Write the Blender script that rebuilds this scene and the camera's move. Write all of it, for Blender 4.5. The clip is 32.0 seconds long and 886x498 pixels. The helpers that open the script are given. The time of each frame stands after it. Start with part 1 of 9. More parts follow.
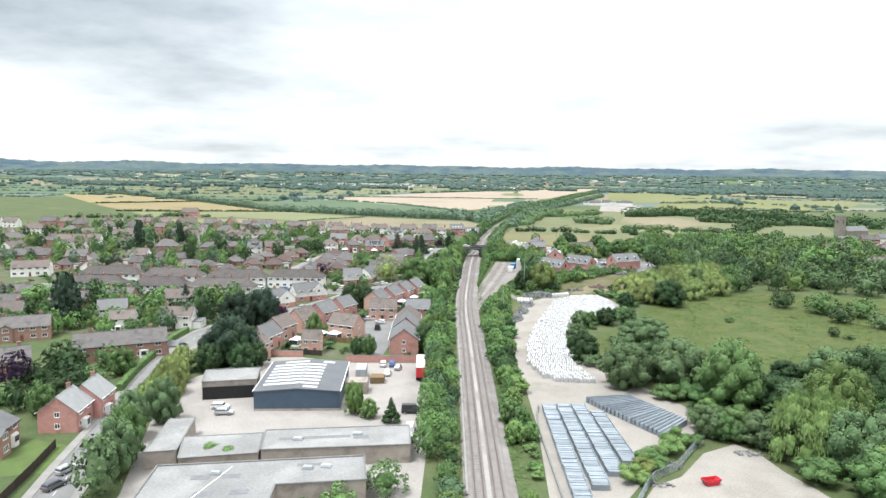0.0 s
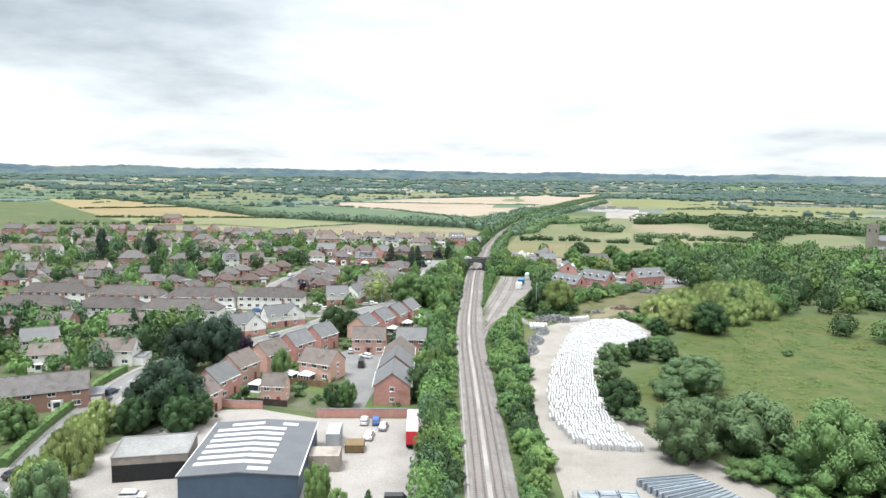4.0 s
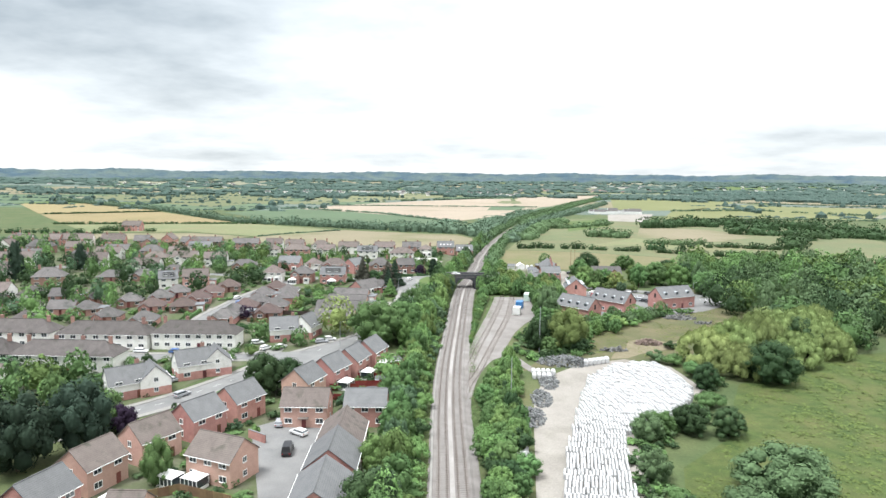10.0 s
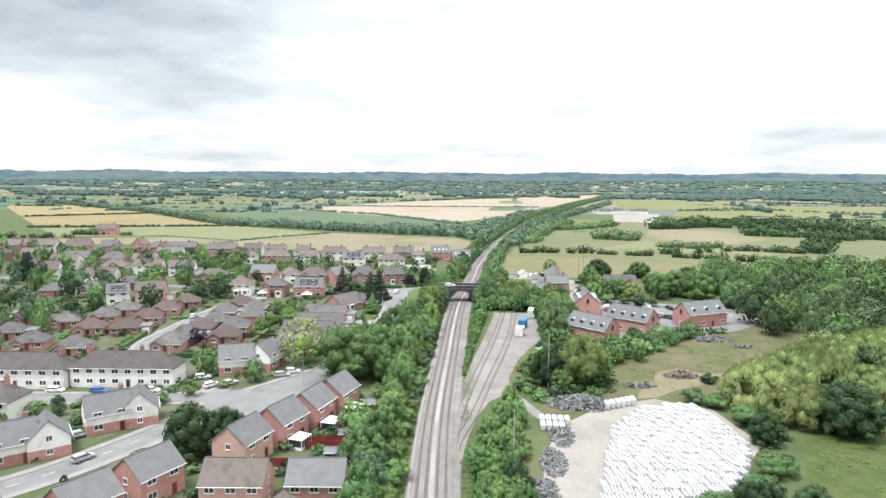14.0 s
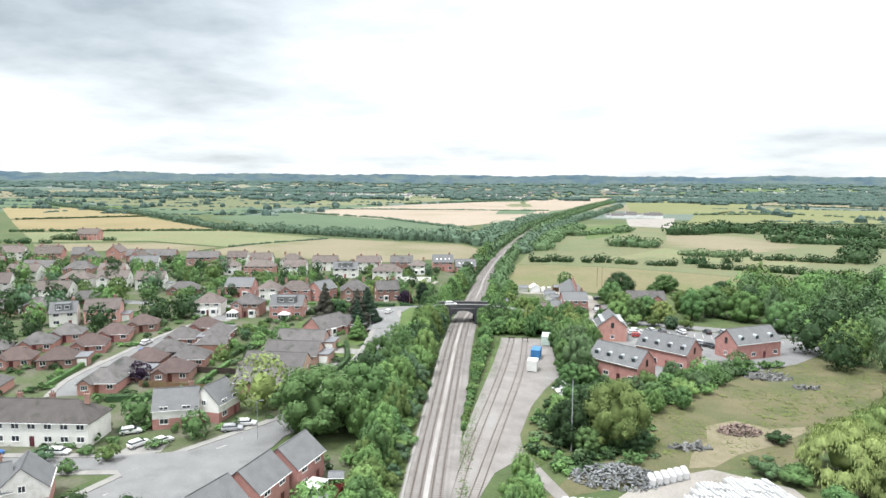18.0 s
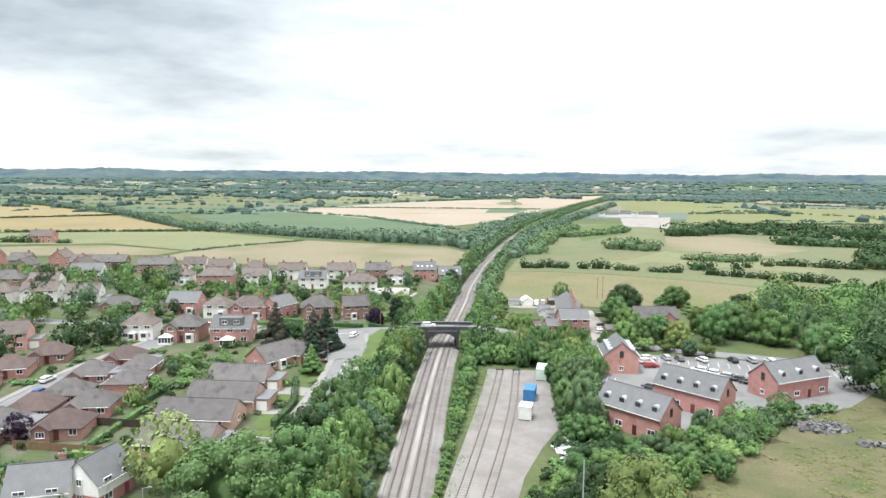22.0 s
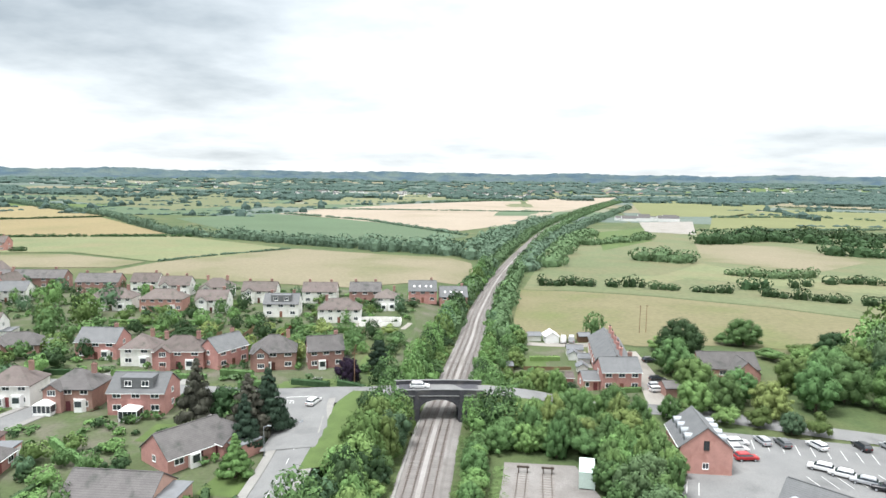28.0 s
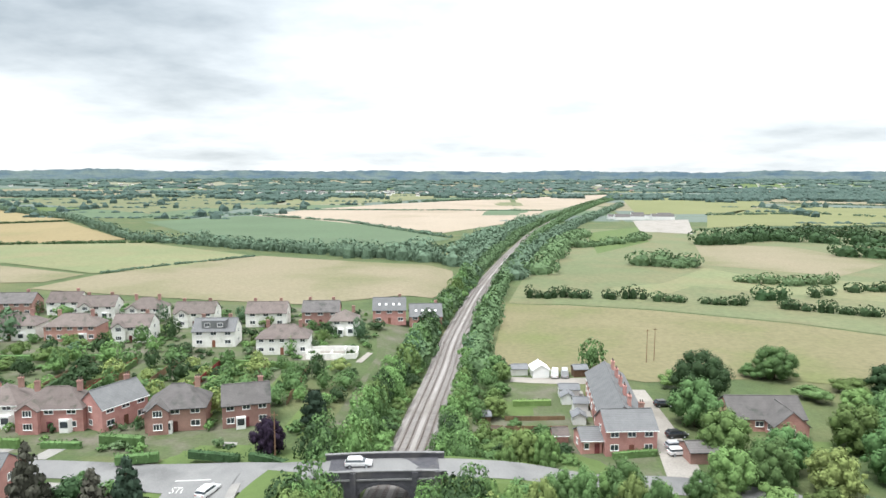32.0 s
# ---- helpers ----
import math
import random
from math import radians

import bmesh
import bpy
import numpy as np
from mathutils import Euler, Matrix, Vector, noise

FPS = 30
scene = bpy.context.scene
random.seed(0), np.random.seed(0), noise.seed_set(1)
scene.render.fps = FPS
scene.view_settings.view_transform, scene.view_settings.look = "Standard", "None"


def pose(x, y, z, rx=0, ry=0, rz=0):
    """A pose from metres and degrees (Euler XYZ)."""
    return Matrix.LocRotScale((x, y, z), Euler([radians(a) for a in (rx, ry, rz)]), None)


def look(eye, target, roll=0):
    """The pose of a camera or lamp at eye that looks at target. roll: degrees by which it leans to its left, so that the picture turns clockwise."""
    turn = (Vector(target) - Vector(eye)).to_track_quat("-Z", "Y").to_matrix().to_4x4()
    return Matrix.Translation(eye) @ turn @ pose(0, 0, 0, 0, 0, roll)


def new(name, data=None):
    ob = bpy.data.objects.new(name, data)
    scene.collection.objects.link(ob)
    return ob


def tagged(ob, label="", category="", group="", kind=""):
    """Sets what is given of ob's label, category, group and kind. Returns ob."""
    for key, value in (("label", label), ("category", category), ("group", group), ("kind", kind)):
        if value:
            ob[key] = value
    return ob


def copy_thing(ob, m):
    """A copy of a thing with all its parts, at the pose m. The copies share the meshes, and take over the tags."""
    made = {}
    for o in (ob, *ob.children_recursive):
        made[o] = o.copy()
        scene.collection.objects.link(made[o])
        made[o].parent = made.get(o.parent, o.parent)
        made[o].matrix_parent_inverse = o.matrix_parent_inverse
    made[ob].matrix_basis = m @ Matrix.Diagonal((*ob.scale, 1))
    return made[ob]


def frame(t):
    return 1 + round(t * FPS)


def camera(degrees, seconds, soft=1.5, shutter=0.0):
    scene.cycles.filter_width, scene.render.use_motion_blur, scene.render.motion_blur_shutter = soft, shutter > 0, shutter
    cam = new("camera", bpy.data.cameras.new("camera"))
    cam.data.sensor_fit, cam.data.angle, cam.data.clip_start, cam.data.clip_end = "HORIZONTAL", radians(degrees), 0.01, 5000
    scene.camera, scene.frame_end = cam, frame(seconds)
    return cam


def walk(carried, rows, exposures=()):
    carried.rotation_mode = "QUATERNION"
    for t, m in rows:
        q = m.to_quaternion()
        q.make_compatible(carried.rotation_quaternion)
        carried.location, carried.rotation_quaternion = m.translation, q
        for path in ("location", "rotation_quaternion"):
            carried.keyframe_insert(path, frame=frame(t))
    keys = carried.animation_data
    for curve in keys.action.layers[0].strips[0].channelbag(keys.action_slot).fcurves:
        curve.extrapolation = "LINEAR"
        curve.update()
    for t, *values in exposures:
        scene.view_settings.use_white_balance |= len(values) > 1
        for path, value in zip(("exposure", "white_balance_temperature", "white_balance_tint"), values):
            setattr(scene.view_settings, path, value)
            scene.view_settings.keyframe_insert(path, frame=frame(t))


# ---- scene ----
cam = camera(67.8, 32.0)
PATH = [
    (0, (3.441, -4.756, 56.612), (-5.819, 94.109, 44.783), 0.75),
    (0.5, (2.965, 0.381, 56.538), (-6.353, 99.253, 44.811), 0.77),
    (1, (2.483, 5.648, 56.491), (-6.899, 104.529, 44.889), 0.79),
    (1.5, (1.997, 11.043, 56.455), (-7.439, 109.942, 45.052), 0.81),
    (2, (1.491, 16.556, 56.402), (-8.014, 115.459, 45.097), 0.83),
    (2.5, (0.972, 22.075, 56.288), (-8.502, 120.985, 45.014), 0.85),
    (4.5, (-1.064, 43.791, 55.282), (-10.013, 142.785, 44.321), 0.85),
    (5, (-1.240, 48.968, 55.236), (-9.958, 147.985, 44.297), 0.83),
    (5.5, (-1.274, 54.038, 55.221), (-9.516, 153.093, 44.262), 0.80),
    (6, (-1.170, 59.050, 55.173), (-9.079, 158.137, 44.247), 0.77),
    (6.5, (-0.958, 64.053, 55.114), (-8.803, 163.143, 44.176), 0.73),
    (7, (-0.668, 69.077, 55.073), (-8.542, 168.167, 44.150), 0.70),
    (7.5, (-0.332, 74.120, 55.048), (-8.267, 173.208, 44.154), 0.66),
    (8, (0.005, 79.160, 55.010), (-8.112, 178.237, 44.149), 0.63),
    (8.5, (0.277, 84.214, 54.934), (-8.125, 183.272, 44.120), 0.61),
    (9, (0.407, 89.322, 54.825), (-8.085, 188.373, 44.014), 0.58),
    (9.5, (0.384, 94.494, 54.712), (-8.250, 193.530, 43.875), 0.57),
    (10, (0.273, 99.708, 54.626), (-8.355, 198.753, 43.879), 0.55),
    (10.5, (0.125, 104.926, 54.582), (-8.539, 203.973, 43.876), 0.53),
    (11, (-0.029, 110.095, 54.545), (-8.656, 209.146, 43.849), 0.50),
    (11.5, (-0.109, 115.161, 54.465), (-8.716, 214.208, 43.721), 0.47),
    (12, (-0.042, 120.091, 54.332), (-8.709, 219.131, 43.564), 0.43),
    (12.5, (0.164, 124.883, 54.177), (-8.553, 223.914, 43.371), 0.40),
    (13, (0.410, 129.556, 54.035), (-8.358, 228.586, 43.256), 0.36),
    (13.5, (0.612, 134.130, 53.920), (-8.154, 233.161, 43.146), 0.34),
    (14, (0.783, 138.620, 53.843), (-8.053, 237.645, 43.075), 0.33),
    (14.5, (0.941, 143.121, 53.791), (-7.926, 242.142, 43.006), 0.33),
    (16.5, (1.002, 161.642, 53.662), (-8.839, 260.589, 43.050), 0.38),
    (17, (0.849, 166.454, 53.590), (-9.232, 265.388, 43.082), 0.38),
    (17.5, (0.602, 171.298, 53.541), (-9.587, 270.232, 43.133), 0.40),
    (18, (0.336, 176.127, 53.546), (-9.702, 275.077, 43.152), 0.42),
    (18.5, (0.106, 180.945, 53.591), (-9.554, 279.935, 43.212), 0.45),
    (19, (-0.059, 185.746, 53.664), (-9.153, 284.788, 43.270), 0.47),
    (19.5, (-0.127, 190.521, 53.743), (-8.946, 289.586, 43.336), 0.49),
    (20, (-0.059, 195.263, 53.807), (-8.623, 294.345, 43.347), 0.50),
    (20.5, (0.151, 199.951, 53.849), (-8.290, 299.034, 43.300), 0.51),
    (21, (0.452, 204.567, 53.876), (-7.991, 303.638, 43.216), 0.51),
    (21.5, (0.759, 209.151, 53.891), (-7.723, 308.211, 43.160), 0.51),
    (22, (0.966, 213.765, 53.892), (-7.659, 312.805, 43.098), 0.51),
    (22.5, (1.021, 218.427, 53.878), (-7.612, 317.468, 43.095), 0.52),
    (23, (0.980, 223.139, 53.853), (-7.678, 322.174, 43.035), 0.54),
    (23.5, (0.925, 227.918, 53.834), (-7.897, 326.940, 43.025), 0.57),
    (24, (0.864, 232.765, 53.831), (-8.084, 331.773, 42.999), 0.59),
    (24.5, (0.744, 237.638, 53.840), (-8.427, 336.622, 42.976), 0.61),
    (25, (0.492, 242.483, 53.841), (-8.835, 341.451, 42.960), 0.62),
    (25.5, (0.134, 247.314, 53.839), (-9.262, 346.276, 42.966), 0.63),
    (27.5, (-1.682, 266.959, 53.975), (-11.401, 365.900, 43.198), 0.70),
    (28, (-2.041, 271.934, 53.994), (-11.827, 370.874, 43.266), 0.71),
    (28.5, (-2.355, 276.942, 54.009), (-12.217, 375.878, 43.305), 0.71),
    (29, (-2.606, 281.948, 54.018), (-12.497, 380.881, 43.315), 0.69),
    (29.5, (-2.788, 286.921, 54.021), (-12.605, 385.862, 43.324), 0.65),
    (30, (-2.828, 291.851, 54.019), (-12.371, 390.814, 43.285), 0.58),
    (30.5, (-2.578, 296.738, 54.023), (-11.380, 395.771, 43.294), 0.50),
    (31, (-1.874, 301.591, 54.044), (-10.277, 400.657, 43.306), 0.40),
    (31.5, (-0.592, 306.429, 54.088), (-8.840, 405.495, 43.225), 0.28),
    (32, (1.316, 311.286, 54.145), (-7.142, 410.325, 43.200), 0.16),
]
walk(cam, [(t, look(eye, target, roll)) for t, eye, target, roll in PATH])

# ---- world, sun, exposure ----
world = bpy.data.worlds.new("world")
scene.world = world
world.use_nodes = True


def sky_world():
    nt = world.node_tree
    nt.nodes.clear()
    n = nt.nodes.new
    ln = nt.links.new
    out, bg = n("ShaderNodeOutputWorld"), n("ShaderNodeBackground")
    sky = n("ShaderNodeTexSky")
    sky.sky_type, sky.sun_disc = "NISHITA", False
    sky.sun_elevation, sky.sun_rotation = radians(68), radians(126)
    dim = n("ShaderNodeVectorMath")
    dim.operation = "SCALE"
    dim.inputs["Scale"].default_value = 0.1
    ln(sky.outputs[0], dim.inputs[0])
    tc, sep = n("ShaderNodeTexCoord"), n("ShaderNodeSeparateXYZ")
    ln(tc.outputs["Generated"], sep.inputs[0])
    up = n("ShaderNodeMath")
    up.operation = "ADD"
    up.inputs[1].default_value = 0.16
    ln(sep.outputs["Z"], up.inputs[0])
    px, py = n("ShaderNodeMath"), n("ShaderNodeMath")
    for o, a in ((px, "X"), (py, "Y")):
        o.operation = "DIVIDE"
        ln(sep.outputs[a], o.inputs[0])
        ln(up.outputs[0], o.inputs[1])
    comb = n("ShaderNodeCombineXYZ")
    ln(px.outputs[0], comb.inputs[0])
    ln(py.outputs[0], comb.inputs[1])
    noi = n("ShaderNodeTexNoise")
    noi.inputs["Scale"].default_value = 0.75
    noi.inputs["Detail"].default_value = 6.0
    noi.inputs["Roughness"].default_value = 0.55
    ln(comb.outputs[0], noi.inputs["Vector"])
    # the cloud deck is thicker towards the north-west
    lean = n("ShaderNodeMath")
    high = n("ShaderNodeMapRange")
    high.inputs["From Min"].default_value, high.inputs["From Max"].default_value = 0.07, 0.25
    high.inputs["To Min"].default_value, high.inputs["To Max"].default_value = 0.0, -0.95
    ln(sep.outputs["Z"], high.inputs["Value"])
    lean.operation = "MULTIPLY_ADD"
    ln(high.outputs[0], lean.inputs[1])
    ln(sep.outputs["X"], lean.inputs[0])
    ln(noi.outputs["Fac"], lean.inputs[2])
    ramp = n("ShaderNodeValToRGB")
    ramp.color_ramp.elements[0].position = 0.44
    ramp.color_ramp.elements[0].color = (0.965, 0.995, 1.0, 1)
    ramp.color_ramp.elements[1].position = 0.92
    ramp.color_ramp.elements[1].color = (0.23, 0.28, 0.32, 1)
    e = ramp.color_ramp.elements.new(0.56)
    e.color = (0.76, 0.81, 0.84, 1)
    ln(lean.outputs[0], ramp.inputs[0])
    mix = n("ShaderNodeMix")
    mix.data_type = "RGBA"
    mix.inputs["Factor"].default_value = 0.93
    ln(dim.outputs[0], mix.inputs["A"])
    ln(ramp.outputs[0], mix.inputs["B"])
    rise = n("ShaderNodeMath")
    rise.operation, rise.use_clamp = "MULTIPLY_ADD", False
    rise.inputs[1].default_value, rise.inputs[2].default_value = 1.05, 0.74
    pos_z = n("ShaderNodeMath")
    pos_z.operation = "MAXIMUM"
    pos_z.inputs[1].default_value = 0.0
    ln(sep.outputs["Z"], pos_z.inputs[0])
    ln(pos_z.outputs[0], rise.inputs[0])
    ln(mix.outputs["Result"], bg.inputs["Color"])
    ln(rise.outputs[0], bg.inputs["Strength"])
    ln(bg.outputs[0], out.inputs[0])


sky_world()
sun_data = bpy.data.lights.new("sun", "SUN")
sun_data.energy, sun_data.angle, sun_data.color = 3.6, radians(22), (0.985, 0.99, 0.985)
sun = new("sun", sun_data)
sun.matrix_world = look((-62, -46, 190), (0, 0, 0))
scene.view_settings.exposure = 0.72

# ---- materials ----
MATS = {}


def mat(name, c1, c2=None, scale=1.0, rough=0.85, metal=0.0, bump=0.0, fine=14.0, vary=0.0, island=0.0, spec=0.3, lines=None, leafy=0.0, patch=0.0, patch_col=None, patch_scale=0.05):
    """A procedural surface: two tones in broad noise, a fine grain, optional bump, stripes, stains and variation by object or island."""
    if name in MATS:
        return MATS[name]
    m = bpy.data.materials.new(name)
    m.use_nodes = True
    nt = m.node_tree
    n, ln = nt.nodes.new, nt.links.new
    bsdf = nt.nodes["Principled BSDF"]
    c2 = c2 or tuple(v * 0.75 for v in c1)
    geo = n("ShaderNodeNewGeometry")
    pos = geo.outputs["Position"]

    def noise_fac(s, detail=4.0, lo=0.3, hi=0.7):
        t = n("ShaderNodeTexNoise")
        t.inputs["Scale"].default_value, t.inputs["Detail"].default_value = s, detail
        ln(pos, t.inputs["Vector"])
        r = n("ShaderNodeMapRange")
        r.inputs["From Min"].default_value, r.inputs["From Max"].default_value = lo, hi
        ln(t.outputs["Fac"], r.inputs["Value"])
        return r.outputs["Result"]

    def blend(fac, a, b, kind="MIX"):
        x = n("ShaderNodeMix")
        x.data_type, x.blend_type = "RGBA", kind
        for sock, v in ((x.inputs["Factor"], fac), (x.inputs["A"], a), (x.inputs["B"], b)):
            if isinstance(v, (int, float)):
                sock.default_value = v
            elif isinstance(v, tuple):
                sock.default_value = (*v, 1)
            else:
                ln(v, sock)
        return x.outputs["Result"]

    col = blend(noise_fac(scale), c1, c2)
    if patch:
        col = blend(noise_fac(patch_scale, 5.0, 0.62 - patch, 0.72), col, patch_col or c2)
    grain = noise_fac(scale * fine, 3.0, 0.25, 0.75)
    g2 = n("ShaderNodeMapRange")
    g2.inputs["To Min"].default_value, g2.inputs["To Max"].default_value = 0.82, 1.12
    ln(grain, g2.inputs["Value"])
    hsv = n("ShaderNodeHueSaturation")
    ln(col, hsv.inputs["Color"])
    value = g2.outputs["Result"]

    def times(a, b):
        o = n("ShaderNodeMath")
        o.operation = "MULTIPLY"
        ln(a, o.inputs[0])
        ln(b, o.inputs[1])
        return o.outputs[0]

    def spread(src, amount, sock="To"):
        r = n("ShaderNodeMapRange")
        r.inputs["To Min"].default_value, r.inputs["To Max"].default_value = 1 - amount, 1 + amount
        ln(src, r.inputs["Value"])
        return r.outputs["Result"]

    if vary:
        oi = n("ShaderNodeObjectInfo")
        value = times(value, spread(oi.outputs["Random"], vary))
        hr = n("ShaderNodeMapRange")
        hr.inputs["To Min"].default_value, hr.inputs["To Max"].default_value = 0.5 - vary * 0.06, 0.5 + vary * 0.06
        w = n("ShaderNodeMath")
        w.operation = "FRACT"
        k = n("ShaderNodeMath")
        k.operation = "MULTIPLY"
        k.inputs[1].default_value = 7.31
        ln(oi.outputs["Random"], k.inputs[0])
        ln(k.outputs[0], w.inputs[0])
        ln(w.outputs[0], hr.inputs["Value"])
        ln(hr.outputs["Result"], hsv.inputs["Hue"])
    if island:
        value = times(value, spread(geo.outputs["Random Per Island"], island))
    ln(value, hsv.inputs["Value"])
    col = hsv.outputs["Color"]
    if lines:
        # courses of tiles, boards or ribs: (axis, spacing in metres, darkest)
        axis, gap, dark = lines
        tc = n("ShaderNodeTexCoord")
        sep = n("ShaderNodeSeparateXYZ")
        ln(tc.outputs["Object"], sep.inputs[0])
        a = n("ShaderNodeMath")
        a.operation = "MULTIPLY"
        a.inputs[1].default_value = 1.0 / gap
        ln(sep.outputs[axis], a.inputs[0])
        b = n("ShaderNodeMath")
        b.operation = "FRACT"
        ln(a.outputs[0], b.inputs[0])
        r = n("ShaderNodeMapRange")
        r.inputs["From Min"].default_value, r.inputs["From Max"].default_value = 0.0, 0.3
        r.inputs["To Min"].default_value, r.inputs["To Max"].default_value = dark, 1.0
        ln(b.outputs[0], r.inputs["Value"])
        col = blend(1.0, col, r.outputs["Result"], "MULTIPLY")
    ln(col, bsdf.inputs["Base Color"])
    bsdf.inputs["Roughness"].default_value = rough
    bsdf.inputs["Metallic"].default_value = metal
    bsdf.inputs["Specular IOR Level"].default_value = spec
    if bump:
        bp = n("ShaderNodeBump")
        bp.inputs["Strength"].default_value = bump
        bp.inputs["Distance"].default_value = 0.05
        ln(grain, bp.inputs["Height"])
        ln(bp.outputs[0], bsdf.inputs["Normal"])
    if leafy:
        tr = n("ShaderNodeBsdfTranslucent")
        ln(col, tr.inputs["Color"])
        mx = n("ShaderNodeMixShader")
        mx.inputs[0].default_value = leafy
        ln(bsdf.outputs[0], mx.inputs[1])
        ln(tr.outputs[0], mx.inputs[2])
        ln(mx.outputs[0], nt.nodes["Material Output"].inputs["Surface"])
    MATS[name] = m
    return m


M_GRASS = mat("grass_ground", (0.075, 0.103, 0.040), (0.050, 0.075, 0.029), 0.16, 0.95, fine=10, bump=1.0, patch=0.16, patch_col=(0.109, 0.112, 0.052), patch_scale=0.03)
M_MEADOW = mat("meadow_grass", (0.068, 0.096, 0.026), (0.036, 0.062, 0.016), 0.40, 0.95, fine=7, bump=1.0, patch=0.20, patch_col=(0.092, 0.099, 0.035), patch_scale=0.11)
M_LAWN = mat("lawn_grass", (0.088, 0.130, 0.040), (0.068, 0.101, 0.032), 0.3, 0.95, fine=20)
M_WHEAT = mat("ripe_crop", (0.220, 0.181, 0.093), (0.192, 0.157, 0.080), 0.01, 0.95, fine=40, vary=0.08, patch=0.08, patch_col=(0.168, 0.152, 0.072), patch_scale=0.012)
M_STRAW = mat("pale_stubble", (0.315, 0.264, 0.206), (0.277, 0.228, 0.176), 0.01, 0.95, fine=40, vary=0.06, patch=0.06, patch_col=(0.244, 0.207, 0.146), patch_scale=0.01)
M_HAY = mat("dry_hay_grass", (0.200, 0.172, 0.116), (0.164, 0.151, 0.092), 0.02, 0.95, fine=40, patch=0.1, patch_col=(0.126, 0.128, 0.064), patch_scale=0.02)
M_PASTURE = mat("pasture", (0.138, 0.156, 0.080), (0.110, 0.131, 0.064), 0.012, 0.95, fine=40, vary=0.14, patch=0.20, patch_col=(0.152, 0.143, 0.078), patch_scale=0.03)
M_BLUEGREEN = mat("green_crop", (0.090, 0.136, 0.077), (0.077, 0.116, 0.065), 0.012, 0.95, fine=40, vary=0.08)
M_OLIVE = mat("rough_grass_brown", (0.133, 0.116, 0.067), (0.091, 0.091, 0.045), 0.14, 0.95, fine=14, bump=0.6, patch=0.16, patch_col=(0.068, 0.085, 0.034), patch_scale=0.10)
M_ASPHALT = mat("worn_asphalt", (0.195, 0.195, 0.192), (0.161, 0.161, 0.161), 0.25, 0.9, fine=20, patch=0.08, patch_col=(0.124, 0.124, 0.124), patch_scale=0.12)
M_PAVE = mat("pavement_concrete", (0.251, 0.244, 0.228), (0.206, 0.198, 0.190), 0.4, 0.9, fine=18)
M_CONC = mat("yard_concrete", (0.302, 0.282, 0.263), (0.248, 0.232, 0.218), 0.12, 0.9, fine=20, patch=0.1, patch_col=(0.204, 0.191, 0.175), patch_scale=0.08)
M_DUST = mat("pale_hardcore", (0.281, 0.263, 0.237), (0.238, 0.220, 0.200), 0.15, 0.95, fine=18, bump=0.4, patch=0.1, patch_col=(0.183, 0.169, 0.146), patch_scale=0.07)
M_BALLAST = mat("track_ballast", (0.210, 0.196, 0.186), (0.148, 0.136, 0.128), 0.35, 0.95, fine=14, bump=0.8, patch=0.1, patch_col=(0.240, 0.228, 0.220), patch_scale=0.11)
M_BALLAST2 = mat("old_siding_ballast", (0.222, 0.207, 0.197), (0.168, 0.154, 0.144), 0.3, 0.95, fine=14, bump=0.8, patch=0.12, patch_col=(0.242, 0.231, 0.221), patch_scale=0.1)
M_RAIL = mat("rail_steel", (0.145, 0.118, 0.102), (0.105, 0.082, 0.070), 2.0, 0.5, 0.6)
M_SLEEPER = mat("sleeper_concrete", (0.189, 0.178, 0.171), (0.150, 0.139, 0.132), 0.8, 0.95, vary=0.18)
M_TRUNK = mat("bark", (0.12, 0.09, 0.065), (0.075, 0.06, 0.045), 2.0, 0.95, bump=0.6)


def leaf(name, c, vary=0.22):
    return mat(name, c, tuple(v * 0.72 for v in c), 0.35, 0.75, fine=5, vary=vary, island=0.13, spec=0.12, leafy=0.06)


L_GREEN = leaf("leaf_green", (0.112, 0.197, 0.074))
L_DARK = leaf("leaf_dark_green", (0.049, 0.089, 0.039))
L_LIGHT = leaf("leaf_light_green", (0.160, 0.262, 0.090))
L_WILLOW = leaf("leaf_willow", (0.228, 0.290, 0.108))
L_GREY = leaf("leaf_grey_green", (0.112, 0.176, 0.084), 0.16)
L_PURPLE = leaf("leaf_purple", (0.033, 0.021, 0.040))
L_CONIFER = leaf("needle_dark", (0.037, 0.062, 0.042))
L_BROWN = leaf("needle_brown", (0.077, 0.077, 0.059))
L_YELLOW = leaf("leaf_yellow_green", (0.186, 0.244, 0.084))
# far hedgerow leaves: a little bluish distance haze is painted into the colour
L_FAR_HAZED = leaf("leaf_far_hazed", (0.118, 0.180, 0.120))
L_OLIVE = leaf("leaf_olive", (0.122, 0.186, 0.062))
L_BLUE = leaf("leaf_blue_green", (0.086, 0.146, 0.080))
# leaves of the farthest woods, their blue shift is aerial haze put into the base colour
L_DISTANT_HAZED = leaf("leaf_distant_hazed", (0.068, 0.108, 0.090))
M_GARDEN = mat("garden_ground", (0.066, 0.094, 0.036), (0.078, 0.090, 0.047), 0.14, 0.95, fine=10, bump=0.7, patch=0.16, patch_col=(0.122, 0.112, 0.088), patch_scale=0.16)

# ---- terrain ----
def sm(a):
    a = min(1.0, max(0.0, a))
    return a * a * (3 - 2 * a)


def base(x, y):
    r = 2.6 * sm((y - 220) / 190)
    left = 2.9 * sm((y - 280) / 140) * sm((-x - 22) / 18) * (1 - sm((y - 600) / 300))
    right = 0.8 * sm((y - 400) / 60) * sm((x - 10) / 20)
    return r + left + right - 4.0 * sm((y - 620) / 600)


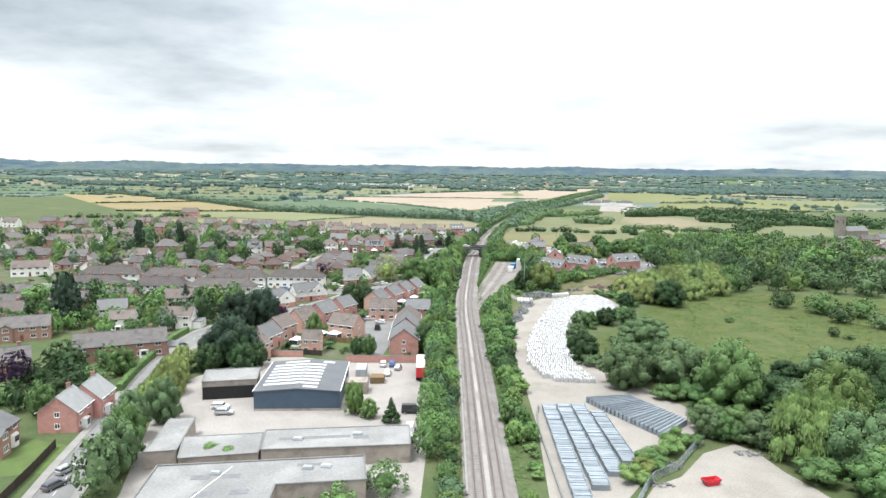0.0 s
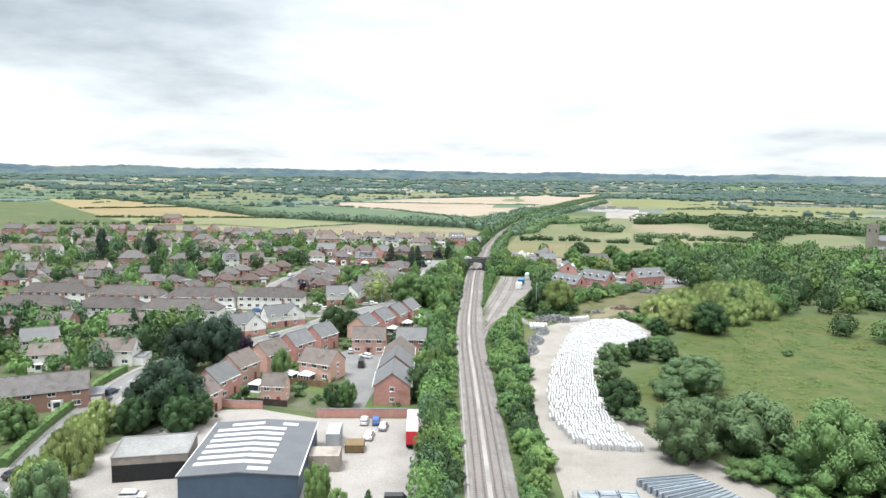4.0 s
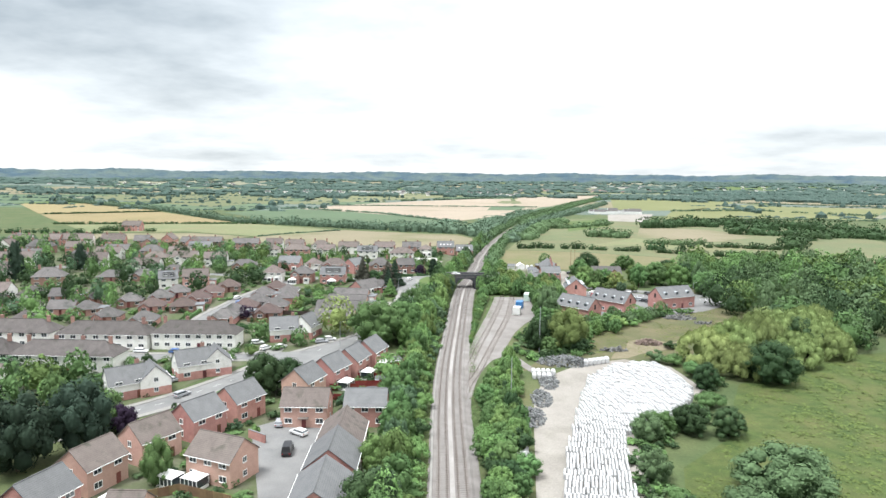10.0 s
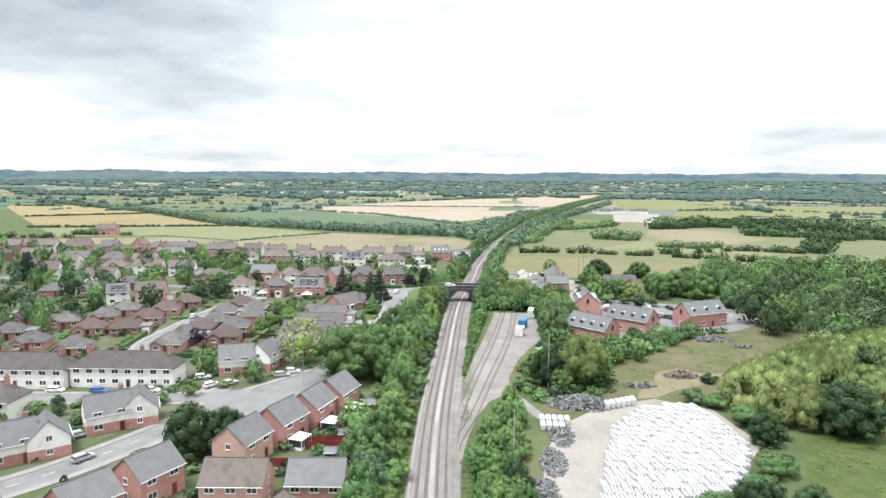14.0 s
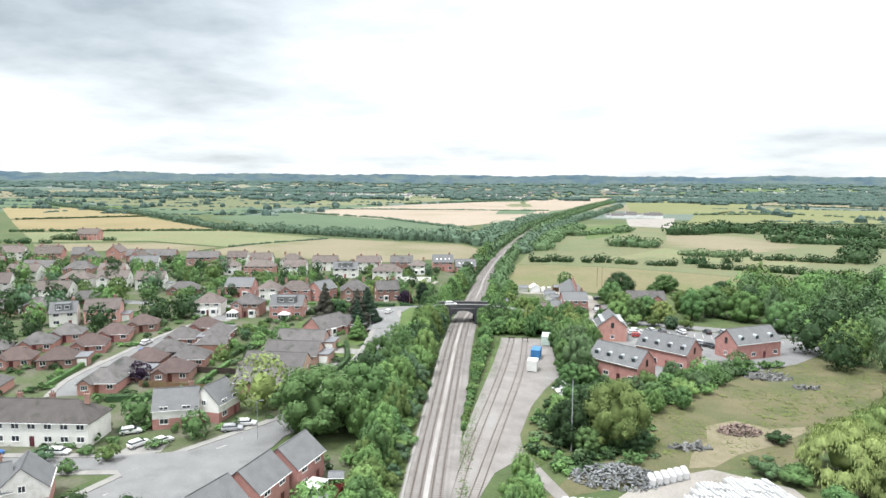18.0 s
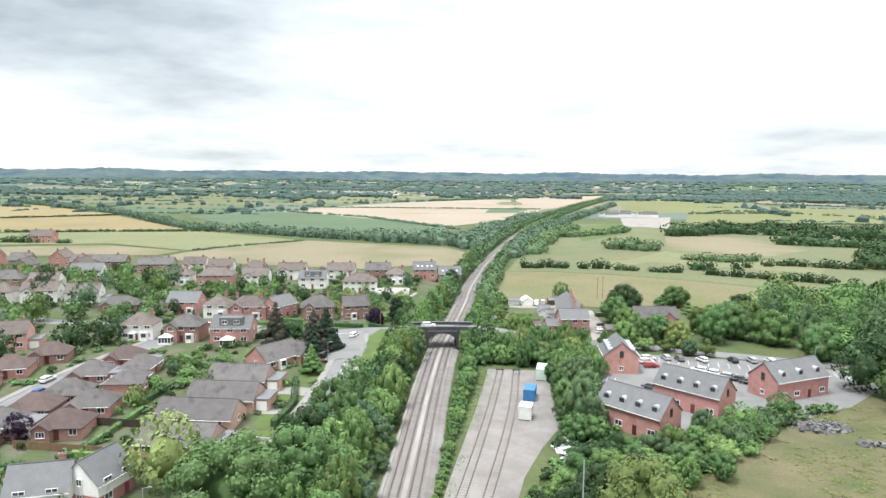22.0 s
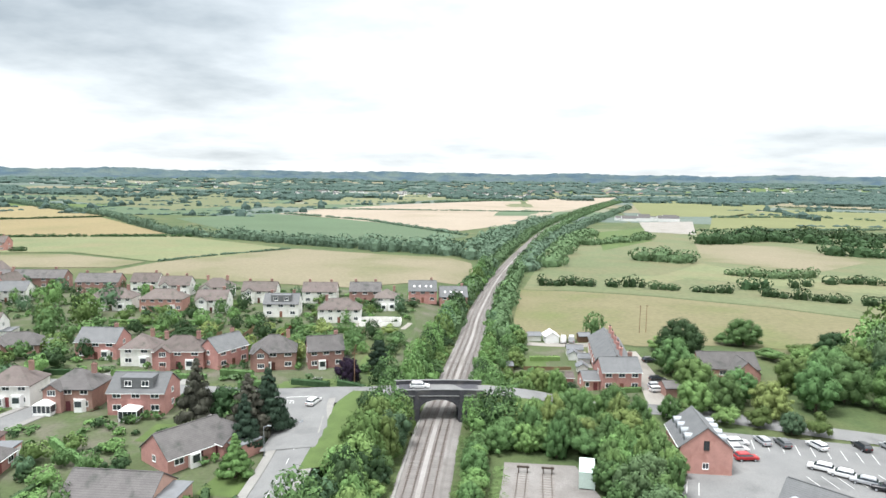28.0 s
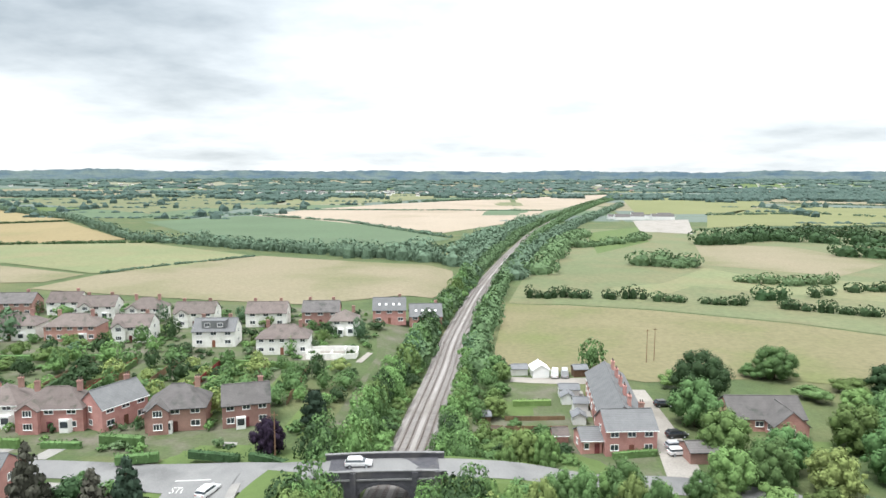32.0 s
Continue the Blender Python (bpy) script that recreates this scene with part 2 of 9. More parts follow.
def G(x, y):
    """Height of the ground."""
    z = base(x, y)
    far = math.hypot(x, y)
    if far > 2600:
        roll = noise.noise(Vector((x * 0.0006, y * 0.0006, 3.1))) * 26
        z += (30 + roll * 0.6) * sm((far - 2600) / 1700)
    elif far > 1200:
        z += 0.0
    return z


def part(name, bm, material, parent=None, label="", smooth=False):
    """Links a bmesh as one mesh object, under a thing or a part if one is given."""
    me = bpy.data.meshes.new(name)
    bm.to_mesh(me)
    bm.free()
    if smooth:
        for p in me.polygons:
            p.use_smooth = True
    for m in material if isinstance(material, (list, tuple)) else [material]:
        me.materials.append(m)
    ob = new(name, me)
    ob.parent = parent
    if label:
        tagged(ob, label)
    return ob


def mesh_part(name, me, parent=None, m=None):
    """A part on a mesh that others share."""
    ob = new(name, me)
    ob.parent = parent
    if m is not None:
        ob.matrix_basis = m
    return ob


def thing(name, label, category, m=None, group="", kind=""):
    ob = new(name)
    ob.empty_display_size = 0.2
    if m is not None:
        ob.matrix_basis = m
    return tagged(ob, label, category, group, kind)


def box(bm, x0, y0, z0, x1, y1, z1, mi=0):
    v = [bm.verts.new(c) for c in ((x0, y0, z0), (x1, y0, z0), (x1, y1, z0), (x0, y1, z0), (x0, y0, z1), (x1, y0, z1), (x1, y1, z1), (x0, y1, z1))]
    for f in ((3, 2, 1, 0), (4, 5, 6, 7), (0, 1, 5, 4), (1, 2, 6, 5), (2, 3, 7, 6), (3, 0, 4, 7)):
        bm.faces.new([v[i] for i in f]).material_index = mi
    return v


def prism(bm, pts, z0, z1, mi=0):
    """An upright prism on a polygon of (x, y)."""
    lo = [bm.verts.new((x, y, z0)) for x, y in pts]
    hi = [bm.verts.new((x, y, z1)) for x, y in pts]
    n = len(pts)
    bm.faces.new(hi).material_index = mi
    bm.faces.new(lo[::-1]).material_index = mi
    for i in range(n):
        bm.faces.new((lo[i], lo[(i + 1) % n], hi[(i + 1) % n], hi[i])).material_index = mi


def tube(bm, a, b, r0, r1=None, n=6):
    a, b = Vector(a), Vector(b)
    r1 = r0 if r1 is None else r1
    q = (b - a).to_track_quat("Z", "Y").to_matrix()
    rings = []
    for c, r in ((a, r0), (b, r1)):
        rings.append([bm.verts.new(c + q @ Vector((math.cos(6.2832 * i / n) * r, math.sin(6.2832 * i / n) * r, 0))) for i in range(n)])
    for i in range(n):
        bm.faces.new((rings[0][i], rings[0][(i + 1) % n], rings[1][(i + 1) % n], rings[1][i]))
    bm.faces.new(rings[1])
    bm.faces.new(rings[0][::-1])


def sheet(name, pts, material, lift, label="", category="ground", cell=10.0, kind="structure", thick=0.0):
    """A flat piece of ground on a polygon, that follows the terrain."""
    bm = bmesh.new()
    bm.faces.new([bm.verts.new((x, y, 0)) for x, y in pts])
    bm.normal_update()
    bmesh.ops.triangulate(bm, faces=bm.faces[:], ngon_method="EAR_CLIP")
    for ax in (0, 1):
        lo, hi = min(p[ax] for p in pts), max(p[ax] for p in pts)
        c = max(cell, (hi - lo) / 60)
        k = lo + c
        while k < hi:
            co, no = [0, 0, 0], [0, 0, 0]
            co[ax], no[ax] = k, 1
            bmesh.ops.bisect_plane(bm, geom=bm.verts[:] + bm.edges[:] + bm.faces[:], plane_co=co, plane_no=no)
            k += c
    for v in bm.verts:
        v.co.z = G(v.co.x, v.co.y) + lift
    for f in bm.faces:
        if f.normal.z < 0:
            f.normal_flip()
    return tagged(part(name, bm, material), label, category, "", kind)


def along(pts, step):
    """Points every step metres on a polyline of (x, y): x, y and the heading."""
    out = []
    carry = 0.0
    for (x0, y0), (x1, y1) in zip(pts, pts[1:]):
        d = math.hypot(x1 - x0, y1 - y0)
        a = math.atan2(y1 - y0, x1 - x0)
        s = carry
        while s < d:
            out.append((x0 + (x1 - x0) * s / d, y0 + (y1 - y0) * s / d, a))
            s += step
        carry = s - d
    return out


def smooth_line(pts, step=4.0):
    """A Catmull-Rom line through the points."""
    p = [pts[0]] + list(pts) + [pts[-1]]
    out = []
    for i in range(1, len(p) - 2):
        a, b, c, d = (Vector(q) for q in p[i - 1 : i + 3])
        n = max(1, int((c - b).length / step))
        for k in range(n):
            t = k / n
            out.append(tuple(0.5 * ((2 * b) + (c - a) * t + (2 * a - 5 * b + 4 * c - d) * t * t + (3 * b - a - 3 * c + d) * t ** 3)))
    out.append(tuple(pts[-1]))
    return out


def offset_line(pts, d):
    """The polyline shifted to its right by d."""
    out = []
    for i, (x, y) in enumerate(pts):
        x0, y0 = pts[max(0, i - 1)]
        x1, y1 = pts[min(len(pts) - 1, i + 1)]
        l = math.hypot(x1 - x0, y1 - y0) or 1
        out.append((x + (y1 - y0) / l * d, y - (x1 - x0) / l * d))
    return out


def profile_strip(pts, prof, zfun):
    """A bmesh swept along a line: prof holds (offset to the right, height)."""
    bm = bmesh.new()
    rows = []
    lines = [offset_line(pts, o) for o, _ in prof]
    for i in range(len(pts)):
        rows.append([bm.verts.new((lines[k][i][0], lines[k][i][1], zfun(*lines[k][i]) + prof[k][1])) for k in range(len(prof))])
    for a, b in zip(rows, rows[1:]):
        for k in range(len(prof) - 1):
            bm.faces.new((a[k], a[k + 1], b[k + 1], b[k]))
    return bm


def build_ground():
    def axis(lo, hi, fine_lo, fine_hi, step, grow):
        a = list(np.arange(fine_lo, fine_hi + 0.1, step))
        s = step
        while a[-1] < hi:
            s *= grow
            a.append(min(hi, a[-1] + s))
        s = step
        while a[0] > lo:
            s *= grow
            a.insert(0, max(lo, a[0] - s))
        return a

    xs = axis(-4600, 4600, -260, 200, 6, 1.12)
    ys = axis(-900, 4850, -60, 620, 6, 1.07)
    verts = [(x, y, G(x, y)) for y in ys for x in xs]
    w = len(xs)
    faces = [(j * w + i, j * w + i + 1, (j + 1) * w + i + 1, (j + 1) * w + i) for j in range(len(ys) - 1) for i in range(w - 1)]
    me = bpy.data.meshes.new("ground")
    me.from_pydata(verts, [], faces)
    me.materials.append(M_GRASS)
    tagged(new("ground", me), "grassy ground under the whole village and farmland", "ground", "", "structure")


build_ground()


# ---- trees ----
def crown_mesh(name, seed, material, leaves, size, kind="round", heart=2):
    """A crown of unit height and unit radius: leafy lobes round many limbs, with dark gaps between them."""
    rnd = random.Random(seed)
    bm = bmesh.new()
    clumps = []
    if kind == "round":
        n = 27
        for i in range(n):
            u = 1 - 1.96 * (i + 0.5) / n
            w = i * 2.39996 + rnd.uniform(-0.35, 0.35)
            r = math.sqrt(max(0, 1 - u * u)) * rnd.uniform(0.56, 0.76)
            clumps.append((Vector((math.cos(w) * r, math.sin(w) * r, 0.50 + u * 0.40 * rnd.uniform(0.84, 1.08))), rnd.uniform(0.21, 0.36), 1.05))
        for i in range(7):
            w, r = rnd.uniform(0, 6.283), rnd.uniform(0.72, 0.92)
            clumps.append((Vector((math.cos(w) * r, math.sin(w) * r, rnd.uniform(0.14, 0.66))), rnd.uniform(0.14, 0.24), 0.8))
    elif kind == "willow":
        for i in range(26):
            w, r = i * 2.39996 + rnd.uniform(-0.3, 0.3), 0.86 * math.sqrt((i + 0.5) / 26)
            clumps.append((Vector((math.cos(w) * r, math.sin(w) * r, 0.78 - 0.34 * r * r + rnd.uniform(-0.08, 0.06))), rnd.uniform(0.2, 0.3), 1.0))
        for i in range(16):
            w, r = i * 0.3927 + rnd.uniform(-0.15, 0.15), rnd.uniform(0.74, 0.9)
            clumps.append((Vector((math.cos(w) * r, math.sin(w) * r, rnd.uniform(0.16, 0.40))), rnd.uniform(0.18, 0.26), 1.3))
    elif kind == "cone":
        for i in range(34):
            h = (i + 0.5) / 34
            w = i * 2.4 + rnd.uniform(-0.4, 0.4)
            r = (1 - h) * rnd.uniform(0.45, 0.7)
            clumps.append((Vector((math.cos(w) * r, math.sin(w) * r, 0.10 + h * 0.84)), 0.10 + 0.30 * (1 - h), 0.32))
    elif kind == "column":
        for i in range(26):
            h = (i + 0.5) / 26
            w = i * 2.4
            r = 0.45 * max(0.0, math.sin(3.1416 * min(1, h * 0.85 + 0.2))) ** 0.7
            clumps.append((Vector((math.cos(w) * r, math.sin(w) * r, 0.06 + h * 0.88)), 0.42, 0.20))
    elif kind == "flat":
        for i in range(22):
            w, r = rnd.uniform(0, 6.283), rnd.uniform(0.15, 0.85)
            clumps.append((Vector((math.cos(w) * r, math.sin(w) * r, rnd.choice((0.45, 0.6, 0.72, 0.85)) + rnd.uniform(-0.04, 0.06))), rnd.uniform(0.22, 0.36), 0.30))
    elif kind == "bush":
        for i in range(13):
            w, r = i * 2.39996 + rnd.uniform(-0.4, 0.4), 0.8 * math.sqrt(i / 13)
            clumps.append((Vector((math.cos(w) * r, math.sin(w) * r, rnd.uniform(0.34, 0.74) * (1.1 - 0.5 * r))), rnd.uniform(0.24, 0.40), 0.85))
    weights = [c[1] ** 2 for c in clumps]
    total = sum(weights)
    verts, faces = [], []
    for (c, r, flat), wt in zip(clumps, weights):
        k = max(5, int(leaves * wt / total))
        out = Vector((c.x, c.y, (c.z - 0.36) * 1.5))
        for _ in range(k):
            d = Vector((rnd.gauss(0, 1), rnd.gauss(0, 1), rnd.gauss(0, 1)))
            d.normalize()
            if d.dot(out) < -0.25 * out.length:
                d = -d
            if kind != "willow" and d.z < -0.7:
                d.z *= -0.5
            rr = r * rnd.uniform(0.78, 1.12)
            p = c + Vector((d.x * rr, d.y * rr, d.z * rr * flat * 0.62))
            s = size * rnd.uniform(0.6, 1.35)
            nrm = (Vector((d.x, d.y, d.z * 1.3)) + Vector((rnd.gauss(0, 0.13), rnd.gauss(0, 0.13), rnd.gauss(0.0, 0.13)))).normalized()
            t = nrm.orthogonal().normalized()
            t.rotate(Matrix.Rotation(rnd.uniform(0, 6.283), 3, nrm))
            b = nrm.cross(t)
            if kind == "willow":
                side = Vector((-d.y, d.x, 0))
                t, b = Vector((d.x * 0.5, d.y * 0.5, -1.9)), (side.normalized() if side.length > 0.05 else b) * 0.6
            i = len(verts)
            verts += [p + Vector((v.x, v.y, v.z * 0.62)) for v in (t * s, -t * s * 0.5 + b * s * 0.9, -t * s * 0.5 - b * s * 0.9)]
            faces.append((i, i + 1, i + 2))
    leaf_faces = len(faces)
    heart_bm(bm, seed, kind, 2 if heart else 1)
    if heart > 1:
        for c, r, flat in clumps:
            q = bmesh.ops.create_icosphere(bm, subdivisions=1, radius=1)
            for v in q["verts"]:
                k = r * rnd.uniform(0.66, 0.84)
                v.co = c + Vector((v.co.x * k, v.co.y * k, v.co.z * k * flat * 0.62))
    k = len(verts)
    bm.verts.index_update()
    verts += [v.co.copy() for v in bm.verts]
    faces += [tuple(k + v.index for v in f.verts) for f in bm.faces]
    me = bpy.data.meshes.new(name)
    me.from_pydata(verts, [], faces)
    me.materials.append(material)
    me.polygons.foreach_set("use_smooth", [i >= leaf_faces for i in range(len(me.polygons))])
    bm.free()
    return me


def heart_bm(bm, seed, kind, detail=2):
    """Inner foliage: a lumpy body inside the crown, of the same unit size."""
    bmesh.ops.create_icosphere(bm, subdivisions=detail, radius=1)
    o = Vector((seed * 3.7, 1.3, 0))
    for v in bm.verts:
        d = v.co.normalized()
        k = 0.64 + 0.30 * noise.noise(d * 2.2 + o)
        if kind in ("cone",):
            h = (d.z + 1) / 2
            v.co = Vector((d.x * (1 - h) * 0.75 * k, d.y * (1 - h) * 0.75 * k, 0.12 + h * 0.8))
        elif kind == "column":
            v.co = Vector((d.x * 0.66 * k, d.y * 0.66 * k, 0.5 + d.z * 0.43))
        elif kind == "flat":
            v.co = Vector((d.x * 0.6 * k, d.y * 0.6 * k, 0.66 + d.z * 0.14))
        elif kind == "bush":
            v.co = Vector((d.x * 0.70 * k, d.y * 0.70 * k, 0.34 + d.z * 0.34 * k))
        else:
            v.co = Vector((d.x * 0.66 * k, d.y * 0.66 * k, 0.42 + d.z * 0.42 * k))


def trunk_mesh(kind):
    bm = bmesh.new()
    top = 0.8 if kind in ("cone", "column") else 0.5
    tube(bm, (0, 0, -0.02), (0, 0, top * 0.5), 0.035, 0.026)
    tube(bm, (0, 0, top * 0.5), (0.02, 0.01, top), 0.026, 0.012)
    if kind not in ("cone", "column"):
        for i in range(5):
            a = i * 1.26
            tube(bm, (0, 0, 0.22 + 0.04 * i), (math.cos(a) * 0.2, math.sin(a) * 0.2, 0.52 + 0.04 * i), 0.014, 0.005, 5)
    me = bpy.data.meshes.new("trunk")
    bm.to_mesh(me)
    bm.free()
    me.materials.append(M_TRUNK)
    return me


TRUNKS = {}
CROWNS = {}
TREE_RND = random.Random(11)


def crowns(material, kind, fine):
    key = (material.name, kind, fine)
    if key not in CROWNS:
        count, size = {0: (420, 0.105), 1: (1450, 0.058), 2: (2700, 0.043), 3: (84, 0.235), 4: (5200, 0.0315), 5: (820, 0.072)}[fine]
        if kind in ("cone", "column"):
            size *= 1.25
        CROWNS[key] = [crown_mesh("crown", 17 * i + len(CROWNS), material, count, size, kind, {0: 1, 3: 0, 5: 1}.get(fine, 2)) for i in range(3 if fine in (1, 2, 5) else 2)]
    return CROWNS[key]


STUFF = {}


def joined_tree(x, y, h, r, material, kind, fine=0):
    """A tree or shrub that stays in the distance: kept for one joined mesh of its leaf colour."""
    me = TREE_RND.choice(crowns(material, kind, fine))
    if me.name not in STUFF:
        co = np.empty(len(me.vertices) * 3)
        me.vertices.foreach_get("co", co)
        tri = np.empty(len(me.loops), dtype=np.int64)
        me.loops.foreach_get("vertex_index", tri)
        STUFF[me.name] = (co.reshape(-1, 3), tri.reshape(-1, 3))
    co, tri = STUFF[me.name]
    a = TREE_RND.uniform(0, 6.28)
    c, s = math.cos(a), math.sin(a)
    q = co * np.array((r, r, h))
    q = np.stack((q[:, 0] * c - q[:, 1] * s + x, q[:, 0] * s + q[:, 1] * c + y, q[:, 2] + G(x, y) - 0.1), 1)
    JOINED.setdefault(material.name, []).append((q, tri))


JOINED = {}


def build_joined():
    for key, items in JOINED.items():
        n, co, tri = 0, [], []
        for q, t in items:
            co.append(q)
            tri.append(t + n)
            n += len(q)
        co, tri = np.concatenate(co), np.concatenate(tri)
        me = bpy.data.meshes.new("woodland")
        me.vertices.add(len(co))
        me.vertices.foreach_set("co", co.ravel())
        me.loops.add(tri.size)
        me.loops.foreach_set("vertex_index", tri.ravel().astype(np.int32))
        me.polygons.add(len(tri))
        me.polygons.foreach_set("loop_start", np.arange(0, tri.size, 3, dtype=np.int32))
        me.update(calc_edges=True)
        me.materials.append(MATS[key])
        tagged(new("woodland", me), "dense mixed broadleaved trees and shrubs of the village surroundings", "trees", "", "stuff")


def tree(x, y, h, r, material, kind="round", fine=1, label="", name="tree", z=None, category="tree"):
    """A tree of height h and crown radius r, standing on the ground."""
    crown = TREE_RND.choice(crowns(material, kind, fine))
    t = thing(name, label or "broad leafy green tree standing in grass", category, Matrix.Translation((x, y, G(x, y) if z is None else z)) @ Matrix.Rotation(TREE_RND.uniform(0, 6.28), 4, "Z"))
    if kind != "bush":
        if kind not in TRUNKS:
            TRUNKS[kind] = trunk_mesh(kind)
        tw = min(h * 1.0, r * 2.6)
        mesh_part("trunk", TRUNKS[kind], t, Matrix.Diagonal((tw, tw, h, 1)))
    s = Matrix.Diagonal((r * TREE_RND.uniform(0.92, 1.08), r * TREE_RND.uniform(0.92, 1.08), h, 1))
    mesh_part("crown", crown, t, s)
    return t


def hedge(pts, w, h, material, label, step=1.0, per=26, size=0.24, name="hedge", up=0.0):
    """A clipped or wild hedge along a line: a body of leaves with an uneven top."""
    rnd = random.Random(int(abs(pts[0][0] * 7 + pts[0][1] * 3)))
    verts, faces = [], []
    for x, y, a in along(pts, step):
        hh = h * rnd.uniform(0.82, 1.12)
        z = G(x, y) + up
        for _ in range(per):
            u, v, s = rnd.uniform(-0.6, 0.6) * step, rnd.uniform(-0.5, 0.5) * w, rnd.uniform(0, 1) ** 0.6 * hh
            if rnd.random() < 0.5:
                v = math.copysign(w * 0.5, v)
            else:
                s = hh * rnd.uniform(0.9, 1.05)
            p = Vector((x + math.cos(a) * u - math.sin(a) * v, y + math.sin(a) * u + math.cos(a) * v, z + s))
            d = [Vector((rnd.gauss(0, 1), rnd.gauss(0, 1), rnd.gauss(0, 1))).normalized() * size * rnd.uniform(0.7, 1.3) for _ in range(3)]
            i = len(verts)
            verts += [p + q for q in d]
            faces.append((i, i + 1, i + 2))
    line = smooth_line(pts, 3.0)
    prof = [(-w * 0.42, 0.0), (-w * 0.40, h * 0.85), (0, h * 0.93), (w * 0.40, h * 0.85), (w * 0.42, 0.0)]
    ls = [offset_line(line, o) for o, _ in prof]
    rows = []
    for i in range(len(line)):
        k0 = len(verts)
        verts += [Vector((ls[k][i][0], ls[k][i][1], G(*line[i]) + up + prof[k][1])) for k in range(5)]
        rows.append(k0)
    for a, b in zip(rows, rows[1:]):
        faces += [(a + k, a + k + 1, b + k + 1, b + k) for k in range(4)]
    faces += [tuple(rows[0] + k for k in range(5)), tuple(rows[-1] + 4 - k for k in range(5))]
    me = bpy.data.meshes.new(name)
    me.from_pydata(verts, [], faces)
    me.materials.append(material)
    return tagged(new(name, me), label, "hedge")

# ---- houses ----
M_BRICK = mat("red_brick", (0.477, 0.256, 0.224), (0.392, 0.209, 0.184), 0.9, 0.9, fine=22, bump=0.3, vary=0.10, patch=0.06, patch_col=(0.351, 0.171, 0.147), patch_scale=0.4)
M_BRICK2 = mat("buff_orange_brick", (0.522, 0.341, 0.280), (0.453, 0.289, 0.239), 0.9, 0.9, fine=22, bump=0.3, vary=0.08)
M_BRICK3 = mat("old_brown_brick", (0.348, 0.209, 0.175), (0.280, 0.168, 0.140), 0.9, 0.9, fine=22, bump=0.3, vary=0.14)
M_RENDER = mat("white_render", (0.772, 0.761, 0.730), (0.690, 0.680, 0.649), 0.5, 0.85, fine=14, vary=0.05, patch=0.05, patch_col=(0.558, 0.548, 0.507), patch_scale=0.5)
M_PINK = mat("pink_render", (0.62, 0.36, 0.32), (0.55, 0.31, 0.28), 0.5, 0.85, fine=14)
M_SLATE = mat("grey_slate_tiles", (0.149, 0.151, 0.155), (0.119, 0.122, 0.125), 0.6, 0.75, fine=12, vary=0.10, lines=("Z", 0.22, 0.72))
M_TILE = mat("brown_concrete_tiles", (0.154, 0.129, 0.119), (0.123, 0.102, 0.094), 0.6, 0.85, fine=12, vary=0.14, lines=("Z", 0.22, 0.72), patch=0.06, patch_col=(0.076, 0.074, 0.060), patch_scale=0.5)
M_TILE2 = mat("weathered_brown_tiles", (0.132, 0.123, 0.121), (0.102, 0.095, 0.094), 0.6, 0.85, fine=12, vary=0.16, lines=("Z", 0.22, 0.72), patch=0.08, patch_col=(0.062, 0.065, 0.059), patch_scale=0.4)
M_TILER = mat("red_brown_tiles", (0.118, 0.087, 0.079), (0.089, 0.066, 0.062), 0.6, 0.85, fine=12, vary=0.12, lines=("Z", 0.22, 0.72))
M_UPVC = mat("white_upvc", (0.80, 0.80, 0.79), (0.74, 0.74, 0.73), 1.0, 0.45, spec=0.5)
M_GLASS = mat("window_glass", (0.045, 0.055, 0.065), (0.03, 0.036, 0.044), 0.7, 0.08, spec=0.8, vary=0.3)
M_DOOR = mat("painted_door", (0.16, 0.05, 0.045), (0.12, 0.04, 0.035), 1.0, 0.5, vary=0.5)
M_LEAD = mat("grey_lead", (0.154, 0.158, 0.164), (0.119, 0.122, 0.126), 1.0, 0.6)
M_WOOD = mat("fence_wood", (0.195, 0.128, 0.075), (0.143, 0.094, 0.056), 1.2, 0.9, fine=9, vary=0.25)
M_WOOD_DARK = mat("dark_stained_wood", (0.055, 0.042, 0.035), (0.04, 0.03, 0.026), 1.2, 0.85, vary=0.2)
M_METAL = mat("galvanised_steel", (0.42, 0.44, 0.46), (0.34, 0.36, 0.38), 0.8, 0.5, 0.35, vary=0.12)
M_BLACK = mat("black_rubber", (0.022, 0.022, 0.023), (0.015, 0.015, 0.016), 2.0, 0.8)

SHARED = {}


def shared_box(name, w, d, h, material):
    """A box mesh on its base's centre, made once for a size and material."""
    key = (name, round(w, 2), round(d, 2), round(h, 2), material.name)
    if key not in SHARED:
        bm = bmesh.new()
        box(bm, -w / 2, -d / 2, 0, w / 2, d / 2, h)
        me = bpy.data.meshes.new(name)
        bm.to_mesh(me)
        bm.free()
        me.materials.append(material)
        SHARED[key] = me
    return SHARED[key]


